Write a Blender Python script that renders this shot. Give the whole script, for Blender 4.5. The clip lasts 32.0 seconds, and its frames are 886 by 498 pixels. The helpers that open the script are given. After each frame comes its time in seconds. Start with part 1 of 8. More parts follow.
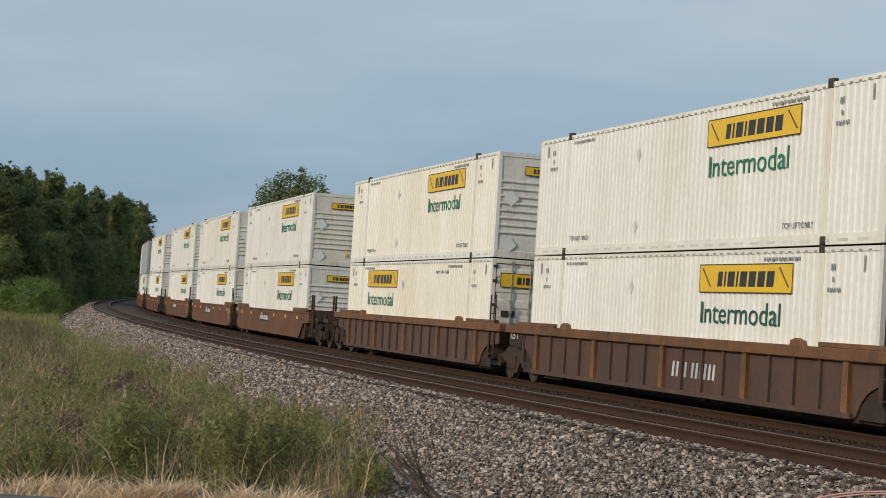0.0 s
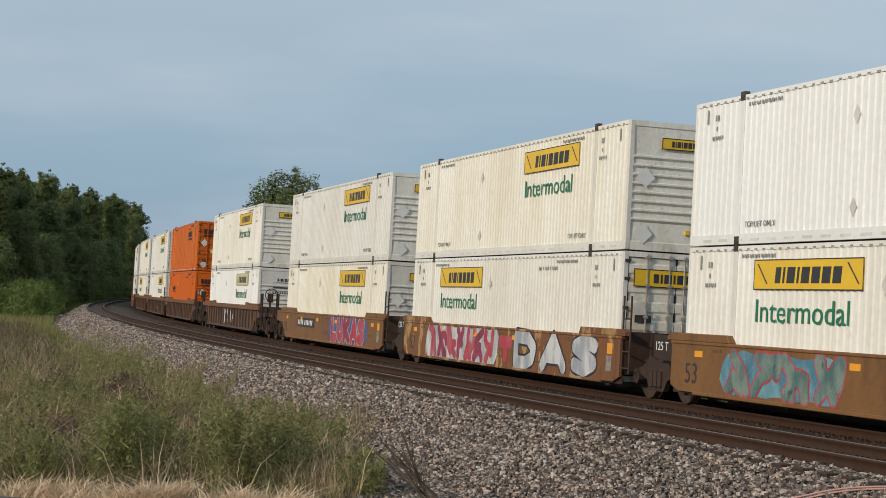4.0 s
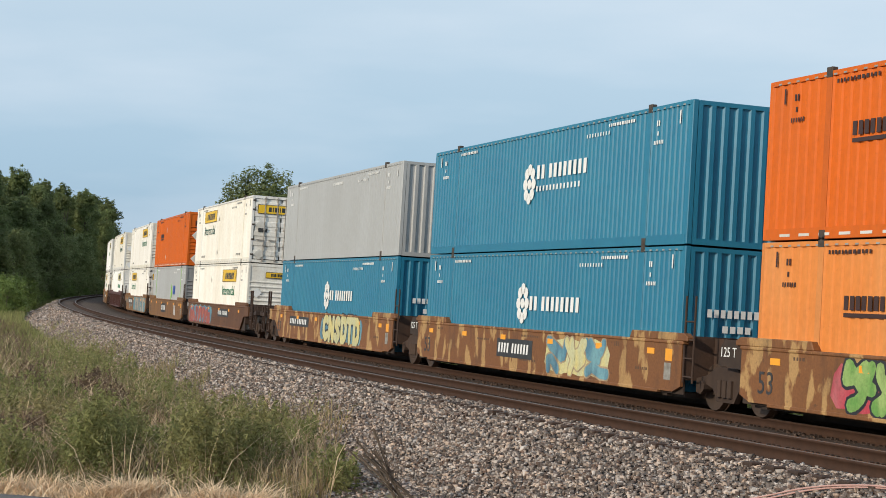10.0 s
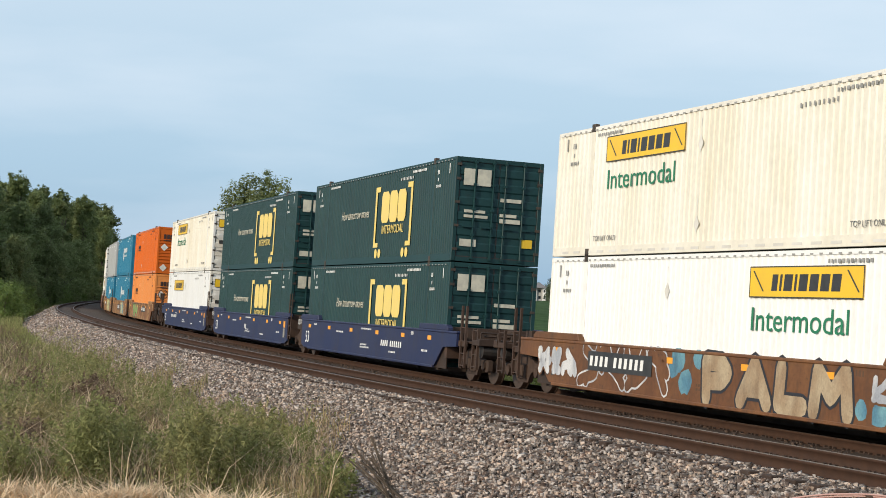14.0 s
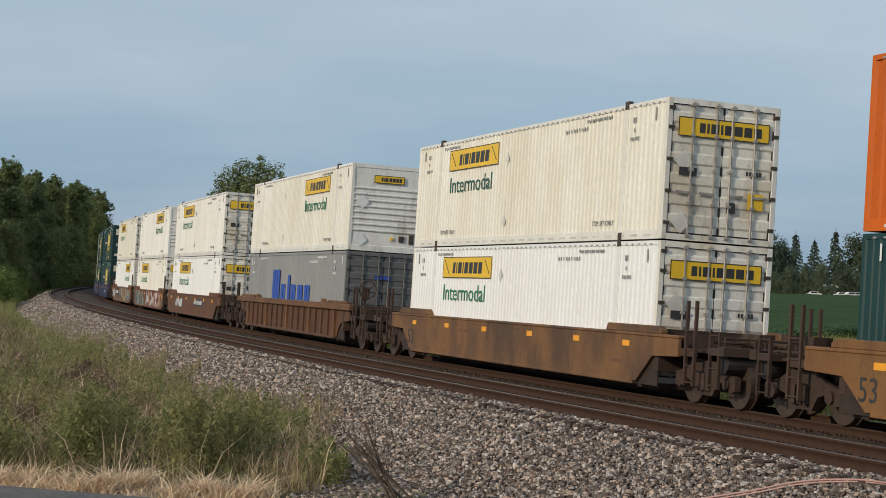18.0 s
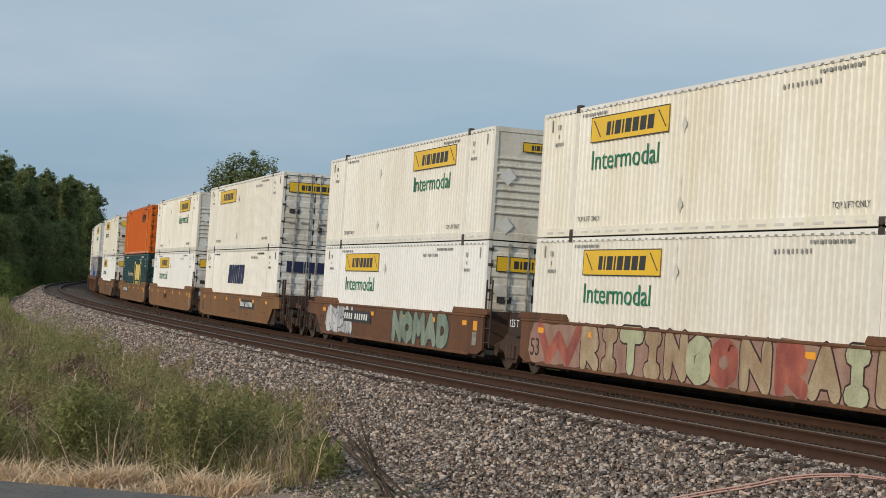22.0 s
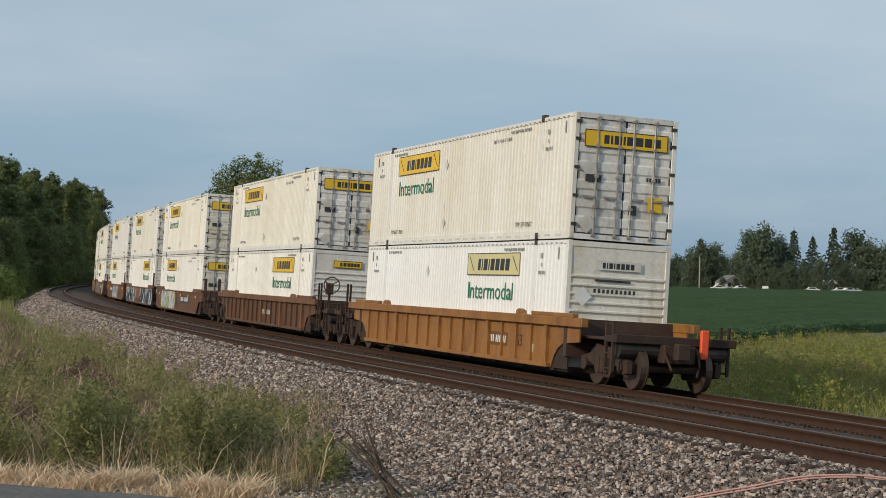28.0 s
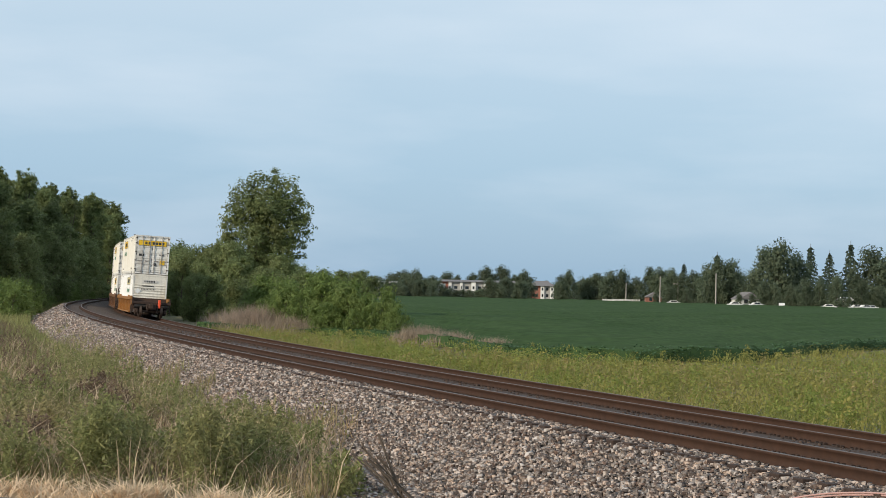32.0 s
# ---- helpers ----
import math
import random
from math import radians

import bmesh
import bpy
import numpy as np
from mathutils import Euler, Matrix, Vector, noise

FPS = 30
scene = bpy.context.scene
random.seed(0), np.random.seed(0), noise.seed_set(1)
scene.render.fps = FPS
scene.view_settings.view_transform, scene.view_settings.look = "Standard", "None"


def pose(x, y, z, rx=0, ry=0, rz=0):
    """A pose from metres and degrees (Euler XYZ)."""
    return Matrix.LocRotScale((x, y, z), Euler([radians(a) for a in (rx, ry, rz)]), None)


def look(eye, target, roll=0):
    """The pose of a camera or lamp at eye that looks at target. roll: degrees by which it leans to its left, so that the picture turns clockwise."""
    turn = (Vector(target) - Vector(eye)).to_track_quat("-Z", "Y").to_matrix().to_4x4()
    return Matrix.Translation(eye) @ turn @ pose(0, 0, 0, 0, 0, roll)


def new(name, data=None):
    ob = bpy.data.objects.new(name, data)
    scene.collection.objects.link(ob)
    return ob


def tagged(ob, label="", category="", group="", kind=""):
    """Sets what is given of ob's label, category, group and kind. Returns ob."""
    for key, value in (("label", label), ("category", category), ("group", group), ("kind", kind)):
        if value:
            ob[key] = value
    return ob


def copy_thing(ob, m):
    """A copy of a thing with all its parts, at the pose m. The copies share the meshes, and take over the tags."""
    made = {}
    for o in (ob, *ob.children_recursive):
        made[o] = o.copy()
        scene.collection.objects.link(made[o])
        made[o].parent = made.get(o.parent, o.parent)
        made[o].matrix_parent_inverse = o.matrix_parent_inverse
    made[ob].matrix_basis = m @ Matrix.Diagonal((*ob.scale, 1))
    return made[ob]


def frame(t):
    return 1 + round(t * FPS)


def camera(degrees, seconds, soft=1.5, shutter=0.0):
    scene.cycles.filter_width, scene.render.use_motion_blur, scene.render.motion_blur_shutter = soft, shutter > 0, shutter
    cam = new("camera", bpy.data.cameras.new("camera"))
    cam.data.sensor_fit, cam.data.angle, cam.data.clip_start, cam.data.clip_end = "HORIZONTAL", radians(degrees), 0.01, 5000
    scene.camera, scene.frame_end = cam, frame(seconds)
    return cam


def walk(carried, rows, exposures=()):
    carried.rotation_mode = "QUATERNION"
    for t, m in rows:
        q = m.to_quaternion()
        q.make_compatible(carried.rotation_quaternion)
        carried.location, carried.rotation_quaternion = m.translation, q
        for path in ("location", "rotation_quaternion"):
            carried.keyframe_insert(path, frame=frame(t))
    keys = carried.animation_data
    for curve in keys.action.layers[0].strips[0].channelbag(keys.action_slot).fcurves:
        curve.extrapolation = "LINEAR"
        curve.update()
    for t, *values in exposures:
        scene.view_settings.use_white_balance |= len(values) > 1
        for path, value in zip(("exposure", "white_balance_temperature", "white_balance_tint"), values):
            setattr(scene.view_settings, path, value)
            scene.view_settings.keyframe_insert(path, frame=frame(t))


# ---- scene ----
# camera: a hand-held zoom lens that stands at one spot and turns a little
EYE = (0.0, 0.0, 2.37)
PATH = [
    (0.0, 91.344, -1.121, 1.117), (0.5, 91.353, -1.112, 1.165), (1.0, 91.381, -1.074, 1.203), (1.5, 91.413, -0.911, 1.215),
    (2.0, 91.433, -0.781, 1.168), (2.5, 91.408, -0.646, 1.101), (3.0, 91.365, -0.642, 1.052), (3.5, 91.343, -0.623, 1.018),
    (5.5, 91.172, -0.890, 0.645), (6.0, 91.157, -0.782, 0.557), (6.5, 91.137, -0.768, 0.468), (7.0, 91.136, -0.828, 0.399),
    (7.5, 91.159, -0.960, 0.328), (8.0, 91.197, -1.108, 0.230), (8.5, 91.231, -1.113, 0.130), (9.0, 91.232, -0.925, 0.062),
    (9.5, 91.213, -0.824, 0.049), (10.0, 91.232, -0.946, 0.044), (10.5, 91.282, -1.079, 0.015), (11.0, 91.333, -1.142, -0.027),
    (11.5, 91.365, -1.162, -0.056), (12.0, 91.406, -1.165, -0.065), (12.5, 91.443, -1.171, -0.078), (13.0, 91.469, -1.177, -0.077),
    (13.5, 91.473, -1.179, -0.059), (14.0, 91.475, -1.153, -0.018), (14.5, 91.487, -1.003, 0.038), (16.5, 91.246, -1.242, -0.116),
    (17.0, 91.160, -1.292, -0.158), (17.5, 91.068, -1.202, -0.194), (18.0, 91.002, -1.195, -0.237), (18.5, 90.965, -1.154, -0.277),
    (19.0, 90.956, -1.155, -0.314), (19.5, 90.931, -1.150, -0.362), (20.0, 90.909, -1.150, -0.400), (20.5, 90.900, -1.149, -0.442),
    (21.0, 90.880, -1.155, -0.453), (21.5, 90.852, -1.154, -0.454), (22.0, 90.840, -1.200, -0.450), (22.5, 90.829, -1.188, -0.430),
    (23.0, 90.818, -1.167, -0.423), (23.5, 90.794, -1.172, -0.420), (24.0, 90.780, -1.263, -0.416), (24.5, 90.787, -1.286, -0.416),
    (25.0, 90.812, -1.312, -0.427), (25.5, 90.853, -1.330, -0.409), (27.5, 90.901, -1.127, -0.348), (28.0, 90.898, -1.017, -0.292),
    (28.5, 90.949, -1.096, -0.219), (29.0, 91.040, -1.268, -0.165), (29.5, 91.130, -1.308, -0.143), (30.0, 91.214, -1.308, -0.137),
    (30.5, 91.265, -1.241, -0.096), (31.0, 91.290, -1.182, -0.020), (31.5, 91.355, -1.189, 0.093), (32.0, 91.407, -1.207, 0.233),
]
cam = camera(28.56, 32.0, soft=0.9)
EXPOSURES = [(0.0, -0.5), (1.0, -0.42), (6.0, -0.48), (7.0, -0.42), (8.0, -0.38), (8.5, -0.36), (9.0, -0.23), (10.0, 0.0), (11.0, -0.02), (12.0, -0.25), (13.0, 0.27), (14.0, 0.10), (16.0, -0.25), (17.0, -0.38), (18.0, -0.42), (19.0, -0.07), (20.0, -0.34), (21.0, -0.30), (22.0, -0.42), (25.0, -0.50), (28.0, -0.42), (29.0, -0.12), (30.0, -0.07), (32.0, 0.02)]
walk(cam, [(t, pose(*EYE, rx, ry, rz)) for t, rx, ry, rz in PATH], EXPOSURES)

# sky and sun: late, hazy afternoon with thin cloud
SUN_DIR = Vector((-0.72, -0.60, 0.40)).normalized()
world = bpy.data.worlds.new("sky")
scene.world = world
world.use_nodes = True


def sky():
    nt = world.node_tree
    nt.nodes.clear()
    out = nt.nodes.new("ShaderNodeOutputWorld")
    bg = nt.nodes.new("ShaderNodeBackground")
    tex = nt.nodes.new("ShaderNodeTexSky")
    tex.sky_type, tex.sun_disc = "NISHITA", False
    tex.sun_elevation = math.asin(SUN_DIR.z)
    tex.sun_rotation = math.atan2(SUN_DIR.x, SUN_DIR.y)
    tex.altitude, tex.air_density, tex.dust_density, tex.ozone_density = 200, 1.3, 1.2, 2.0
    co = nt.nodes.new("ShaderNodeTexCoord")
    sep = nt.nodes.new("ShaderNodeSeparateXYZ")
    nt.links.new(co.outputs["Generated"], sep.inputs[0])
    veil = nt.nodes.new("ShaderNodeValToRGB")
    stops = [(0.0, (3.1, 5.1, 7.3)), (0.07, (4.1, 6.1, 8.2)), (0.16, (6.0, 7.5, 9.0)), (0.6, (5.7, 7.1, 8.5))]
    for i, (at, colour) in enumerate(stops):
        e = veil.color_ramp.elements[i] if i < 2 else veil.color_ramp.elements.new(at)
        e.position, e.color = at, (*colour, 1)
    nt.links.new(sep.outputs[2], veil.inputs[0])
    mp = nt.nodes.new("ShaderNodeMapping")
    mp.inputs["Scale"].default_value = (3.0, 3.0, 14.0)
    mp.inputs["Rotation"].default_value = (0.0, 0.12, 0.3)
    no = nt.nodes.new("ShaderNodeTexNoise")
    no.inputs["Scale"].default_value, no.inputs["Detail"].default_value = 1.5, 7
    no.inputs["Roughness"].default_value = 0.5
    nt.links.new(co.outputs["Generated"], mp.inputs["Vector"])
    nt.links.new(mp.outputs[0], no.inputs["Vector"])
    wisps = nt.nodes.new("ShaderNodeMapRange")
    wisps.inputs[1].default_value, wisps.inputs[2].default_value = 0.42, 0.75
    wisps.inputs[3].default_value, wisps.inputs[4].default_value = 0.0, 0.40
    nt.links.new(no.outputs["Fac"], wisps.inputs[0])
    thin = nt.nodes.new("ShaderNodeMix")
    thin.data_type = "RGBA"
    thin.inputs[0].default_value = 0.80
    nt.links.new(tex.outputs[0], thin.inputs[6])
    nt.links.new(veil.outputs[0], thin.inputs[7])
    mix = nt.nodes.new("ShaderNodeMix")
    mix.data_type = "RGBA"
    mix.inputs[7].default_value = (7.8, 8.6, 9.5, 1)
    nt.links.new(wisps.outputs[0], mix.inputs[0])
    nt.links.new(thin.outputs[2], mix.inputs[6])
    nt.links.new(mix.outputs[2], bg.inputs[0])
    bg.inputs[1].default_value = 0.10
    nt.links.new(bg.outputs[0], out.inputs[0])


sky()
sun_data = bpy.data.lights.new("sun", "SUN")
sun_data.energy, sun_data.angle, sun_data.color = 3.35, radians(2.0), (1.0, 0.87, 0.69)
sun = new("sun", sun_data)
sun.matrix_world = look(SUN_DIR * 50, (0, 0, 0))

# ---------------------------------------------------------------- materials
MATS = {}


def material(name, base, rough=0.7, metal=0.0, second=None, scale=3.0, amount=0.35, bump=0.0, bump_scale=40.0,
             vary=0.0, island=False, stretch=(1, 1, 1), fine=0.0, contrast=(0.35, 0.7), gloss=0.5, grime=0.0, tint=None):
    """Noise-driven mix of two colours with fine grain; vary shifts the tone from object to object or piece to piece."""
    if name in MATS:
        return MATS[name]
    m = bpy.data.materials.new(name)
    m.use_nodes = True
    nt = m.node_tree
    bsdf = nt.nodes["Principled BSDF"]
    bsdf.inputs["Roughness"].default_value = rough
    bsdf.inputs["Metallic"].default_value = metal
    bsdf.inputs["Specular IOR Level"].default_value = gloss
    co = nt.nodes.new("ShaderNodeTexCoord")
    mp = nt.nodes.new("ShaderNodeMapping")
    mp.inputs["Scale"].default_value = stretch
    nt.links.new(co.outputs["Object"], mp.inputs[0])
    no = nt.nodes.new("ShaderNodeTexNoise")
    no.inputs["Scale"].default_value, no.inputs["Detail"].default_value = scale, 5
    nt.links.new(mp.outputs[0], no.inputs["Vector"])
    ramp = nt.nodes.new("ShaderNodeMapRange")
    ramp.inputs[1].default_value, ramp.inputs[2].default_value = contrast
    ramp.inputs[3].default_value, ramp.inputs[4].default_value = 0.0, amount
    nt.links.new(no.outputs["Fac"], ramp.inputs[0])
    mix = nt.nodes.new("ShaderNodeMix")
    mix.data_type = "RGBA"
    mix.inputs[6].default_value = (*base, 1)
    mix.inputs[7].default_value = (*(second or [c * 0.55 for c in base]), 1)
    nt.links.new(ramp.outputs[0], mix.inputs[0])
    colour = mix.outputs[2]
    if fine:
        n2 = nt.nodes.new("ShaderNodeTexNoise")
        n2.inputs["Scale"].default_value, n2.inputs["Detail"].default_value = scale * 9, 3
        nt.links.new(co.outputs["Object"], n2.inputs["Vector"])
        hs = nt.nodes.new("ShaderNodeHueSaturation")
        mr = nt.nodes.new("ShaderNodeMapRange")
        mr.inputs[1].default_value, mr.inputs[2].default_value = 0.3, 0.7
        mr.inputs[3].default_value, mr.inputs[4].default_value = 1 - fine, 1 + fine
        nt.links.new(n2.outputs["Fac"], mr.inputs[0])
        nt.links.new(mr.outputs[0], hs.inputs["Value"])
        nt.links.new(colour, hs.inputs["Color"])
        colour = hs.outputs[0]
    if grime:
        # dark streaks and spots of old dirt, drawn out downwards
        mp2 = nt.nodes.new("ShaderNodeMapping")
        mp2.inputs["Scale"].default_value = (1.0, 1.0, 0.35)
        nt.links.new(co.outputs["Object"], mp2.inputs[0])
        last = colour
        for sc, lo, hi, vec in ((2.6, 0.52, 0.72, mp2.outputs[0]), (9.0, 0.60, 0.70, co.outputs["Object"])):
            n4 = nt.nodes.new("ShaderNodeTexNoise")
            n4.inputs["Scale"].default_value, n4.inputs["Detail"].default_value, n4.inputs["Roughness"].default_value = sc, 7, 0.65
            nt.links.new(vec, n4.inputs["Vector"])
            m4 = nt.nodes.new("ShaderNodeMapRange")
            m4.inputs[1].default_value, m4.inputs[2].default_value, m4.inputs[4].default_value = lo, hi, grime
            nt.links.new(n4.outputs["Fac"], m4.inputs[0])
            mx = nt.nodes.new("ShaderNodeMix")
            mx.data_type = "RGBA"
            mx.inputs[7].default_value = (0.034, 0.022, 0.016, 1)
            nt.links.new(m4.outputs[0], mx.inputs[0])
            nt.links.new(last, mx.inputs[6])
            last = mx.outputs[2]
        colour = last
    if vary:
        hs = nt.nodes.new("ShaderNodeHueSaturation")
        if island:
            src = nt.nodes.new("ShaderNodeNewGeometry").outputs["Random Per Island"]
        else:
            src = nt.nodes.new("ShaderNodeObjectInfo").outputs["Random"]
        mr = nt.nodes.new("ShaderNodeMapRange")
        mr.inputs[3].default_value, mr.inputs[4].default_value = 1 - vary, 1 + vary
        nt.links.new(src, mr.inputs[0])
        nt.links.new(mr.outputs[0], hs.inputs["Value"])
        if tint:
            # some pieces yellower than others, by a second draw from the same number
            wr = nt.nodes.new("ShaderNodeMath")
            wr.operation, wr.inputs[1].default_value = "MULTIPLY", 7.31
            fr = nt.nodes.new("ShaderNodeMath")
            fr.operation = "FRACT"
            mt = nt.nodes.new("ShaderNodeMapRange")
            mt.inputs[3].default_value, mt.inputs[4].default_value = tint
            nt.links.new(src, wr.inputs[0])
            nt.links.new(wr.outputs[0], fr.inputs[0])
            nt.links.new(fr.outputs[0], mt.inputs[0])
            nt.links.new(mt.outputs[0], hs.inputs["Saturation"])
        nt.links.new(colour, hs.inputs["Color"])
        colour = hs.outputs[0]
    nt.links.new(colour, bsdf.inputs["Base Color"])
    if bump:
        n3 = nt.nodes.new("ShaderNodeTexNoise")
        n3.inputs["Scale"].default_value, n3.inputs["Detail"].default_value = bump_scale, 4
        nt.links.new(co.outputs["Object"], n3.inputs["Vector"])
        bp = nt.nodes.new("ShaderNodeBump")
        bp.inputs["Strength"].default_value, bp.inputs["Distance"].default_value = min(1.0, bump), 0.03
        nt.links.new(n3.outputs["Fac"], bp.inputs["Height"])
        nt.links.new(bp.outputs[0], bsdf.inputs["Normal"])
    MATS[name] = m
    return m


def leaf_material(name, base, second, vary=0.35, glow_through=0.25, plants=0.0):
    """Foliage: tone shifts from leaf to leaf, and some light passes through."""
    m = material(name, base, 0.65, 0, second, 0.35, 0.9, vary=vary, island=True, gloss=0.25)
    nt = m.node_tree
    bsdf = nt.nodes["Principled BSDF"]
    tr = nt.nodes.new("ShaderNodeBsdfTranslucent")
    ms = nt.nodes.new("ShaderNodeMixShader")
    ms.inputs[0].default_value = glow_through
    if plants:
        # whole plants differ in tone as well
        hs = nt.nodes.new("ShaderNodeHueSaturation")
        mr = nt.nodes.new("ShaderNodeMapRange")
        mr.inputs[3].default_value, mr.inputs[4].default_value = 1 - plants, 1 + plants
        nt.links.new(nt.nodes.new("ShaderNodeObjectInfo").outputs["Random"], mr.inputs[0])
        nt.links.new(mr.outputs[0], hs.inputs["Value"])
        nt.links.new(bsdf.inputs["Base Color"].links[0].from_socket, hs.inputs["Color"])
        nt.links.new(hs.outputs[0], bsdf.inputs["Base Color"])
    nt.links.new(bsdf.inputs["Base Color"].links[0].from_socket, tr.inputs[0])
    nt.links.new(bsdf.outputs[0], ms.inputs[1])
    nt.links.new(tr.outputs[0], ms.inputs[2])
    nt.links.new(ms.outputs[0], nt.nodes["Material Output"].inputs[0])
    return m


WHITE = material("white_paint", (0.80, 0.785, 0.735), 0.45, 0, (0.62, 0.57, 0.47), 0.8, 0.55, vary=0.07, fine=0.05, stretch=(1, 1, 0.30), grime=0.07, tint=(0.5, 1.8))
WHITE_CLEAN = material("clean_white_paint", (0.82, 0.825, 0.815), 0.45, 0, (0.70, 0.68, 0.63), 0.8, 0.45, vary=0.04, fine=0.04, stretch=(1, 1, 0.30), grime=0.04)
WHITE_END = material("white_end_paint", (0.74, 0.72, 0.67), 0.55, 0, (0.46, 0.38, 0.28), 1.3, 0.6, vary=0.10, fine=0.07, stretch=(1, 1, 0.5), contrast=(0.48, 0.78), grime=0.32, tint=(0.6, 1.8))
RAIL_GREY = material("grey_rail_paint", (0.68, 0.665, 0.62), 0.5, 0, (0.42, 0.38, 0.32), 2.0, 0.6, vary=0.08)
BLACKISH = material("black_steel", (0.03, 0.028, 0.026), 0.6, 0.2, (0.07, 0.05, 0.04), 4, 0.6)
LOGO_YELLOW = material("yellow_decal", (0.80, 0.50, 0.02), 0.45, 0, (0.62, 0.40, 0.05), 2.0, 0.35)
PALE_YELLOW = material("faded_yellow_decal", (0.66, 0.58, 0.28), 0.5, 0, (0.55, 0.50, 0.32), 2.0, 0.5)
DECAL_BLACK = material("black_decal", (0.025, 0.025, 0.025), 0.5, 0, (0.06, 0.06, 0.06), 6, 0.5)
LETTER_GREEN = material("green_lettering", (0.012, 0.16, 0.075), 0.5, 0, (0.03, 0.22, 0.11), 3, 0.5)
DARK_GREEN_LETTER = material("dark_green_lettering", (0.012, 0.085, 0.060), 0.5, 0, (0.03, 0.12, 0.08), 3, 0.5)
ORANGE = material("orange_paint", (0.60, 0.120, 0.009), 0.55, 0, (0.48, 0.112, 0.020), 0.8, 0.6, vary=0.10, fine=0.06, stretch=(1, 1, 0.4), grime=0.10, gloss=0.2)
ORANGE_PALE = material("faded_orange_paint", (0.62, 0.21, 0.048), 0.6, 0, (0.58, 0.26, 0.095), 0.8, 0.6, vary=0.08, fine=0.06, stretch=(1, 1, 0.4), grime=0.08, gloss=0.2)
ORANGE_STRIPE = material("yellow_orange_stripe", (0.70, 0.33, 0.06), 0.55)
BLUE = material("teal_blue_paint", (0.010, 0.15, 0.26), 0.45, 0, (0.02, 0.19, 0.29), 0.8, 0.6, vary=0.06, fine=0.05)
GREY = material("light_grey_paint", (0.40, 0.41, 0.41), 0.5, 0, (0.33, 0.33, 0.32), 0.7, 0.6, vary=0.06, fine=0.05, stretch=(1, 1, 0.3))
GREY_DARK = material("mid_grey_paint", (0.23, 0.235, 0.24), 0.5, 0, (0.30, 0.30, 0.29), 0.8, 0.6, vary=0.06, fine=0.05, stretch=(1, 1, 0.3))
GREY_END = material("dark_grey_door_paint", (0.105, 0.108, 0.108), 0.55, 0, (0.16, 0.155, 0.15), 1.0, 0.7, fine=0.08, grime=0.25)
GREEN = material("dark_green_paint", (0.009, 0.040, 0.042), 0.5, 0, (0.016, 0.055, 0.054), 0.7, 0.6, vary=0.06, fine=0.06, grime=0.15, gloss=0.3)
CREAM_YELLOW = material("cream_yellow_decal", (0.80, 0.60, 0.15), 0.5, 0, (0.70, 0.55, 0.22), 3, 0.5)
WHITE_DECAL = material("white_decal", (0.78, 0.78, 0.76), 0.5, 0, (0.6, 0.6, 0.58), 5, 0.4)
BLUE_DECAL = material("blue_decal", (0.02, 0.07, 0.36), 0.5, 0, (0.04, 0.10, 0.40), 3, 0.5)
NAVY_DECAL = material("navy_decal", (0.015, 0.02, 0.075), 0.5)
LIME = material("lime_decal", (0.25, 0.62, 0.04), 0.5)
CASTING = material("worn_steel_casting", (0.05, 0.045, 0.04), 0.6, 0.3, (0.13, 0.08, 0.05), 8, 0.6)
BROWN = material("car_brown_paint", (0.112, 0.043, 0.014), 0.6, 0, (0.172, 0.074, 0.024), 1.2, 0.8, vary=0.14, fine=0.14, stretch=(1, 1, 0.5), grime=0.55)
TAN = material("car_tan_paint", (0.212, 0.100, 0.029), 0.6, 0, (0.155, 0.067, 0.020), 1.0, 0.7, vary=0.08, fine=0.10, stretch=(1, 1, 0.5), grime=0.45)
PATCHY = material("car_patchy_paint", (0.180, 0.072, 0.022), 0.65, 0, (0.39, 0.235, 0.092), 2.2, 0.95, vary=0.08, fine=0.14, contrast=(0.545, 0.585), stretch=(1, 1, 0.5), grime=0.48)
RUST = material("car_rust_paint", (0.100, 0.041, 0.017), 0.7, 0, (0.165, 0.070, 0.026), 1.6, 0.8, vary=0.12, fine=0.14, stretch=(1, 1, 0.4), grime=0.55)
RUST_DARK = material("car_dark_rust_paint", (0.088, 0.038, 0.017), 0.7, 0, (0.140, 0.062, 0.025), 1.6, 0.8, vary=0.10, fine=0.14, stretch=(1, 1, 0.4), grime=0.5)
PURPLE = material("car_maroon_paint", (0.070, 0.028, 0.026), 0.6, 0, (0.12, 0.05, 0.035), 1.5, 0.6, fine=0.1)
YELLOWCAR = material("car_ochre_paint", (0.310, 0.140, 0.030), 0.6, 0, (0.200, 0.080, 0.023), 1.6, 0.8, fine=0.10, stretch=(1, 1, 0.4), grime=0.5)
NAVY = material("car_navy_paint", (0.011, 0.018, 0.068), 0.55, 0, (0.028, 0.030, 0.062), 1.0, 0.7, fine=0.10, grime=0.45)
CHORD = material("chord_ochre_paint", (0.190, 0.085, 0.030), 0.65, 0, (0.105, 0.050, 0.024), 1.8, 0.9, vary=0.10, fine=0.10, grime=0.5)
SAFETY = material("safety_orange_decal", (0.85, 0.36, 0.02), 0.45, 0, (0.7, 0.28, 0.03), 6, 0.5)
UNDER = material("underframe_grime", (0.028, 0.018, 0.013), 0.8, 0.1, (0.058, 0.034, 0.022), 3, 0.7, fine=0.1)
END_STEEL = material("end_frame_steel", (0.062, 0.033, 0.021), 0.75, 0.1, (0.030, 0.018, 0.013), 3, 0.8, vary=0.25, fine=0.12)
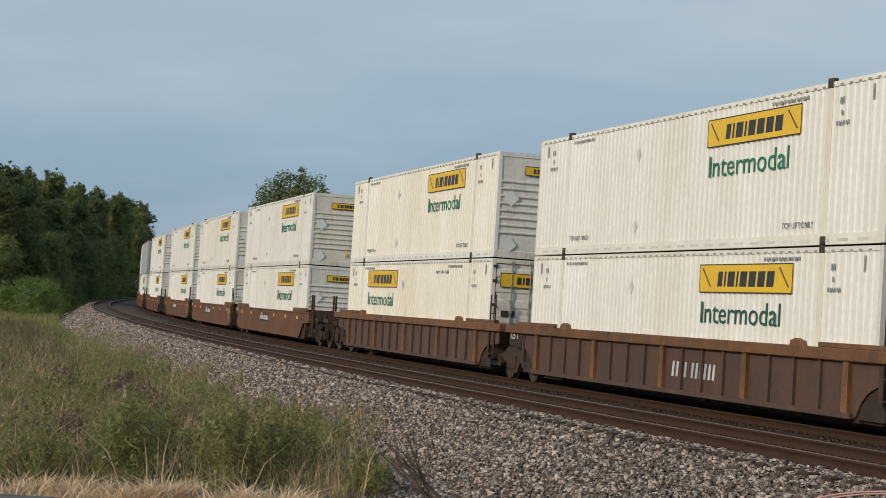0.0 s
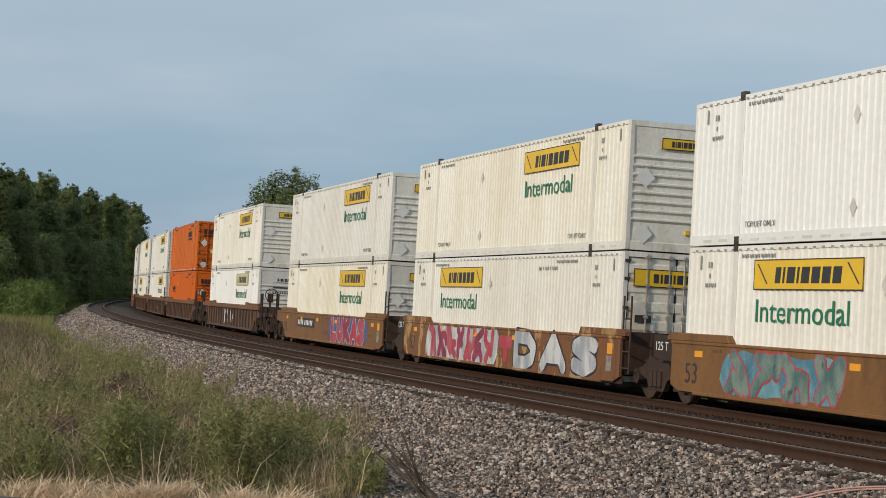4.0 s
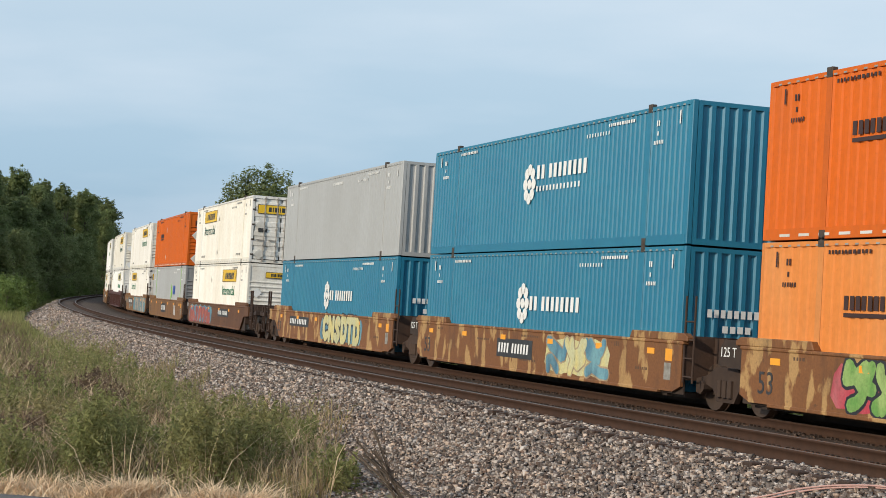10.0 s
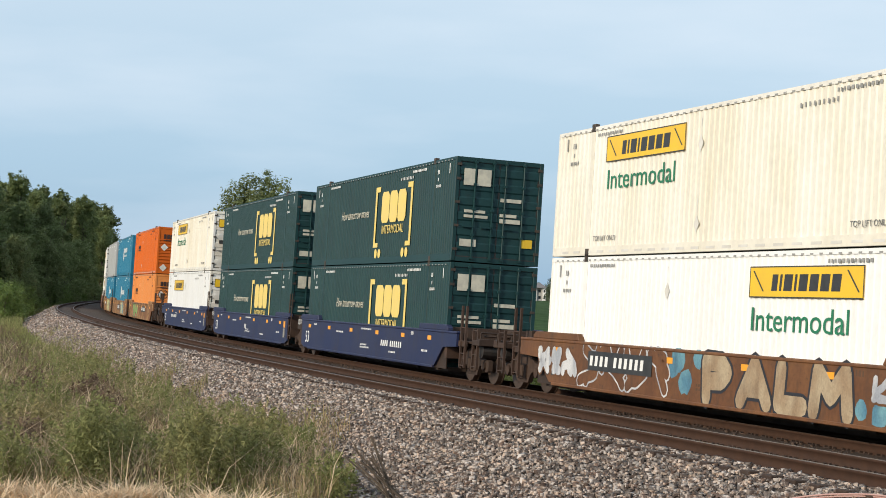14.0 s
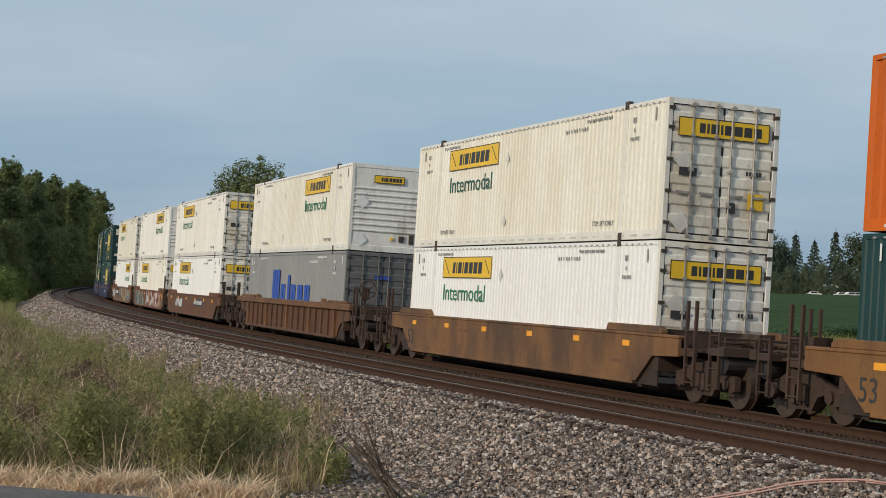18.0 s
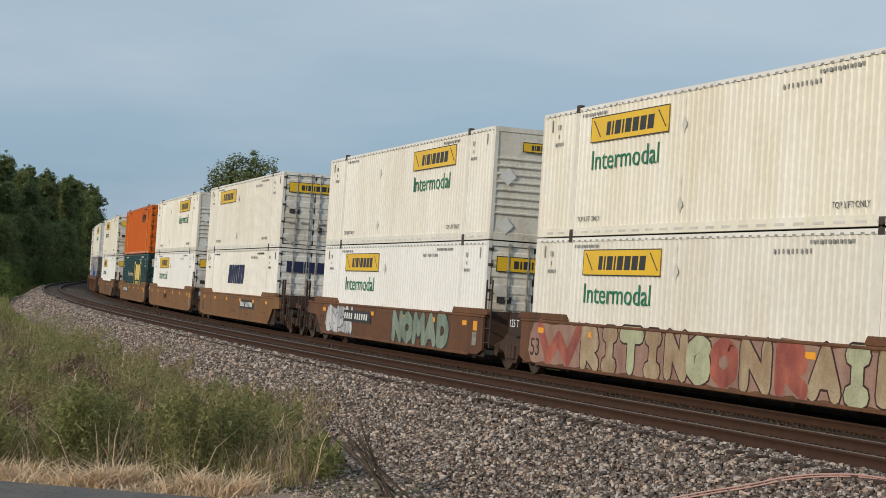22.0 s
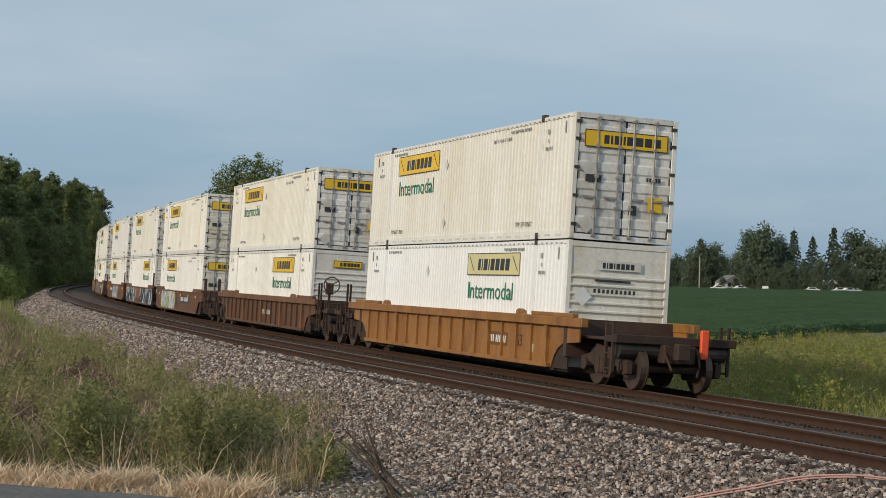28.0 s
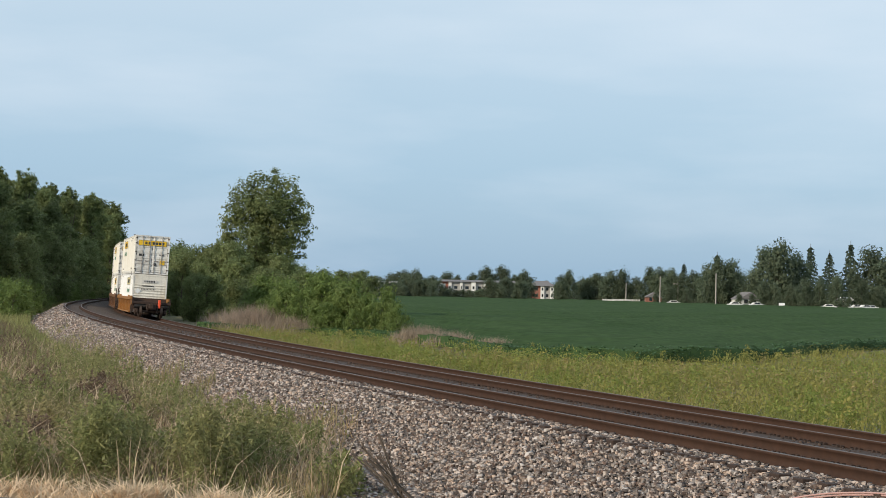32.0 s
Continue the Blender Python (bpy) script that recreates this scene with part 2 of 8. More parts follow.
GRIME = material("car_grimy_paint", (0.075, 0.044, 0.034), 0.75, 0, (0.12, 0.062, 0.036), 1.6, 0.8, vary=0.10, fine=0.12, stretch=(1, 1, 0.4))
GRIMY_TAN = material("car_grimy_tan_paint", (0.180, 0.086, 0.030), 0.65, 0, (0.068, 0.038, 0.022), 0.9, 0.85, fine=0.1, contrast=(0.40, 0.65), stretch=(1, 1, 0.6), grime=0.5)
MARK_GREY = material("faded_stencil", (0.24, 0.24, 0.23), 0.6, 0, (0.40, 0.39, 0.37), 5, 0.6)
TRUCK = material("truck_steel", (0.044, 0.026, 0.018), 0.8, 0.15, (0.078, 0.046, 0.030), 5, 0.7, vary=0.12)
WHEEL = material("wheel_steel", (0.09, 0.065, 0.05), 0.55, 0.6, (0.16, 0.10, 0.07), 5, 0.6)
RED_FLAG = material("orange_red_plastic", (0.85, 0.10, 0.03), 0.5)
G_WHITE = material("graffiti_silver", (0.60, 0.60, 0.60), 0.5, 0, (0.30, 0.32, 0.36), 3.2, 0.9, fine=0.10, contrast=(0.42, 0.62), stretch=(1, 1, 0.35), grime=0.25)
G_SAGE = material("graffiti_sage", (0.24, 0.29, 0.22), 0.55, 0, (0.14, 0.19, 0.15), 2.6, 0.9, fine=0.12, stretch=(1, 1, 0.6), grime=0.4)
G_BLACK = material("graffiti_black", (0.025, 0.025, 0.03), 0.5)
G_PINK = material("graffiti_pink", (0.42, 0.045, 0.065), 0.55, 0, (0.44, 0.13, 0.14), 2.6, 0.9, fine=0.12, contrast=(0.45, 0.70), stretch=(1, 1, 0.6), grime=0.3)
G_SALMON = material("graffiti_salmon", (0.4, 0.12, 0.075), 0.55, 0, (0.26, 0.065, 0.05), 2.6, 0.95, fine=0.12, contrast=(0.38, 0.62), stretch=(1, 1, 0.6), grime=0.35)
G_CYAN = material("graffiti_light_blue", (0.16, 0.33, 0.38), 0.55, 0, (0.07, 0.18, 0.26), 2.6, 0.95, fine=0.12, contrast=(0.38, 0.62), stretch=(1, 1, 0.6), grime=0.35)
G_YELLOW = material("graffiti_yellow", (0.58, 0.50, 0.20), 0.55, 0, (0.50, 0.50, 0.30), 2.6, 0.95, fine=0.12, contrast=(0.38, 0.62), stretch=(1, 1, 0.6), grime=0.2)
G_GREEN = material("graffiti_green", (0.12, 0.28, 0.06), 0.55, 0, (0.3, 0.42, 0.14), 2.6, 0.95, fine=0.12, contrast=(0.38, 0.62), stretch=(1, 1, 0.6), grime=0.35)
G_CREAM = material("graffiti_cream", (0.40, 0.315, 0.205), 0.55, 0, (0.30, 0.205, 0.12), 2.6, 0.95, fine=0.12, contrast=(0.38, 0.62), stretch=(1, 1, 0.6), grime=0.35)
G_TEAL = material("graffiti_teal", (0.07, 0.14, 0.14), 0.55, 0, (0.2, 0.26, 0.22), 2.6, 0.95, fine=0.12, contrast=(0.38, 0.62), stretch=(1, 1, 0.6), grime=0.35)
G_PALE = material("graffiti_pale_green", (0.44, 0.46, 0.30), 0.55, 0, (0.34, 0.34, 0.22), 2.6, 0.95, fine=0.12, grime=0.3)
G_SILVER = material("graffiti_warm_silver", (0.40, 0.345, 0.285), 0.5, 0, (0.30, 0.25, 0.20), 2.6, 0.95, fine=0.10, stretch=(1, 1, 0.4), grime=0.25)
G_DUSTY = material("graffiti_dusty_rose", (0.34, 0.215, 0.165), 0.55, 0, (0.24, 0.135, 0.10), 2.2, 0.95, fine=0.12, stretch=(1, 1, 0.5), grime=0.3)
G_MAROON = material("graffiti_maroon", (0.20, 0.025, 0.05), 0.55, 0, (0.34, 0.06, 0.10), 2.6, 0.95, fine=0.12, grime=0.3)
G_NAVY = material("graffiti_navy", (0.05, 0.07, 0.20), 0.55, 0, (0.12, 0.14, 0.26), 2.6, 0.9, fine=0.12, grime=0.3)
G_GREY = material("graffiti_dark_grey", (0.06, 0.06, 0.065), 0.55, 0, (0.16, 0.15, 0.15), 2.6, 0.95, fine=0.12, contrast=(0.38, 0.62), stretch=(1, 1, 0.6), grime=0.35)
RAIL_SIDE = material("rusty_rail", (0.058, 0.030, 0.019), 0.85, 0.0, (0.040, 0.022, 0.015), 6, 0.8, fine=0.1, gloss=0.2)
RAIL_TOP = material("worn_rail_head", (0.135, 0.100, 0.080), 0.5, 0.35, (0.085, 0.056, 0.042), 5, 0.6)
TIE = material("weathered_timber", (0.050, 0.029, 0.020), 0.9, 0, (0.035, 0.021, 0.015), 7, 0.8, vary=0.20, fine=0.15, stretch=(6, 1, 1), bump=0.4)
ROAD = material("road_asphalt", (0.095, 0.092, 0.090), 0.9, 0, (0.15, 0.135, 0.115), 1.5, 0.8, fine=0.25, bump=0.4, bump_scale=60)
DIRT = material("pale_dry_dirt", (0.30, 0.235, 0.180), 0.95, 0, (0.20, 0.155, 0.115), 2.2, 0.9, fine=0.3, bump=0.8, bump_scale=25)
PINK_HOSE = material("faded_pink_plastic", (0.48, 0.29, 0.255), 0.6, 0, (0.38, 0.22, 0.19), 5, 0.6)
BARK = material("bark", (0.11, 0.085, 0.065), 0.9, 0, (0.06, 0.048, 0.04), 6, 0.7, bump=0.5, stretch=(1, 1, 0.3))
POLE = material("grey_pole_timber", (0.40, 0.37, 0.33), 0.85, 0, (0.25, 0.22, 0.19), 4, 0.6, stretch=(4, 4, 0.5))
HOUSE_WHITE = material("house_white_paint", (0.72, 0.71, 0.68), 0.6, 0, (0.55, 0.53, 0.48), 1.2, 0.5, vary=0.08, fine=0.05)
ROOF = material("grey_shingle", (0.16, 0.15, 0.15), 0.9, 0, (0.24, 0.22, 0.21), 3, 0.6, fine=0.15)
RED_BRICK = material("red_brick_wall", (0.26, 0.10, 0.07), 0.85, 0, (0.34, 0.17, 0.12), 4, 0.6, fine=0.2)
GLASS = material("dark_window_glass", (0.02, 0.025, 0.03), 0.08, 0.0, gloss=0.8)

# ---------------------------------------------------------------- the line of the track
# curvature (1/km) at stations along the far track, in metres; positive is to the left
STATIONS = [-60, -20, 30, 80, 130, 180, 250, 330, 430, 550, 700, 900, 1300]
CURVES = [-1.032, -1.034, -0.935, -0.694, -1.248, -1.112, -0.900, -0.690, -0.512, -0.489, -0.838, -1.195, -1.2]
START = (1.800, 46.855, 1.89423)
LEAN = 0.0457
NEAR_OFF, NEAR_UP = 4.84, 0.336


def track_table():
    s = np.arange(-900.0, 1301.0, 1.0)
    k = np.interp(s, STATIONS, CURVES) * 1e-3
    k[s < -60] = -1.032e-3
    i0 = 900
    yaw = np.concatenate([[0], np.cumsum((k[1:] + k[:-1]) / 2)])
    yaw = yaw - yaw[i0] + START[2]
    x = np.concatenate([[0], np.cumsum((np.cos(yaw[1:]) + np.cos(yaw[:-1])) / 2)])
    y = np.concatenate([[0], np.cumsum((np.sin(yaw[1:]) + np.sin(yaw[:-1])) / 2)])
    return s, x - x[i0] + START[0], y - y[i0] + START[1], yaw


TS, TX, TY, TA = track_table()


def along(s):
    return np.interp(s, TS, TX), np.interp(s, TS, TY), np.interp(s, TS, TA)


def spot(s, d):
    """x, y at station s, d metres to the left of the far track's centre line."""
    x, y, a = along(s)
    return x - np.sin(a) * d, y + np.cos(a) * d


# ---------------------------------------------------------------- mesh helpers
def mesh_np(name, verts, faces, mat, smooth=False):
    """A mesh from arrays of points and of equal-sided faces."""
    me = bpy.data.meshes.new(name)
    verts = np.asarray(verts, dtype=np.float32)
    faces = np.asarray(faces, dtype=np.int32)
    n, k = faces.shape
    me.vertices.add(len(verts))
    me.vertices.foreach_set("co", verts.ravel())
    me.loops.add(n * k)
    me.loops.foreach_set("vertex_index", faces.ravel())
    me.polygons.add(n)
    me.polygons.foreach_set("loop_start", np.arange(0, n * k, k, dtype=np.int32))
    me.polygons.foreach_set("loop_total", np.full(n, k, dtype=np.int32))
    if smooth:
        me.polygons.foreach_set("use_smooth", np.ones(n, dtype=bool))
    me.update(calc_edges=True)
    me.validate()
    me.materials.append(mat)
    return me


def part(name, bm, mat, parent, label=""):
    """One mesh object under a thing or a part (no parent: a thing of its own)."""
    me = bpy.data.meshes.new(name)
    bm.normal_update()
    bm.to_mesh(me)
    bm.free()
    me.materials.append(mat)
    ob = new(name, me)
    if parent:
        ob.parent = parent
    if label:
        tagged(ob, label)
    return ob


def share(name, me, parent, x=0, y=0, z=0, rz=0, ry=0):
    """Another object on an existing mesh."""
    ob = new(name, me)
    ob.parent = parent
    ob.matrix_basis = pose(x, y, z, 0, ry, rz)
    return ob


def box(bm, x0, x1, y0, y1, z0, z1):
    v = [bm.verts.new(c) for c in ((x0, y0, z0), (x1, y0, z0), (x1, y1, z0), (x0, y1, z0),
                                   (x0, y0, z1), (x1, y0, z1), (x1, y1, z1), (x0, y1, z1))]
    for q in ((3, 2, 1, 0), (4, 5, 6, 7), (0, 1, 5, 4), (1, 2, 6, 5), (2, 3, 7, 6), (3, 0, 4, 7)):
        bm.faces.new([v[i] for i in q])
    return v


def bevelled(bm, width=0.012):
    bmesh.ops.bevel(bm, geom=list(bm.edges), offset=width, segments=1, affect="EDGES", clamp_overlap=True)


def slab(bm, outline, y0, y1):
    """An outline in x, z pulled from y0 to y1."""
    a = [bm.verts.new((x, y0, z)) for x, z in outline]
    b = [bm.verts.new((x, y1, z)) for x, z in outline]
    n = len(a)
    bm.faces.new(a)
    bm.faces.new(b[::-1])
    for i in range(n):
        j = (i + 1) % n
        bm.faces.new((a[j], a[i], b[i], b[j]))


def rod(bm, p, q, r, seg=8):
    """A round bar from p to q."""
    p, q = Vector(p), Vector(q)
    w = (q - p).normalized()
    u = w.orthogonal().normalized()
    v = w.cross(u)
    rings = []
    for c in (p, q):
        rings.append([bm.verts.new(c + r * (math.cos(6.2832 * i / seg) * u + math.sin(6.2832 * i / seg) * v)) for i in range(seg)])
    for i in range(seg):
        j = (i + 1) % seg
        bm.faces.new((rings[0][i], rings[0][j], rings[1][j], rings[1][i]))
    bm.faces.new(rings[0][::-1])
    bm.faces.new(rings[1])


LETTERS = {}


def lettering(name, text, size, mat, parent, x, y, z, width=None, slant=0.0, label=""):
    """Words on a side that faces +y, read from that side: the text runs towards -x, starting at x."""
    key = (text, size, mat.name, slant)
    if key not in LETTERS:
        cu = bpy.data.curves.new("lettering", "FONT")
        cu.body, cu.size, cu.extrude, cu.shear = text, size, 0.002, slant
        cu.resolution_u = 3
        tmp = bpy.data.objects.new("lettering", cu)
        me = bpy.data.meshes.new_from_object(tmp)
        bpy.data.objects.remove(tmp)
        bpy.data.curves.remove(cu)
        co = np.empty(len(me.vertices) * 3, dtype=np.float32)
        me.vertices.foreach_get("co", co)
        co = co.reshape(-1, 3)
        co[:, 0] -= co[:, 0].min()
        if width:
            co[:, 0] *= width / co[:, 0].max()
        flat = np.stack([-co[:, 0], co[:, 2], co[:, 1]], axis=1)
        me.vertices.foreach_set("co", flat.ravel())
        me.update()
        me.materials.clear()
        me.materials.append(mat)
        LETTERS[key] = me
    ob = new(name, LETTERS[key])
    ob.parent = parent
    ob.location = (x, y, z)
    if label:
        tagged(ob, label)
    return ob


# ---------------------------------------------------------------- ground
def ground_height(x, y):
    """Low by the line, rising a little towards the far side of the field."""
    z = -0.95 + 0.85 * np.clip((y - 130) / 500, 0, 1) + 0.25 * np.clip((y - 700) / 800, 0, 1)
    n = 0.10 * np.sin(x * 0.31 + 1.3) * np.sin(y * 0.27) + 0.05 * np.sin(x * 0.9 + y * 0.7)
    return z + n * np.clip((np.hypot(x, y) - 20) / 30, 0, 1)


def steps(lo, hi, near, far, pitch):
    """Lines fine between near and far, coarser and coarser beyond."""
    a = list(np.arange(near, far, pitch))
    w, v = pitch, a[-1]
    while v < hi:
        w *= 1.18
        v += w
        a.append(v)
    w, v = pitch, a[0]
    while v > lo:
        w *= 1.18
        v -= w
        a.insert(0, v)
    return np.array(a)


GROUND_SOIL = material("grassy_soil", (0.085, 0.090, 0.035), 0.95, 0, (0.15, 0.125, 0.065), 0.25, 0.9, fine=0.3, bump=0.8, bump_scale=5)


def build_ground():
    xs, ys = steps(-3500, 3500, -60, 60, 2.0), steps(-1500, 4800, 0, 200, 2.0)
    gx, gy = np.meshgrid(xs, ys)
    v = np.stack([gx, gy, ground_height(gx, gy)], axis=-1).reshape(-1, 3)
    nx, ny = len(xs), len(ys)
    i = np.arange((ny - 1) * (nx - 1))
    r, c = i // (nx - 1), i % (nx - 1)
    a = r * nx + c
    me = mesh_np("ground", v, np.stack([a, a + 1, a + nx + 1, a + nx], axis=1), GROUND_SOIL, True)
    tagged(new("ground", me), "rough grassy ground beside the railway line", "ground", kind="structure")


build_ground()

# ---------------------------------------------------------------- ballast and track
BALLAST_GREY = material("grey_crushed_stone", (0.072, 0.055, 0.046), 0.9, 0, (0.17, 0.140, 0.12), 9, 0.9, fine=0.35, bump=1.0, bump_scale=16)
BALLAST_BROWN = material("rust_stained_stone", (0.046, 0.027, 0.018), 0.92, 0, (0.062, 0.039, 0.028), 6, 0.8, fine=0.3, bump=0.8, bump_scale=16)
BALLAST_MID = material("dusty_brown_stone", (0.056, 0.036, 0.026), 0.92, 0, (0.078, 0.053, 0.040), 5, 0.8, fine=0.3, bump=0.8, bump_scale=16)


def near_plane(d):
    return NEAR_UP + (d - NEAR_OFF) * math.tan(LEAN)


def bed_height(d):
    xs = [-4.4, -3.9, -2.1, -1.4, 0.0, 1.4, 2.2, 2.9, 3.5, 4.84, 5.75, 6.15, 8.1, 8.9]
    zs = [-1.30, -1.02, -0.31, -0.25, -0.19, -0.12, -0.09, -0.01, 0.085, 0.150, 0.20, 0.14, -0.92, -1.30]
    return np.interp(d, xs, zs)


def strip(name, ds, s0, s1, mat, label):
    s = np.concatenate([np.arange(s0, min(s1, 140), 0.7), np.arange(140, s1 + 1, 5.0)]) if s1 > 140 else np.arange(s0, s1, 0.7)
    S, D = np.meshgrid(s, ds)
    x, y = spot(S, D)
    z = bed_height(D) - (0.025 if mat is BALLAST_GREY else 0.0) + 0.004 * np.sin(S * 5.1 + D * 7) + 0.006 * np.sin(S * 1.7 + D * 2.3)
    v = np.stack([x, y, z], axis=-1).reshape(-1, 3)
    n, m = len(s), len(ds)
    i = np.arange((m - 1) * (n - 1))
    r, c = i // (n - 1), i % (n - 1)
    a = r * n + c
    me = mesh_np(name, v, np.stack([a, a + 1, a + n + 1, a + n], axis=1)[:, ::-1], mat, True)
    return tagged(new(name, me), label, "ballast", kind="structure")


strip("ballast_shoulder", [5.72, 6.15, 6.6, 7.1, 7.6, 8.1, 8.5, 8.9], -70, 1100, BALLAST_GREY, "sloping grey crushed-stone ballast shoulder beside the track")
strip("track_bed_1", [3.45, 3.9, 4.4, 4.84, 5.3, 5.72], -70, 1100, BALLAST_BROWN, "rust-stained stone bed under the empty track")
strip("ballast_between", [1.6, 2.2, 2.9, 3.45], -70, 1100, BALLAST_MID, "dusty brown stone strip between the two tracks")
strip("track_bed_2", [-4.4, -3.9, -3.0, -2.1, -1.4, -0.7, 0.0, 0.8, 1.6], -70, 1250, BALLAST_BROWN, "rust-stained stone bed under the train")


def stone_field(name, n, s0, s1, d0, d1, size, mat, label, fall=1.0, seed=1):
    """Loose angular stones lying on the bed, denser towards the near end."""
    rg = np.random.default_rng(seed)
    s = s0 + (s1 - s0) * rg.random(n) ** fall
    d = d0 + (d1 - d0) * rg.random(n)
    x, y = spot(s, d)
    r = size * (0.6 + 0.9 * rg.random(n) ** 2) * (1 + 0.012 * np.clip(s + 20, 0, 120))
    z = np.maximum(bed_height(d), ground_height(x, y)) + r * 0.25
    cube = np.array([(a, b, c) for a in (-1, 1) for b in (-1, 1) for c in (-1, 1)], float)
    v = cube[None] * (0.55 + 0.75 * rg.random((n, 8, 1))) + 0.25 * rg.normal(size=(n, 8, 3))
    v *= r[:, None, None] * np.array([1.0, 1.0, 0.75]) * (0.5 + 0.95 * rg.random((n, 1, 3)))
    a = rg.random(n) * 6.283
    ca, sa = np.cos(a)[:, None], np.sin(a)[:, None]
    vx, vy = v[..., 0] * ca - v[..., 1] * sa, v[..., 0] * sa + v[..., 1] * ca
    v = np.stack([vx + x[:, None], vy + y[:, None], v[..., 2] + z[:, None]], axis=-1).reshape(-1, 3)
    quads = np.array([(0, 1, 3, 2), (4, 6, 7, 5), (0, 4, 5, 1), (2, 3, 7, 6), (1, 5, 7, 3)])
    f = (np.arange(n)[:, None, None] * 8 + quads[None]).reshape(-1, 4)
    ob = new(name, mesh_np(name, v, f, mat))
    return tagged(ob, label, "ballast", kind="stuff")


STONE = material("loose_stone", (0.352, 0.288, 0.245), 0.85, 0, (0.092, 0.066, 0.055), 11.0, 1.0, vary=0.60, contrast=(0.44, 0.54), island=True, tint=(0.45, 1.4))
STONE_BROWN = material("loose_rusty_stone", (0.064, 0.039, 0.027), 0.9, 0, (0.090, 0.058, 0.043), 2.2, 0.9, vary=0.35, island=True)
stone_field("ballast_stones", 84000, -30, 62, 5.70, 8.35, 0.0228, STONE, "loose grey, white and dark crushed stones on the slope", 1.6, 2)
stone_field("ballast_stones_spilt", 9000, -28, 0, 8.2, 10.4, 0.024, STONE, "loose stones spilt at the foot of the ballast slope", 1.0, 6)
stone_field("ballast_stones_far", 14000, 45, 200, 5.74, 8.3, 0.030, STONE, "loose grey crushed stones along the distant shoulder", 1.3, 3)
stone_field("ballast_stones_brown", 9000, -30, 70, -1.6, 5.70, 0.018, STONE_BROWN, "rust-brown stones between the rails", 1.5, 4)

RAIL_SHAPE = [(-0.075, -0.18), (-0.075, -0.168), (-0.012, -0.150), (-0.010, -0.050), (-0.037, -0.038), (-0.037, -0.006), (-0.028, 0.0),
              (0.028, 0.0), (0.037, -0.006), (0.037, -0.038), (0.010, -0.050), (0.012, -0.150), (0.075, -0.168), (0.075, -0.18)]


def sweep(name, shape, s, d, up, mat, top_mat=None, top=()):
    x, y, a = along(s)
    n, k = len(s), len(shape)
    v = np.empty((n, k, 3))
    for j, (o, h) in enumerate(shape):
        oo = d + o * math.cos(LEAN) - h * math.sin(LEAN)
        v[:, j, 0], v[:, j, 1] = x - np.sin(a) * oo, y + np.cos(a) * oo
        v[:, j, 2] = up + o * math.sin(LEAN) + h * math.cos(LEAN)
    i = np.arange((n - 1) * (k - 1))
    r, c = i // (k - 1), i % (k - 1)
    q = r * k + c
    me = mesh_np(name, v.reshape(-1, 3), np.stack([q, q + 1, q + k + 1, q + k], axis=1), mat)
    if top_mat:
        me.materials.append(top_mat)
        idx = np.isin(c, top).astype(np.int32)
        me.polygons.foreach_set("material_index", idx)
    return new(name, me)


def build_track(label, off, up, tie_objects):
    track = tagged(new("railway_track"), label, "railway track", kind="structure")
    s = np.concatenate([np.arange(-70, 160, 1.0), np.arange(160, 1250, 6.0)])
    for side in (0.752, -0.752):
        z = up + side * math.sin(LEAN)
        r = sweep("rail", RAIL_SHAPE, s, off + side, z, RAIL_SIDE, RAIL_TOP, (5, 6, 7))
        r.parent = track
    # sleepers with their tie plates, one mesh for all
    bm = bmesh.new()
    box(bm, -0.115, 0.115, -1.30, 1.30, -0.36, -0.190)
    bevelled(bm, 0.012)
    for side in (0.752, -0.752):
        box(bm, -0.10, 0.10, side - 0.19, side + 0.19, -0.188, -0.172)
        for e in (-0.11, 0.11):
            box(bm, -0.02, 0.02, side + e - 0.02, side + e + 0.02, -0.172, -0.145)
            box(bm, -0.16, -0.118, side + e - 0.03, side + e + 0.03, -0.20, -0.150)
            box(bm, 0.118, 0.16, side + e - 0.03, side + e + 0.03, -0.20, -0.150)
    first = part("sleeper", bm, TIE, track)
    rg = random.Random(5)
    k, st = 0, -34.0
    base = None
    more = []
    while st < 190:
        x, y, a = along(st)
        m = Matrix.Translation((x - math.sin(a) * off, y + math.cos(a) * off, up)) @ Euler((0, 0, a)).to_matrix().to_4x4() \
            @ Euler((LEAN, 0, radians(rg.uniform(-0.8, 0.8)))).to_matrix().to_4x4()
        if k < tie_objects:
            ob = first if k == 0 else new("sleeper", first.data)
            ob.parent = track
            ob.matrix_basis = m
        else:
            more.append(m)
        k += 1
        st += 0.53 + rg.uniform(-0.02, 0.02)
    co = np.array([v.co for v in first.data.vertices])
    faces = [tuple(p.vertices) for p in first.data.polygons]
    quads = np.array([f for f in faces if len(f) == 4])
    vs = np.concatenate([co @ np.array(m.to_3x3()).T + np.array(m.translation) for m in more])
    fs = np.concatenate([quads + i * len(co) for i in range(len(more))])
    ob = new("sleepers_beyond", mesh_np("sleepers_beyond", vs, fs, TIE))
    ob.parent = track
    tagged(ob, kind="stuff")
    return track


build_track("empty rusty main-line track on timber sleepers with worn rail heads", NEAR_OFF, NEAR_UP, 140)
build_track("rusty main-line track on timber sleepers that carries the train", 0.0, 0.0, 60)

# ---------------------------------------------------------------- containers
CL, CW, CH = 16.154, 2.591, 2.896
POST = 6.096
MESHES = {}


def cached(key, make):
    """The mesh of this key, made once."""
    if key not in MESHES:
        name, bm, mat = make()
        me = bpy.data.meshes.new(name)
        bm.normal_update()
        bm.to_mesh(me)
        bm.free()
        me.materials.append(mat)
        MESHES[key] = me
    return MESHES[key]


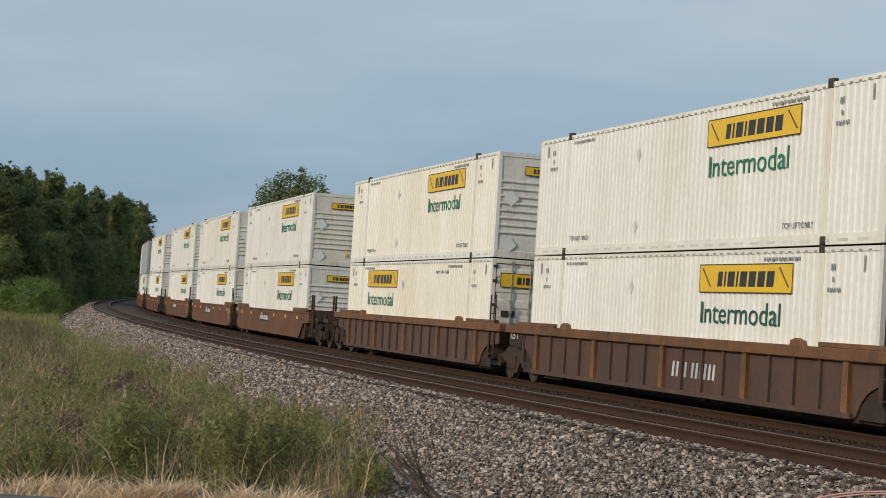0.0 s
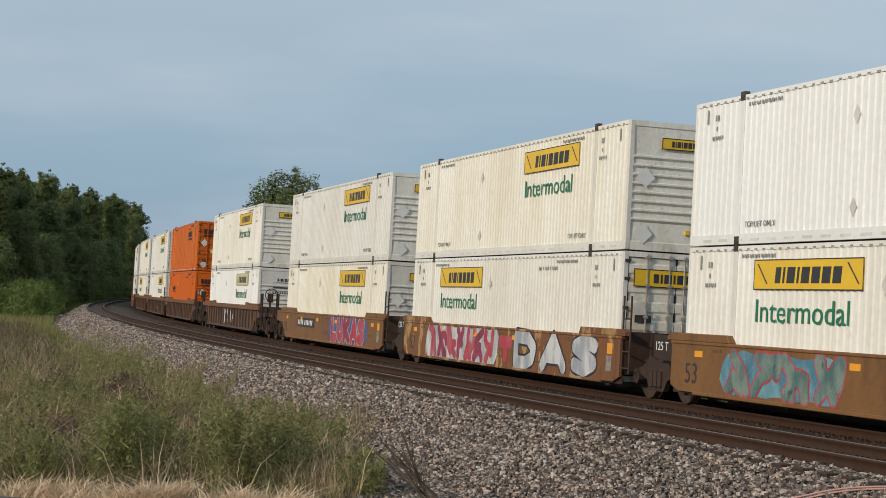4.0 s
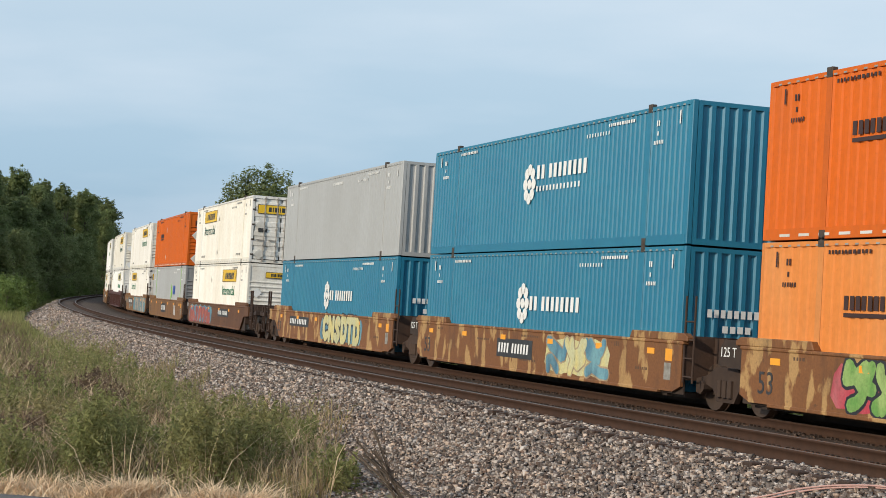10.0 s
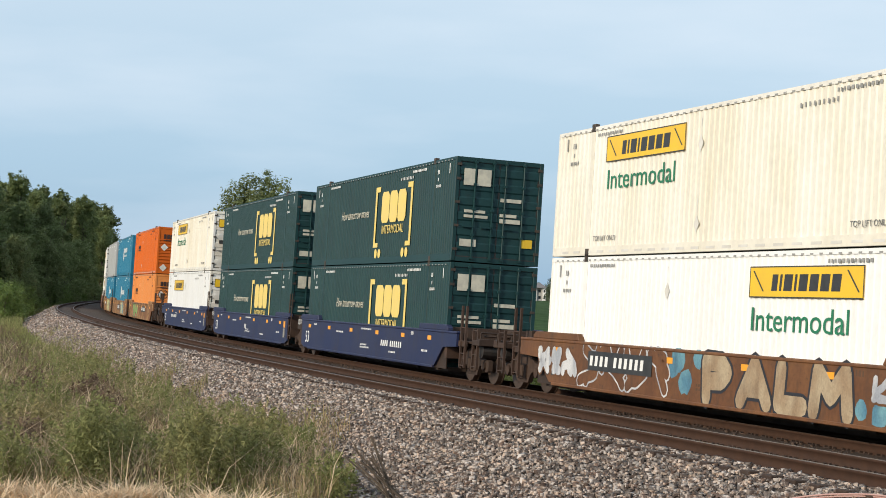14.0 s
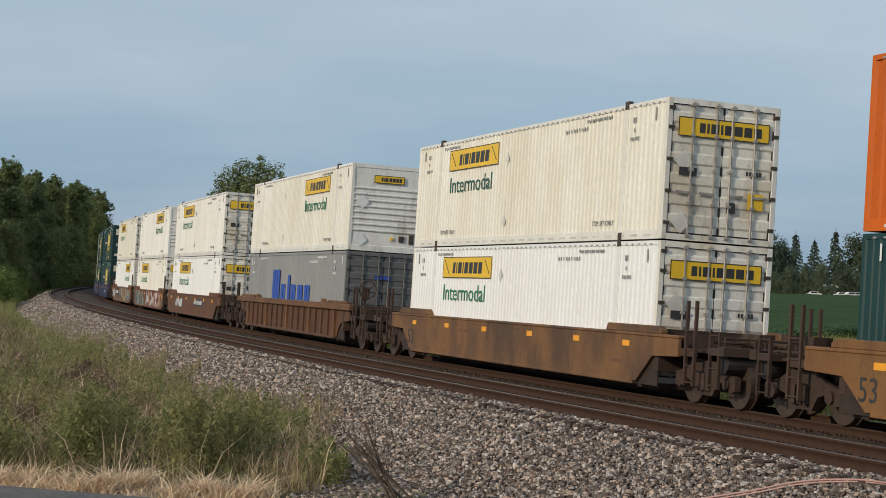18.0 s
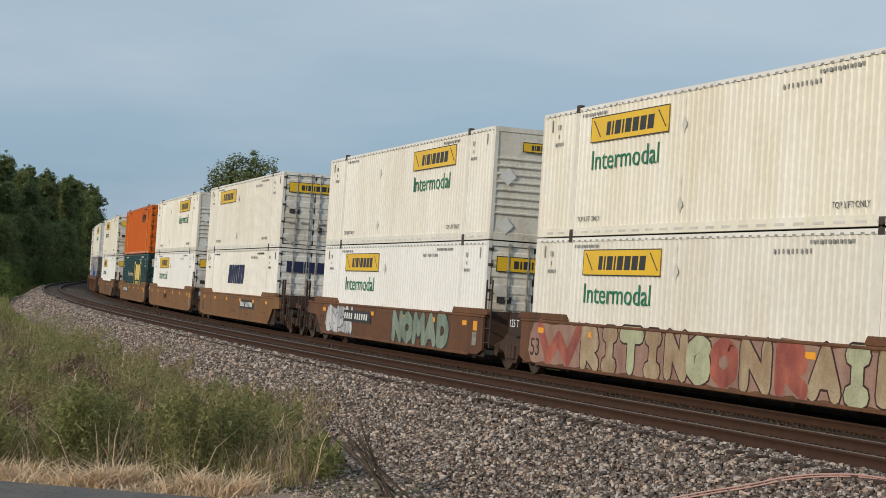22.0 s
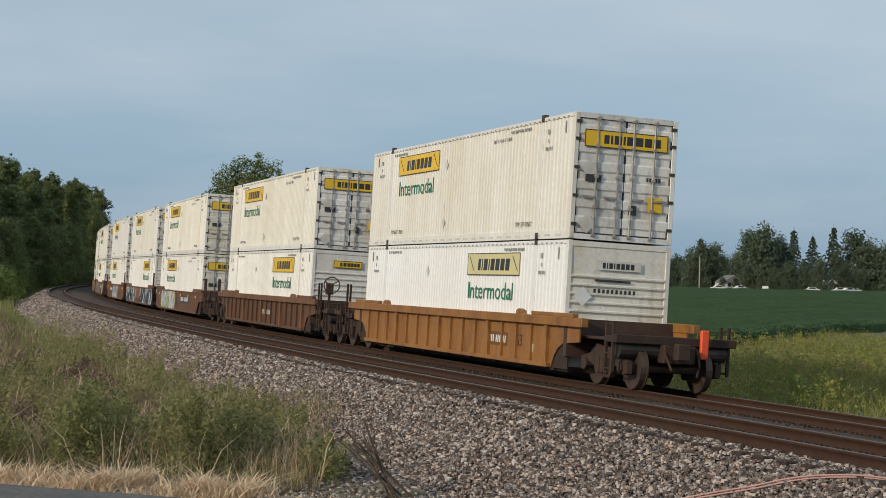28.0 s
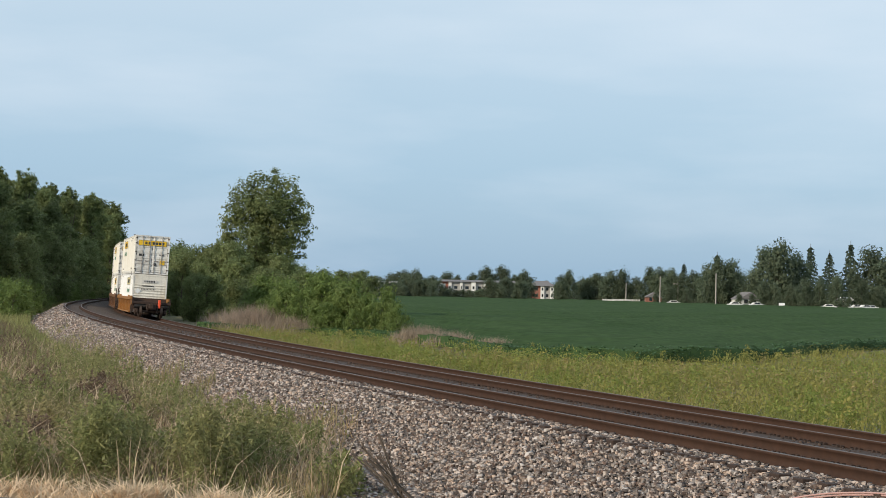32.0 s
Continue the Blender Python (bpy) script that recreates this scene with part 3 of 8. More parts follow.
def corrugated(bm, x0, x1, z0, z1, y, pitch, depth, axis="x"):
    """A pressed steel sheet with trapezoid ribs, standing at y and facing +y (or at x and facing -x with axis 'y')."""
    n = max(2, round((x1 - x0) / pitch))
    p = (x1 - x0) / n
    pts = [(x0, 0.0)]
    for i in range(n):
        a = x0 + i * p
        pts += [(a + p * 0.32, 0.0), (a + p * 0.45, -depth), (a + p * 0.87, -depth), (a + p, 0.0)]
    cols = []
    for u, o in pts:
        if axis == "x":
            cols.append((bm.verts.new((u, y + o, z0)), bm.verts.new((u, y + o, z1))))
        else:
            cols.append((bm.verts.new((y - o, u, z0)), bm.verts.new((y - o, u, z1))))
    for a, b in zip(cols, cols[1:]):
        if axis == "x":
            bm.faces.new((b[0], a[0], a[1], b[1]))
        else:
            bm.faces.new((a[0], b[0], b[1], a[1]))


def bars(bm, x, y, z, widths, height, gap=0.05, deep=0.004, slant=0.0):
    """A row of plain bars on a side that faces +y, running towards -x, upright or leaning forward."""
    for w in widths:
        if w > 0:
            v = box(bm, x - w, x, y, y + deep, z, z + height)
            for q in v[4:]:
                q.co.x -= slant * height
        x -= abs(w) + gap
    return x


def end_bars(bm, x, y, z, widths, height, gap=0.05, deep=0.004):
    """A row of plain bars on an end that faces -x; read from behind it runs towards -y."""
    for w in widths:
        if w > 0:
            box(bm, x - deep, x, y - w, y, z, z + height)
        y -= abs(w) + gap
    return y


NAME_BARS = [0.18, 0.07, 0.26, 0.07, 0.26, 0.26, 0.26, 0.26]


BAR_STEEL = material("dull_galvanised_bar", (0.40, 0.375, 0.34), 0.5, 0.2, (0.15, 0.12, 0.10), 5, 0.7)
CREAM_WHITE = material("cream_white_decal", (0.62, 0.58, 0.46), 0.55, 0, (0.40, 0.38, 0.32), 6, 0.7)
MARK_DARK = material("worn_black_stencil", (0.10, 0.10, 0.095), 0.6, 0, (0.32, 0.31, 0.29), 6, 0.7)


def livery(kind):
    """Wall, end and rail paint of a container livery, and the pitch and depth of its ribs."""
    return {
        "white": (WHITE, WHITE_END, WHITE, 0.215, 0.022), "white_clean": (WHITE_CLEAN, WHITE_END, WHITE_CLEAN, 0.215, 0.020), "white_smooth": (WHITE_CLEAN, WHITE_END, WHITE_CLEAN, 0.90, 0.012),
        "orange": (ORANGE, ORANGE, ORANGE, 0.28, 0.028), "orange_pale": (ORANGE_PALE, ORANGE_PALE, ORANGE_PALE, 0.28, 0.028),
        "orange_door": (ORANGE, ORANGE, ORANGE, 0.62, 0.016), "blue": (BLUE, BLUE, BLUE, 0.225, 0.024), "grey": (GREY, GREY, GREY, 0.30, 0.008),
        "grey_ribbed": (GREY_DARK, GREY_END, GREY_DARK, 0.30, 0.036), "grey_plain": (GREY, GREY_DARK, GREY, 0.5, 0.012),
        "green": (GREEN, GREEN, GREEN, 0.20, 0.020),
    }[kind]


def container(label, kind, rear, decals):
    """A 53-foot box: x forward, near side +y, base at z = 0. rear: what closes its rear end (doors, nose, ribs)."""
    wall, endm, rail, pitch, depth = livery(kind)
    c = tagged(new("shipping_container"), label, "container", "containers on the train")
    hl, hw = CL / 2, CW / 2

    def side():
        bm = bmesh.new()
        for a, b in ((-hl + 0.10, -POST - 0.09), (-POST + 0.09, POST - 0.09), (POST + 0.09, hl - 0.10)):
            corrugated(bm, a, b, 0.20, CH - 0.09, hw - 0.010, pitch, depth)
        return "side_wall", bm, wall

    me = cached(("side", kind), side)
    share("side_wall", me, c)
    share("side_wall", me, c, rz=180)

    def top_rail():
        bm = bmesh.new()
        box(bm, -hl + 0.1, hl - 0.1, hw - 0.07, hw, CH - 0.09, CH - 0.002)
        return "top_rail", bm, rail

    def beads():
        bm = bmesh.new()
        for i in range(52):
            x = -hl + 0.35 + i * 0.302
            box(bm, x, x + 0.10, hw, hw + 0.006, CH - 0.085, CH - 0.055)
        return "rivet_strip", bm, MARK_GREY

    def bottom_rail():
        bm = bmesh.new()
        box(bm, -hl + 0.1, hl - 0.1, hw - 0.10, hw - 0.002, 0.0, 0.20)
        return "bottom_rail", bm, rail

    def slots():
        bm = bmesh.new()
        for i in range(24):
            x = -hl + 0.5 + i * 0.64
            box(bm, x, x + 0.34, hw - 0.002, hw + 0.004, 0.055, 0.105)
        return "slot_row", bm, RAIL_GREY

    tagged(share("rivet_strip", cached("beads", beads), c), kind="stuff")
    if kind[:5] in ("white", "orang"):
        tagged(share("slot_row", cached("slots", slots), c), kind="stuff")
    for rz in (0, 180):
        share("top_rail", cached(("top", kind), top_rail), c, rz=rz)
        share("bottom_rail", cached(("bottom", kind), bottom_rail), c, rz=rz)

    def post():
        bm = bmesh.new()
        box(bm, -0.10, 0.0, -0.12, 0.0, 0.0, CH)
        bevelled(bm, 0.012)
        return "corner_post", bm, endm

    for sx in (1, -1):
        for sy in (1, -1):
            ob = share("corner_post", cached(("post", kind), post), c)
            ob.matrix_basis = pose(sx * hl, sy * hw, 0) @ Matrix.Diagonal((sx, sy, 1, 1))

    def lift_post():
        bm = bmesh.new()
        box(bm, -0.085, 0.085, hw - 0.05, hw + 0.004, 0.0, CH - 0.004)
        bevelled(bm, 0.008)
        return "lift_post", bm, wall

    def casting():
        bm = bmesh.new()
        box(bm, -0.09, 0.09, hw - 0.10, hw + 0.010, -0.09, 0.09)
        box(bm, -0.03, 0.03, hw + 0.010, hw + 0.016, -0.05, 0.05)
        bevelled(bm, 0.008)
        return "corner_casting", bm, CASTING

    for x in (POST, -POST):
        share("lift_post", cached(("lift", kind), lift_post), c, x)
        share("corner_casting", cached("casting", casting), c, x, 0, CH - 0.02)
        share("corner_casting", cached("casting", casting), c, x, 0, 0.06)

    def roof():
        bm = bmesh.new()
        box(bm, -hl + 0.02, hl - 0.02, -hw + 0.02, hw - 0.02, CH - 0.05, CH - 0.012)
        for i in range(30):
            x = -hl + 0.5 + i * 0.52
            box(bm, x, x + 0.2, -hw + 0.15, hw - 0.15, CH - 0.012, CH - 0.003)
        return "roof", bm, rail

    def base():
        bm = bmesh.new()
        box(bm, -hl + 0.1, hl - 0.1, -hw + 0.1, hw - 0.1, 0.03, 0.17)
        return "floor", bm, UNDER

    share("roof", cached(("roof", kind), roof), c)
    share("floor", cached("base", base), c)

    def nose():
        bm = bmesh.new()
        out = [(0.0, 0.0), (0.0, 0.18), (-0.02, 0.20)]
        for i in range(8):
            z = 0.62 + i * 0.20
            out += [(-0.03, z), (0.014, z + 0.05), (0.014, z + 0.085), (-0.03, z + 0.10)]
        out += [(-0.02, CH - 0.15), (0.0, CH - 0.13), (0.0, CH - 0.01), (-0.05, CH - 0.01), (-0.05, 0.0)]
        slab(bm, out, -hw + 0.12, hw - 0.12)
        return "front_wall", bm, endm

    def plain_end():
        bm = bmesh.new()
        corrugated(bm, -hw + 0.12, hw - 0.12, 0.12, CH - 0.1, 0.0, 0.28, 0.045, "y")
        box(bm, 0.0, 0.08, -hw + 0.12, hw - 0.12, CH - 0.1, CH - 0.01)
        box(bm, 0.0, 0.08, -hw + 0.12, hw - 0.12, 0.0, 0.12)
        bmesh.ops.scale(bm, vec=(-1, 1, 1), verts=bm.verts)
        bmesh.ops.reverse_faces(bm, faces=bm.faces)
        return "end_wall", bm, endm

    def sill():
        bm = bmesh.new()
        box(bm, -0.10, 0.0, -hw + 0.12, hw - 0.12, 0.0, 0.12)
        return "door_sill", bm, endm

    def leaf():
        bm = bmesh.new()
        out = [(-0.035, 0.15)]
        for i in range(6):
            z = 0.28 + i * 0.42
            out += [(-0.035, z), (-0.012, z + 0.04), (-0.012, z + 0.22), (-0.035, z + 0.26)]
        out += [(-0.035, CH - 0.11), (-0.07, CH - 0.11), (-0.07, 0.15)]
        slab(bm, out, 0.012, hw - 0.13)
        return "door", bm, endm

    def bar():
        bm = bmesh.new()
        rod(bm, (0, 0, 0.06), (0, 0, CH - 0.05), 0.024, 6)
        for z in (0.10, 0.75, 1.45, 2.15, CH - 0.12):
            box(bm, -0.03, 0.03, -0.05, 0.05, z - 0.03, z + 0.03)
        box(bm, -0.015, 0.03, 0.0, 0.32, 0.95, 1.0)
        return "lock_bar", bm, BAR_STEEL if kind[:5] == "white" else endm

    def hinge():
        bm = bmesh.new()
        for z in (0.3, 0.95, 1.6, 2.25, 2.65):
            box(bm, -0.02, 0.02, hw - 0.16, hw - 0.03, z, z + 0.07)
        return "hinge_strip", bm, CASTING

    def seal():
        bm = bmesh.new()
        for y0, y1 in ((-0.025, 0.025), (hw - 0.155, hw - 0.115), (-hw + 0.115, -hw + 0.155)):
            box(bm, -0.06, -0.028, y0, y1, 0.12, CH - 0.10)
        for z0, z1 in ((0.118, 0.155), (CH - 0.135, CH - 0.10)):
            box(bm, -0.06, -0.027, -hw + 0.12, hw - 0.12, z0, z1)
        return "door_seal", bm, BLACKISH

    def doors(turn):
        at = -1 if turn else 1
        share("door_seal", cached("seal", seal), c, at * hl, 0, 0, 180 if turn else 0)
        share("door_sill", cached(("csill", kind), sill), c, at * hl, 0, 0, 180 if turn else 0)
        share("door_header", cached(("csill", kind), sill), c, at * hl, 0, CH - 0.12, 180 if turn else 0)
        for sy in (1, -1):
            d = share("door", cached(("leaf", kind), leaf), c)
            d.matrix_basis = pose(at * hl, 0, 0) @ Matrix.Diagonal((at, sy, 1, 1))
            for y in (0.18, 0.72):
                share("lock_bar", cached(("bar", kind), bar), d, 0.018, y, 0)
            tagged(share("hinge_strip", cached("hinge", hinge), d), kind="stuff")

    if rear == "doors":
        doors(True)
        share("front_wall", cached(("nose", kind), nose), c, hl, 0, 0)
    elif rear == "nose":
        share("front_wall", cached(("nose", kind), nose), c, -hl, 0, 0, 180)
        doors(False)
    else:
        share("end_wall", cached(("plain", kind), plain_end), c, -hl, 0, 0, 180)
        share("end_wall", cached(("plain", kind), plain_end), c, hl, 0, 0)
    decals(c, rear)
    return c


def tally(name, parent, key, make):
    return share(name, cached(key, make), parent)


def small_marks(c, mat, key):
    """Rows of tiny stencilled words and numbers by the lifting posts, too small to read."""
    y = CW / 2 + 0.002

    def make():
        bm = bmesh.new()
        rg = random.Random(4)
        for x0 in (POST - 0.25, -POST + 2.1):
            bars(bm, x0, y, CH - 0.235, [rg.uniform(0.04, 0.09) for _ in range(12)], 0.07, 0.05)
        for x0 in (POST + 1.1, -POST - 0.35):
            bars(bm, x0, y, CH - 0.42, [0.05, 0.05], 0.12, 0.04)
            bars(bm, x0 - 0.05, y, CH - 0.62, [0.05], 0.09, 0.04)
            bars(bm, x0 + 0.1, y, CH - 0.80, [0.04] * 6, 0.08, 0.04)
        bars(bm, -2.8, y, CH - 0.40, [0.05] * 9, 0.085, 0.10)
        for x0 in (hl_tick for hl_tick in (CL / 2 - 0.55, -CL / 2 + 0.55)):
            box(bm, x0 - 0.025, x0 + 0.025, y, y + 0.004, CH - 0.45, CH - 0.17)
        return "stencil_text", bm, mat

    tagged(share("stencil_text", cached(("marks", key), make), c), kind="stuff")


def latch_plates(c, x, key="latch"):
    """Two little diamond plates with a cord, one above the other."""
    def make():
        bm = bmesh.new()
        y = CW / 2 + 0.002
        v = [bm.verts.new((0.11 * a, y + 0.003, 0.18 * b)) for a, b in ((1, 0), (0, 1), (-1, 0), (0, -1))]
        bm.faces.new(v)
        w = [bm.verts.new(q) for q in ((0.012, y + 0.003, 0.5), (-0.012, y + 0.003, 0.5))]
        bm.faces.new((v[1], w[0], w[1]))
        return "placard_holder", bm, RAIL_GREY

    for z in (0.55, 2.15):
        share("placard_holder", cached(key, make), c, x, 0, z)


def end_placards(c, key):
    def make():
        bm = bmesh.new()
        v = [bm.verts.new((-CL / 2 - 0.018, 0.88 + 0.23 * a, 0.23 * b)) for a, b in ((1, 0), (0, 1), (-1, 0), (0, -1))]
        bm.faces.new(v[::-1])
        return "diamond_placard", bm, WHITE_DECAL if key == "nose" else RAIL_GREY

    for z in (0.36, 1.62):
        share("diamond_placard", cached(("placard", key), make), c, 0, 0, z)


def board(c, x0, z0, w, h, pale=False, end=False):
    """The yellow company board: a framed plate with a row of plain bars for its name and two slanted corners."""
    mat = PALE_YELLOW if pale else LOGO_YELLOW
    y = CW / 2 + 0.002

    def plate():
        bm = bmesh.new()
        if end:
            box(bm, -CL / 2 - 0.020, -CL / 2 - 0.012, z0 * 0 - w / 2, w / 2, 0, h)
        else:
            box(bm, -w, 0, y, y + 0.006, 0, h)
        return "company_board", bm, mat

    def ink():
        bm = bmesh.new()
        t = 0.022
        k = h / 0.57
        if end:
            x = -CL / 2 - 0.020
            for a in ((-w / 2, w / 2, 0, t), (-w / 2, w / 2, h - t, h), (-w / 2, -w / 2 + t, 0, h), (w / 2 - t, w / 2, 0, h)):
                box(bm, x - 0.003, x, a[0], a[1], a[2], a[3])
            end_bars(bm, x, w * 0.27, h * 0.24, [b * w / 3.0 for b in NAME_BARS], h * 0.5, w * 0.02)
        else:
            for a in ((-w, 0, 0, t), (-w, 0, h - t, h), (-w, -w + t, 0, h), (-t, 0, 0, h)):
                box(bm, a[0], a[1], y + 0.006, y + 0.009, a[2], a[3])
            bars(bm, -w * 0.21, y + 0.006, h * 0.22, [b * w / 3.5 for b in NAME_BARS], h * 0.52, 0.075 * w / 3.77, 0.003, 0.12)
            for s in (-0.03, -0.86):
                v = [bm.verts.new((w * s - a * 0.42 * k, y + 0.0085, h * b)) for a, b in ((0, 0.86), (0.12, 0.86), (1.0, 0.20), (0.88, 0.20))]
                bm.faces.new(v)
        return "board_lettering", bm, DECAL_BLACK

    key = ("board", w, h, pale, end)
    p = share("company_board", cached(key, plate), c, x0, 0, z0)
    share("board_lettering", cached(("ink",) + key, ink), p)


def white_decals(word=True, pale=False, dark=False, low=False):
    def put(c, rear):
        x0 = CL / 2 - 2.75 if rear == "doors" else -CL / 2 + 6.72
        board(c, x0, 2.05 - (0.15 if low else 0), 3.77, 0.57, pale)
        if word:
            lettering("word_lettering", "Intermodal", 0.62, DARK_GREEN_LETTER if dark else LETTER_GREEN, c, x0 - 0.12,
                      CW / 2 + 0.004, 1.45 - (0.15 if low else 0), 3.25, label="green painted word")
        small_marks(c, MARK_GREY, "black")
        for x, t in ((POST - 0.3, 1), (-POST + 1.5, 1)):
            tagged(lettering("stencil_lettering", "TOP LIFT ONLY", 0.155, MARK_DARK, c, x, CW / 2 + 0.004, 0.32, 1.15), kind="stuff")
        latch_plates(c, 2.0 if rear != "doors" else 0.9)
        end_placards(c, rear)
        if rear == "doors":
            board(c, 0, 2.12, 2.1, 0.40, pale, True)

            def stickers():
                bm = bmesh.new()
                end_bars(bm, -CL / 2 - 0.016, 0.98, 1.32, [0.40], 0.17)
                end_bars(bm, -CL / 2 - 0.016, -0.14, 0.62, [0.20], 0.22)
                end_bars(bm, -CL / 2 - 0.016, -0.55, 1.42, [0.05, 0.06, 0.05, 0.06, 0.06], 0.09, 0.02)
                return "door_label", bm, DECAL_BLACK

            def plate():
                bm = bmesh.new()
                end_bars(bm, -CL / 2 - 0.016, -0.62, 0.72, [0.36], 0.34)
                return "warning_sticker", bm, LOGO_YELLOW

            tagged(share("door_label", cached("stickers", stickers), c), kind="stuff")
            share("warning_sticker", cached("warning", plate), c)
        elif rear == "nose":
            if pale:
                def small():
                    bm = bmesh.new()
                    box(bm, -CL / 2 - 0.018, -CL / 2 - 0.013, -0.55, 0.55, 2.25, 2.47)
                    return "name_plate", bm, RAIL_GREY

                def ink():
                    bm = bmesh.new()
                    end_bars(bm, -CL / 2 - 0.018, 0.42, 2.29, [0.07, 0.03, 0.09, 0.03, 0.09, 0.09, 0.09, 0.09], 0.13, 0.03)
                    end_bars(bm, -CL / 2 - 0.016, 0.6, 1.98, [0.9], 0.05)
                    end_bars(bm, -CL / 2 - 0.018, 0.62, 1.72, [0.06] * 10, 0.09, 0.05)
                    return "name_lettering", bm, DECAL_BLACK

                p = share("name_plate", cached("small_plate", small), c)
                share("name_lettering", cached("small_ink", ink), p)
            else:
                board(c, 0, 2.28, 1.05 if word else 2.1, 0.26, False, True)
            for key, mat, y, z, w, h in (("vent_plate", CASTING, -0.45, 0.36, 0.17, 0.20), ("vent_cover", CASTING, -0.80, 0.32, 0.16, 0.30), ("warning_tag", LOGO_YELLOW, -0.15, 0.40, 0.10, 0.10)):
                def bit():
                    bm = bmesh.new()
                    box(bm, -CL / 2 - 0.020, -CL / 2 + 0.03, y - w, y, z, z + h)
                    return key, bm, mat

                share(key, cached(key, bit), c)
    return put


def bar_decals(mat, rows, end_rows=(), marks=None, extra=None, lean=0.0, gap=0.05):
    """Plain bars in a livery's colour: rows of (x, z, widths, height) on the side and of (y, z, widths, height) on the end."""
    def put(c, rear):
        def make():
            bm = bmesh.new()
            for x, z, w, h in rows:
                bars(bm, x, CW / 2 + 0.002, z, w, h, gap, 0.004, lean)
            for y, z, w, h in end_rows:
                end_bars(bm, -CL / 2 - 0.0165, y, z, w, h, 0.05)
            return "company_mark", bm, mat

        tagged(share("name_mark", cached(("rows", mat.name, str(rows), str(end_rows), lean, gap), make), c), kind="stuff")
        if marks:
            small_marks(c, marks, marks.name)
        if extra:
            extra(c, rear)
    return put


def green_decals(c, rear):
    """Two tall brackets round three chunky blocks, dots under them, and a slogan."""
    y = CW / 2 + 0.002

    def bracket():
        bm = bmesh.new()
        box(bm, -0.09, 0.09, y, y + 0.004, 0.50, 2.42)
        box(bm, -0.42, -0.09, y, y + 0.004, 2.26, 2.42)
        box(bm, -0.42, -0.09, y, y + 0.004, 0.50, 0.64)
        return "bracket_mark", bm, CREAM_YELLOW

    def block():
        bm = bmesh.new()
        out = [(-0.85, 1.40), (-0.85, 2.10), (-0.70, 2.24), (-0.12, 2.24), (0, 2.10), (0, 1.40), (-0.14, 1.26), (-0.72, 1.26)]
        bm.faces.new([bm.verts.new((a, y + 0.004, b)) for a, b in out][::-1])
        return "block_mark", bm, CREAM_YELLOW

    def dot():
        bm = bmesh.new()
        rod(bm, (0, y, 0.30), (0, y + 0.006, 0.30), 0.15, 12)
        return "dot_mark", bm, CREAM_YELLOW

    share("bracket_mark", cached("bracket", bracket), c, -0.15)
    share("bracket_mark", cached("bracket", bracket), c).matrix_basis = pose(-4.0, 0, 0) @ Matrix.Diagonal((-1, 1, 1, 1))
    for x in (-0.80, -1.70, -2.60):
        share("block_mark", cached("block", block), c, x)
    for x in (-0.40, -0.80, -3.35, -3.75):
        share("dot_mark", cached("dot", dot), c, x)
    lettering("word_lettering", "INTERMODAL", 0.38, CREAM_YELLOW, c, -0.95, CW / 2 + 0.004, 0.92, 2.35)
    lettering("slogan_lettering", "How tomorrow moves", 0.42, CREAM_WHITE, c, 4.1, CW / 2 + 0.004, 1.50, 3.45, slant=0.25, label="pale slanted slogan")
    small_marks(c, WHITE_DECAL, "white")

    def stickers():
        bm = bmesh.new()
        for y, z, w, h in ((1.08, 0.42, 0.48, 0.20), (-0.05, 1.72, 0.62, 0.10), (-0.05, 1.30, 0.50, 0.09), (-0.05, 1.13, 0.62, 0.12), (1.0, 1.36, 0.62, 0.08), (1.0, 1.22, 0.70, 0.08)):
            box(bm, -CL / 2 - 0.016, -CL / 2 - 0.012, y - w, y, z, z + h)
        return "door_label", bm, CREAM_WHITE

    tagged(share("door_label", cached("green_stickers", stickers), c), kind="stuff")
    end_labels(c, "green", ((1.06, 2.12, 0.36, 0.46, CREAM_WHITE), (0.66, 2.12, 0.40, 0.46, CREAM_WHITE), (-0.70, 0.48, 0.36, 0.24, LOGO_YELLOW)))


def blue_extra(c, rear):
    def make():
        bm = bmesh.new()
        y = CW / 2 + 0.002
        for i in range(8):
            a = i * math.pi / 4
            x, z = 0.62 + 0.27 * math.sin(a), 1.62 + 0.36 * math.cos(a)
            rod(bm, (x, y, z), (x, y + 0.005, z), 0.145, 8)
        rod(bm, (0.62, y, 1.62), (0.62, y + 0.005, 1.62), 0.13, 8)
        return "emblem", bm, WHITE_DECAL

    share("emblem", cached("emblem", make), c, label_x(rear), 0, 0)


def label_x(rear):
    return 0.0


def lime_extra(c, rear):
    def make():
        bm = bmesh.new()
        y = CW / 2 + 0.006
        for x in (POST, -POST):
            box(bm, x - 0.06, x + 0.06, y, y + 0.003, 0.2, CH - 0.1)
        for i in range(5):
            box(bm, -1.8 - 0.12 * i, -1.72 - 0.12 * i, y - 0.004, y, 0.9 + 0.1 * i, 1.9 - 0.1 * i)
        return "lime_emblem", bm, LIME

    share("lime_emblem", cached("lime", make), c)


def end_labels(c, key, rows):
    """Stickers on the rear end: rows of (y, z, width, height, material)."""
    for k, (y, z, w, h, mat) in enumerate(rows):
        def make():
            bm = bmesh.new()
            box(bm, -CL / 2 - 0.020, -CL / 2 - 0.014, y - w, y, z, z + h)
            return "end_label", bm, mat

        share("end_label", cached(("end_label", key, k), make), c)


def nose_extra(c, rear):
    latch_plates(c, 2.2, "latch")
    end_placards(c, "orange")
    end_labels(c, "nose", ((-0.35, 2.50, 0.34, 0.26, WHITE_DECAL), (-0.02, 1.84, 0.55, 0.11, RAIL_GREY), (-0.70, 0.42, 0.17, 0.30, CASTING)))


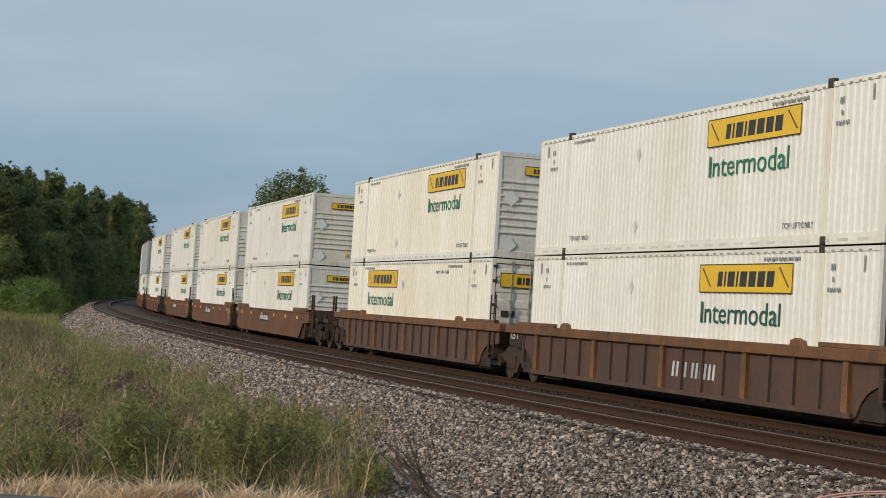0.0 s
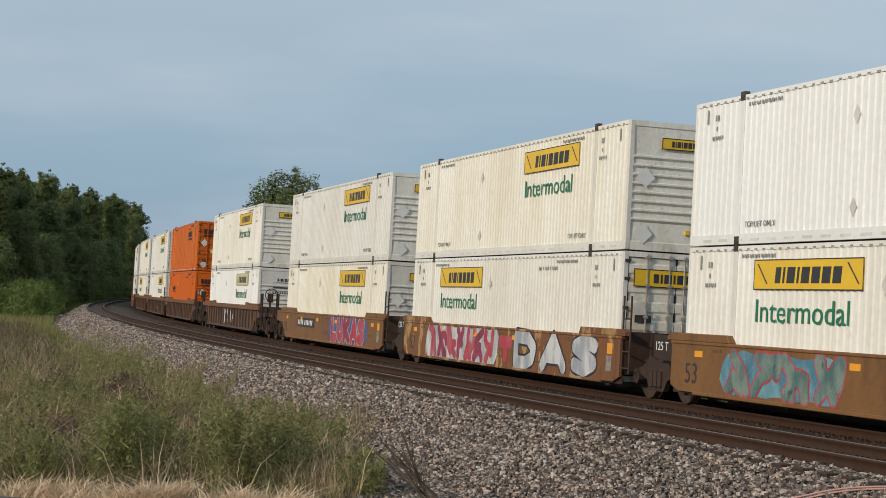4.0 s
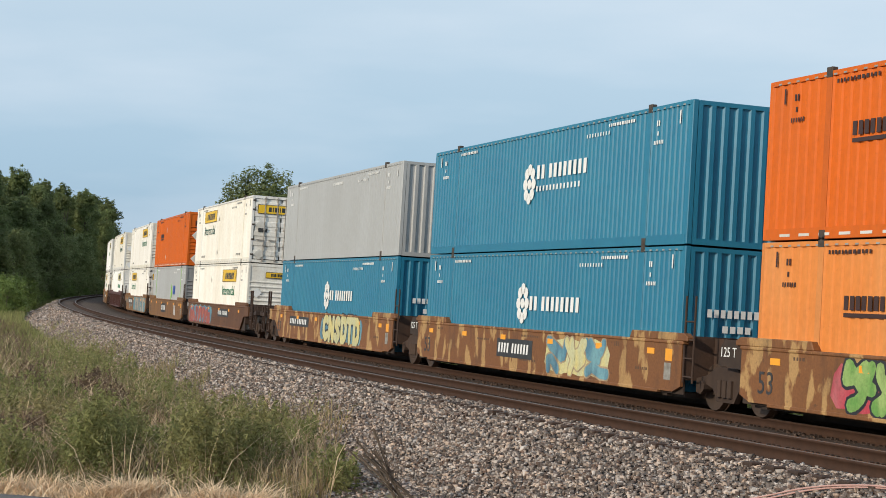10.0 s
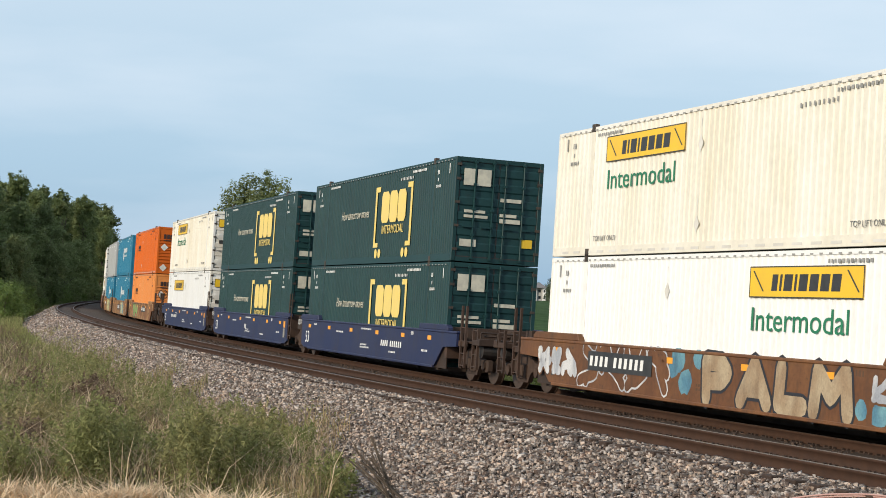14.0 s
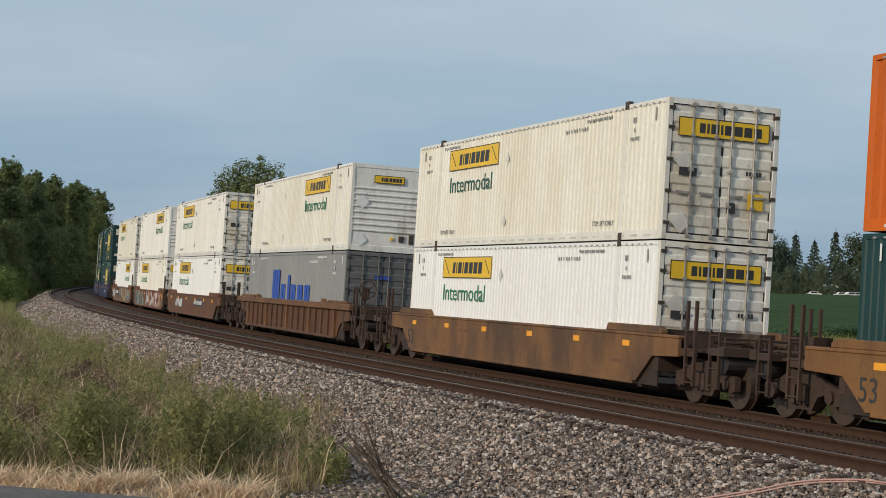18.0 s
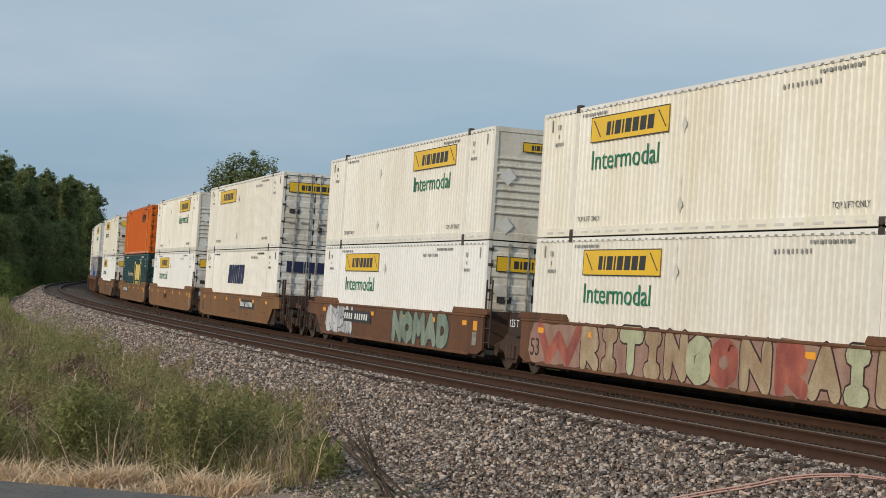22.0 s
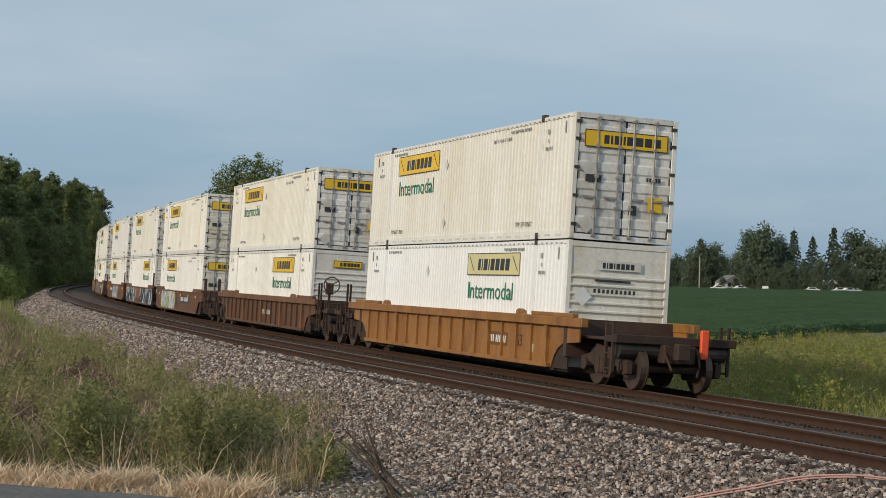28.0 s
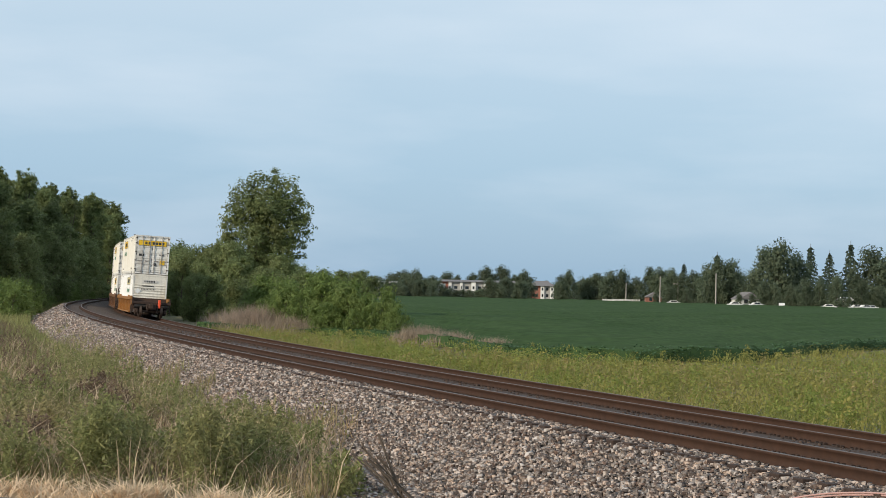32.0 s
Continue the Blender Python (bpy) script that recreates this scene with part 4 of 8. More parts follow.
def stripe_extra(c, rear):
    end_placards(c, "orange")
    end_labels(c, "door", ((0.52, 1.05, 0.42, 0.20, CREAM_YELLOW), (-0.32, 1.02, 0.16, 0.24, WHITE_DECAL), (-0.85, 1.20, 0.24, 0.42, WHITE_DECAL), (1.0, 0.50, 0.26, 0.16, CASTING)))

    def make():
        bm = bmesh.new()
        y = CW / 2 - 0.004
        for i in range(14):
            x = -5.6 + i * 0.86
            box(bm, x, x + 0.05, y, y + 0.006, 0.25, CH - 0.2)
        for x in (POST + 0.16, -POST - 0.26, -POST + 0.18):
            box(bm, x, x + 0.09, y, y + 0.008, 0.2, CH - 0.1)
        return "wear_stripe", bm, ORANGE_STRIPE

    tagged(share("wear_stripe", cached("stripes", make), c), kind="stuff")


def wide_stripe_extra(c, rear):
    def make():
        bm = bmesh.new()
        y = CW / 2 + 0.005
        for x in (POST, -POST):
            box(bm, x - 0.10, x + 0.10, y, y + 0.003, 0.1, CH - 0.05)
        return "post_stripe", bm, ORANGE_STRIPE

    tagged(share("post_stripe", cached("wide_stripes", make), c), kind="stuff")


BROWN_INK = material("dark_brown_decal", (0.045, 0.018, 0.012), 0.5)
SEVEN = [0.17] * 9
SIDE_LOGO = [(2.9, 1.98, [0.155] * 9, 0.30), (2.9, 1.82, [2.0], 0.09)]
REAR_LOGO = [(0.95, 2.15, [0.155] * 9, 0.28), (0.95, 2.02, [1.9], 0.07)]

PROTOS = {}
W_NOSE = "white steel container, ribbed nose end, yellow board and green word"
W_DOOR = "dirty white steel container, barred doors, yellow board and green word"
DESIGNS = {
    "nose": (W_NOSE, "white", "nose", white_decals()),
    "nose_dark": ("white steel container with ribbed nose and dark green word", "white", "nose", white_decals(dark=True)),
    "nose_pale": ("clean white steel container with ribbed nose and faded yellow board", "white_clean", "nose", white_decals(pale=True)),
    "door": (W_DOOR, "white", "doors", white_decals()),
    "door_dark": ("white steel container with barred doors and dark green word", "white", "doors", white_decals(dark=True)),
    "door_clean": ("clean white steel container with barred doors and yellow board", "white_clean", "doors", white_decals()),
    "nose_clean": ("clean white steel container with ribbed nose and yellow board", "white_clean", "nose", white_decals()),
    "door_pale": ("white steel container, barred doors, faded yellow boards", "white", "doors", white_decals(pale=True)),
    "door_wordless": ("grimy white container with barred doors and yellow board only", "white", "doors", white_decals(word=False)),
    "panel": ("white smooth-panelled container with yellow board and rusty post", "white_smooth", "doors", white_decals(word=False, low=True)),
    "orange": ("bright orange container with ribbed nose and brown name bars", "orange", "nose",
               bar_decals(BROWN_INK, [(5.3, 1.72, [0.125] * 9, 0.24), (5.3, 1.60, [1.55], 0.07)], REAR_LOGO, BROWN_INK, nose_extra)),
    "orange_pale": ("faded orange container with ribbed nose and brown name bars", "orange_pale", "nose",
                    bar_decals(BROWN_INK, [(5.3, 1.72, [0.125] * 9, 0.24), (5.3, 1.60, [1.55], 0.07)], REAR_LOGO, BROWN_INK, nose_extra)),
    "orange_door": ("orange panelled container with yellow wear stripes and doors", "orange_door", "doors",
                    bar_decals(BROWN_INK, [(-2.6, 2.05, [0.18] * 9, 0.34), (-2.6, 1.88, [2.0], 0.1)], REAR_LOGO, BROWN_INK, stripe_extra)),
    "orange_plain": ("orange corrugated container with faded post stripes and doors", "orange", "doors",
                     bar_decals(BROWN_INK, [(-2.9, 2.10, [0.15] * 9, 0.30), (-2.9, 1.95, [1.7], 0.1)], REAR_LOGO, BROWN_INK, wide_stripe_extra)),
    "blue": ("teal blue corrugated container with white emblem and name bars", "blue", "ribs",
             bar_decals(WHITE_DECAL, [(0.15, 1.46, [0.17, 0.17, -0.06] + [0.17] * 8, 0.34)], [(0.75, 1.5, [0.1] * 10, 0.16), (0.4, 1.2, [0.12] * 4, 0.14)], WHITE_DECAL, blue_extra, 0.0, 0.125)),
    "blue_high": ("teal blue corrugated container with stacked white name bars", "blue", "ribs",
                  bar_decals(WHITE_DECAL, [(0.15, 1.72, [0.17, 0.17, -0.06] + [0.17] * 8, 0.34), (0.15, 1.42, [0.09] * 13, 0.13)], [], WHITE_DECAL, blue_extra, 0.0, 0.125)),
    "grey": ("light grey corrugated container with small white marks", "grey", "ribs", bar_decals(WHITE_DECAL, [(0.6, 2.55, [0.08] * 10, 0.09)], [], WHITE_DECAL)),
    "grey_lime": ("grey smooth container with lime green stripes and nose", "grey_plain", "nose",
                  bar_decals(BLUE_DECAL, [(-2.7, 1.30, [0.16, 0.3, 0.3], 0.5)], [(0.3, 1.6, [0.2] * 4, 0.26)], WHITE_DECAL, lime_extra)),
    "grey_blue_name": ("grey corrugated container with large blue name bars", "grey_ribbed", "doors",
               bar_decals(BLUE_DECAL, [(3.28, 0.55, [0.38, 0.38, 0.38], 1.70), (1.72, 0.55, [0.36, 0.36], 1.15), (0.60, 0.55, [0.40], 1.5), (-0.02, 0.55, [0.36, 0.36], 1.15), (-1.10, 0.55, [0.38, 0.38], 1.15), (-2.22, 0.55, [0.38, 0.38], 1.15)],
                          [(0.3, 2.0, [0.25, 0.25], 0.14)], WHITE_DECAL)),
    "navy_name": ("white corrugated container with slanted navy name bars", "white", "doors",
              bar_decals(NAVY_DECAL, [(2.2, 1.44, [0.66, 0.28, 0.28, 0.28, 0.24, 0.58, 0.36], 0.80)], [(0.95, 2.0, [0.24, 0.36, 0.14, 0.26, 0.3], 0.42), (0.1, 0.9, [0.1] * 3, 0.2)], DECAL_BLACK, None, 0.25, 0.13)),
    "green": ("dark green corrugated container with cream-yellow bracket marks", "green", "doors", green_decals),
}


def proto(kind):
    if kind not in PROTOS:
        PROTOS[kind] = [container(*DESIGNS[kind]), False]
    p = PROTOS[kind]
    if not p[1]:
        p[1] = True
        return p[0]
    return copy_thing(p[0], Matrix.Identity(4))

# ---------------------------------------------------------------- well cars
SIDE_Y = 1.42


def truck(car, x):
    def frame_mesh():
        bm = bmesh.new()
        for y in (0.98, -1.10):
            slab(bm, [(-1.22, 0.34), (-1.22, 0.60), (-0.72, 0.70), (-0.42, 0.86), (0.42, 0.86), (0.72, 0.70), (1.22, 0.60), (1.22, 0.34), (1.02, 0.30),
                      (0.86, 0.52), (0.52, 0.44), (0.34, 0.20), (-0.34, 0.20), (-0.52, 0.44), (-0.86, 0.52), (-1.02, 0.30)], y, y + 0.12)
            for sx in (-0.21, 0.0, 0.21):
                rod(bm, (sx, y + 0.12, 0.30), (sx, y + 0.12, 0.62), 0.085, 7)
            for sx in (-0.915, 0.915):
                rod(bm, (sx, y - 0.02, 0.46), (sx, y + 0.17, 0.46), 0.12, 9)
        box(bm, -0.24, 0.24, -1.0, 1.0, 0.52, 0.80)
        return "truck_frame", bm, TRUCK

    def wheel_mesh():
        bm = bmesh.new()
        for s in (1, -1):
            rod(bm, (0, s * 0.70, 0), (0, s * 0.84, 0), 0.455, 22)
            rod(bm, (0, s * 0.675, 0), (0, s * 0.705, 0), 0.485, 22)
            rod(bm, (0, s * 0.84, 0), (0, s * 0.90, 0), 0.16, 12)
        rod(bm, (0, -0.9, 0), (0, 0.9, 0), 0.085, 8)
        return "wheelset", bm, WHEEL

    t = share("truck", cached("truck", frame_mesh), car, x, 0, 0)
    for sx in (-0.915, 0.915):
        share("wheelset", cached("wheels", wheel_mesh), t, sx, 0, 0.457)


def rungs(bm, x, y, z0, z1, w=0.32):
    for u in (x - w / 2, x + w / 2):
        rod(bm, (u, y, z0), (u, y, z1), 0.022, 6)
    n = int((z1 - z0) / 0.36)
    for i in range(n):
        rod(bm, (x - w / 2, y, z0 + 0.12 + 0.36 * i), (x + w / 2, y, z0 + 0.12 + 0.36 * i), 0.018, 5)


def free_end(car, paint, sign, brake):
    """The platform over the end truck with sill, stanchions, steps and coupler."""
    def deck():
        bm = bmesh.new()
        box(bm, 8.30, 11.05, -1.12, 1.12, 1.00, 1.06)
        box(bm, 8.10, 11.40, -0.36, 0.36, 0.60, 0.98)
        box(bm, 8.25, 8.42, -1.36, 1.36, 0.55, 1.42)
        bevelled(bm, 0.01)
        return "end_platform", bm, END_STEEL

    def tanks():
        bm = bmesh.new()
        rod(bm, (10.95, -1.25, 0.86), (10.95, 1.25, 0.86), 0.21, 14)
        return "air_reservoir", bm, BLACKISH

    def gear():
        bm = bmesh.new()
        rod(bm, (9.0, 0.25, 1.28), (9.75, 0.25, 1.28), 0.15, 12)
        rod(bm, (9.75, 0.25, 1.28), (10.5, 0.35, 1.22), 0.04, 6)
        rod(bm, (9.1, 1.10, 1.16), (10.9, 1.10, 1.16), 0.03, 6)
        rod(bm, (9.3, -0.6, 1.22), (9.3, 1.2, 1.22), 0.03, 6)
        box(bm, 9.9, 10.25, 0.55, 0.95, 1.06, 1.46)
        box(bm, 8.6, 8.8, -0.9, 0.95, 1.06, 1.34)
        return "brake_gear", bm, TRUCK

    def hoses():
        bm = bmesh.new()
        for y in (0.42,):
            for a, b in zip(((11.25, 0.95), (11.45, 0.78), (11.5, 0.55)), ((11.45, 0.78), (11.5, 0.55), (11.42, 0.34))):
                rod(bm, (a[0], y, a[1]), (b[0], y, b[1]), 0.03, 6)
        return "brake_hose", bm, BLACKISH

    def sill():
        bm = bmesh.new()
        box(bm, 11.02, 11.24, -1.42, 1.42, 0.98, 1.16)
        box(bm, 10.6, 11.02, 1.02, 1.40, 0.98, 1.12)
        box(bm, 10.6, 11.02, -1.40, -1.02, 0.98, 1.12)
        bevelled(bm, 0.012)
        return "end_sill", bm, END_STEEL

    def hook():
        bm = bmesh.new()
        box(bm, 11.24, 11.50, -0.13, 0.13, 0.74, 0.98)
        box(bm, 11.46, 11.70, -0.19, 0.10, 0.68, 1.02)
        rod(bm, (11.4, -0.35, 0.82), (11.66, -0.30, 0.45), 0.03, 6)
        bevelled(bm, 0.02)
        return "coupler", bm, TRUCK

    def ladder_mesh():
        bm = bmesh.new()
        for x in (10.62, 10.98):
            box(bm, x - 0.03, x + 0.03, 1.33, 1.39, 0.36, 1.42)
        for z in (0.42, 0.74, 1.06, 1.36):
            rod(bm, (10.62, 1.37, z), (10.98, 1.37, z), 0.018, 5)
        return "ladder", bm, END_STEEL

    def stanchion_mesh():
        bm = bmesh.new()
        for x in (9.62, 9.98):
            box(bm, x - 0.03, x + 0.03, 1.33, 1.39, 0.36, 2.00)
        for z in (0.42, 0.74, 1.06, 1.42):
            rod(bm, (9.62, 1.37, z), (9.98, 1.37, z), 0.018, 5)
        box(bm, 9.3, 10.0, 1.30, 1.36, 0.92, 1.06)
        return "stanchion", bm, END_STEEL

    def rail_mesh():
        bm = bmesh.new()
        rod(bm, (11.16, -1.35, 1.32), (11.16, 1.35, 1.32), 0.02, 6)
        for y in (-1.35, -0.5, 0.5, 1.35):
            rod(bm, (11.16, y, 1.1), (11.16, y, 1.32), 0.02, 6)
        return "handrail", bm, END_STEEL

    def wheel():
        bm = bmesh.new()
        c = Vector((9.55, 0.9, 1.95))
        for i in range(16):
            a, b = i * math.pi / 8, (i + 1) * math.pi / 8
            rod(bm, c + Vector((0, 0.28 * math.cos(a), 0.28 * math.sin(a))), c + Vector((0, 0.28 * math.cos(b), 0.28 * math.sin(b))), 0.022, 5)
        for a in (0.4, 2.5, 4.6):
            rod(bm, c, c + Vector((0, 0.28 * math.cos(a), 0.28 * math.sin(a))), 0.018, 5)
        rod(bm, (9.55, 0.9, 1.95), (9.30, 0.9, 1.95), 0.035, 6)
        box(bm, 9.18, 9.34, 0.78, 1.02, 1.62, 2.02)
        box(bm, 9.22, 9.30, 0.86, 0.94, 1.10, 1.64)
        return "brake_wheel", bm, END_STEEL

    rz = 0 if sign > 0 else 180
    for name, key, make in (("end_platform", "deck", deck), ("end_sill", ("sill", paint.name), sill), ("coupler", "hook", hook), ("air_reservoir", "tanks", tanks), ("brake_hose", "hoses", hoses)) + (() if brake == "low" else (("handrail", "handrail", rail_mesh), ("brake_gear", "gear", gear))):
        share(name, cached(key, make), car, rz=rz)
    for sy in (1, -1):
        for name, make in (("ladder", ladder_mesh), ("stanchion", stanchion_mesh))[:1 if brake == "low" else 2]:
            share(name, cached(("free", name), make), car).matrix_basis = Matrix.Diagonal((sign, sy, 1, 1))
    if brake is True:
        ob = share("brake_wheel", cached("brake", wheel), car)
        ob.matrix_basis = Matrix.Diagonal((sign, 1, 1, 1))
    truck(car, sign * 9.95)


def joint_end(car, paint, sign):
    """The short end that shares its truck with the next unit."""
    def neck():
        bm = bmesh.new()
        box(bm, 8.25, 8.42, -1.36, 1.36, 0.55, 1.42)
        box(bm, 8.40, 9.45, -0.55, 0.55, 0.62, 1.05)
        slab(bm, [(8.42, 0.62), (8.42, 1.40), (8.75, 1.40), (9.25, 1.02), (9.25, 0.80)], 0.62, 0.72)
        slab(bm, [(8.42, 0.62), (8.42, 1.40), (8.75, 1.40), (9.25, 1.02), (9.25, 0.80)], -0.72, -0.62)
        box(bm, 8.42, 9.1, 0.72, 1.32, 1.00, 1.06)
        return "end_neck", bm, END_STEEL

    def steps_mesh():
        bm = bmesh.new()
        rungs(bm, 8.62, 1.38, 0.50, 2.20, 0.40)
        return "ladder", bm, END_STEEL

    def bolster():
        bm = bmesh.new()
        slab(bm, [(8.46, 0.86), (8.46, 1.40), (9.15, 1.40), (9.35, 1.20), (9.35, 0.92)], 1.26, 1.36)
        return "bolster_plate", bm, UNDER

    rz = 0 if sign > 0 else 180
    share("end_neck", cached("neck", neck), car, rz=rz)
    if sign > 0:
        b = share("bolster_plate", cached("bolster", bolster), car)
        lettering("load_lettering", "125 T", 0.26, WHITE_DECAL, b, 9.25, 1.363, 1.08, label="white stencil")
    if sign < 0:
        for sy in (1, -1):
            share("ladder", cached("ladder", steps_mesh), car).matrix_basis = Matrix.Diagonal((-1, sy, 1, 1))
        truck(car, -9.68)


def reflectors(car, xs, z):
    def make():
        bm = bmesh.new()
        box(bm, -0.17, 0.17, SIDE_Y + 0.001, SIDE_Y + 0.006, -0.06, 0.06)
        return "reflector", bm, SAFETY

    for x in xs:
        share("reflector", cached("reflector", make), car, x, 0, z)


def floor_of(car):
    def make():
        bm = bmesh.new()
        box(bm, -8.2, 8.2, -1.2, 1.2, 0.20, 0.30)
        box(bm, -7.6, 7.6, -1.36, -1.10, 0.13, 0.26)
        box(bm, -8.0, 8.0, -0.30, 0.30, 0.04, 0.22)
        for i in range(9):
            box(bm, -7.6 + i * 1.9, -7.4 + i * 1.9, -1.3, 1.3, 0.20, 0.27)
        return "well_floor", bm, UNDER

    share("well_floor", cached("floor", make), car)


def ribbed_car(label, paint, chord, posts, ends, mark):
    car = tagged(new("well_car"), label, "well car", "well cars of the train")

    def sheet():
        bm = bmesh.new()
        slab(bm, [(-7.55, 0.30), (7.55, 0.30), (7.68, 0.52), (7.90, 0.72), (8.20, 0.84), (9.10, 0.90), (9.10, 1.34), (-9.10, 1.34), (-9.10, 0.90), (-8.20, 0.84), (-7.90, 0.72), (-7.68, 0.52)], 1.30, 1.34)
        return "side_sheet", bm, paint

    def gusset():
        bm = bmesh.new()
        box(bm, -8.40, 8.40, 1.262, 1.296, 0.26, 1.24)
        return "inner_sheet", bm, UNDER

    def top():
        bm = bmesh.new()
        box(bm, -9.45, 9.45, 1.28, 1.46, 1.23, 1.44)
        bevelled(bm, 0.014)
        return "top_chord", bm, chord

    def low():
        bm = bmesh.new()
        box(bm, -7.50, 7.50, 1.30, 1.44, 0.26, 0.36)
        bevelled(bm, 0.01)
        return "bottom_chord", bm, paint

    def rib():
        bm = bmesh.new()
        slab(bm, [(-0.105, 0.36), (0.105, 0.36), (0.085, 1.23), (-0.085, 1.23)], 1.34, 1.425)
        return "side_post", bm, chord

    def thin():
        bm = bmesh.new()
        slab(bm, [(-0.035, 0.36), (0.035, 0.36), (0.035, 1.23), (-0.035, 1.23)], 1.34, 1.40)
        return "side_rib", bm, paint

    def lug():
        bm = bmesh.new()
        slab(bm, [(-0.26, 1.44), (-0.22, 1.53), (-0.06, 1.57), (0.10, 1.53), (0.18, 1.44)], 1.30, 1.42)
        return "container_guide", bm, chord

    def rail():
        bm = bmesh.new()
        box(bm, 6.3, 8.8, 1.25, 1.40, 1.44, 1.53)
        bevelled(bm, 0.012)
        return "guide_rail", bm, chord

    for rz in (0, 180):
        share("side_sheet", cached(("sheet", paint.name), sheet), car, rz=rz)
        share("inner_sheet", cached("ribbed_gusset", gusset), car, rz=rz)
        share("top_chord", cached(("chord", chord.name), top), car, rz=rz)
        share("bottom_chord", cached(("low", paint.name), low), car, rz=rz)
        n = posts
        for i in range(n):
            x = -7.3 + 14.6 * i / (n - 1)
            key, make, nm = (("rib", chord.name), rib, "side_post") if i % 4 == 0 else (("thin", paint.name), thin, "side_rib")
            share(nm, cached(key, make), car, x if rz == 0 else -x, 0, 0, rz)
    for x in (5.6, -5.6):
        ob = share("container_guide", cached(("lug", chord.name), lug), car, x)
        ob.matrix_basis = pose(x, 0, 0) @ Matrix.Diagonal((1 if x > 0 else -1, 1, 1, 1))
    for sx in (1, -1):
        ob = share("guide_rail", cached(("grail", chord.name), rail), car)
        ob.matrix_basis = Matrix.Diagonal((sx, 1, 1, 1))
    finish(car, chord, ends)
    return car


def smooth_car(label, paint, chord, posts, ends, mark):
    car = tagged(new("well_car"), label, "well car", "well cars of the train")
    ff, rf = ends[0] == "f", ends[1] == "f"

    def sheet():
        bm = bmesh.new()
        front = [(7.55, 0.32), (8.25, 0.86), (9.40, 0.90)] if ff else [(8.05, 0.30), (8.40, 0.42)]
        rear = [(-9.40, 0.90), (-8.25, 0.86), (-7.55, 0.32)] if rf else [(-8.40, 0.42), (-8.05, 0.30)]
        top = [(front[-1][0], 1.24), (rear[0][0], 1.24)]
        slab(bm, front + top + rear, 1.36, SIDE_Y)
        return "side_sheet", bm, paint

    def gusset():
        bm = bmesh.new()
        box(bm, -8.40, 8.40, 1.315, 1.345, 0.26, 1.24)
        return "inner_sheet", bm, UNDER

    def lip():
        bm = bmesh.new()
        box(bm, -9.40 if rf else -8.45, 9.40 if ff else 8.45, 1.28, SIDE_Y + 0.02, 1.24, 1.31)
        bevelled(bm, 0.02)
        return "top_chord", bm, paint

    def low():
        bm = bmesh.new()
        box(bm, -7.4, 7.4, 1.34, SIDE_Y + 0.015, 0.25, 0.32)
        bevelled(bm, 0.012)
        return "bottom_chord", bm, paint

    def hump():
        bm = bmesh.new()
        slab(bm, [(5.95, 1.31), (6.05, 1.47), (8.45, 1.47), (8.62, 1.40), (8.62, 1.31)], 1.27, 1.43)
        bevelled(bm, 0.015)
        return "corner_guide", bm, paint

    for rz in (0, 180):
        key = ("smooth", paint.name, ends)
        ob = share("side_sheet", cached(key, sheet), car)
        inner = share("inner_sheet", cached("gusset", gusset), car)
        inner.matrix_basis = Matrix.Diagonal((1, -1 if rz else 1, 1, 1))
        if rz:
            ob.matrix_basis = Matrix.Diagonal((1, -1, 1, 1))
        share("top_chord", cached(("lip", paint.name, ends), lip), car).matrix_basis = Matrix.Diagonal((1, -1 if rz else 1, 1, 1))
        share("bottom_chord", cached(("slow", paint.name), low), car, rz=rz)
    for sx in (1, -1):
        for sy in (1, -1):
            ob = share("corner_guide", cached(("hump", paint.name), hump), car)
            ob.matrix_basis = Matrix.Diagonal((sx, sy, 1, 1))
    reflectors(car, (-7.0, -4.4, -1.6, 1.5, 4.4, 7.2), 1.07)
    lettering("load_number", "53", 0.58, mark, car, 7.75, SIDE_Y + 0.003, 0.48, label="stencilled number")
    def tiny():
        bm = bmesh.new()
        rg = random.Random(9)
        for x, z, n, h in ((6.6, 1.12, 4, 0.06), (3.4, 0.95, 9, 0.05), (0.3, 1.12, 12, 0.05), (0.3, 0.62, 8, 0.05), (0.3, 0.54, 10, 0.05), (-5.2, 1.10, 3, 0.10), (-6.3, 0.66, 6, 0.06), (-3.0, 0.50, 7, 0.05)):
            bars(bm, x, SIDE_Y - 0.0005, z, [rg.uniform(0.04, 0.09) for _ in range(n)], h, 0.04, 0.0011)
        return "stencil_text", bm, WHITE_DECAL if mark is WHITE_DECAL else material("dull_brown_stencil", (0.10, 0.055, 0.03), 0.7)

    tagged(share("stencil_text", cached(("tiny", mark.name), tiny), car), kind="stuff")

    def panel():
        bm = bmesh.new()
        box(bm, -7.95, -7.65, SIDE_Y + 0.001, SIDE_Y + 0.006, 0.52, 0.86)
        return "data_panel", bm, material("worn_grey_decal", (0.30, 0.29, 0.26), 0.6, 0, (0.12, 0.10, 0.08), 7, 0.8)

    def square():
        bm = bmesh.new()
        box(bm, -7.98, -7.68, SIDE_Y + 0.001, SIDE_Y + 0.006, 0.90, 1.14)
        return "reflector", bm, SAFETY

    if not rf:
        share("data_panel", cached("panel", panel), car)
        share("reflector", cached("square", square), car)
    finish(car, paint, ends)
    return car


def finish(car, paint, ends):
    floor_of(car)
    if ends[0] == "f":
        free_end(car, paint, 1, False)
    else:
        joint_end(car, paint, 1)
    if ends[1] == "f":
        free_end(car, paint, -1, "low" if paint is YELLOWCAR else paint in (CHORD, PATCHY))
    else:
        joint_end(car, paint, -1)


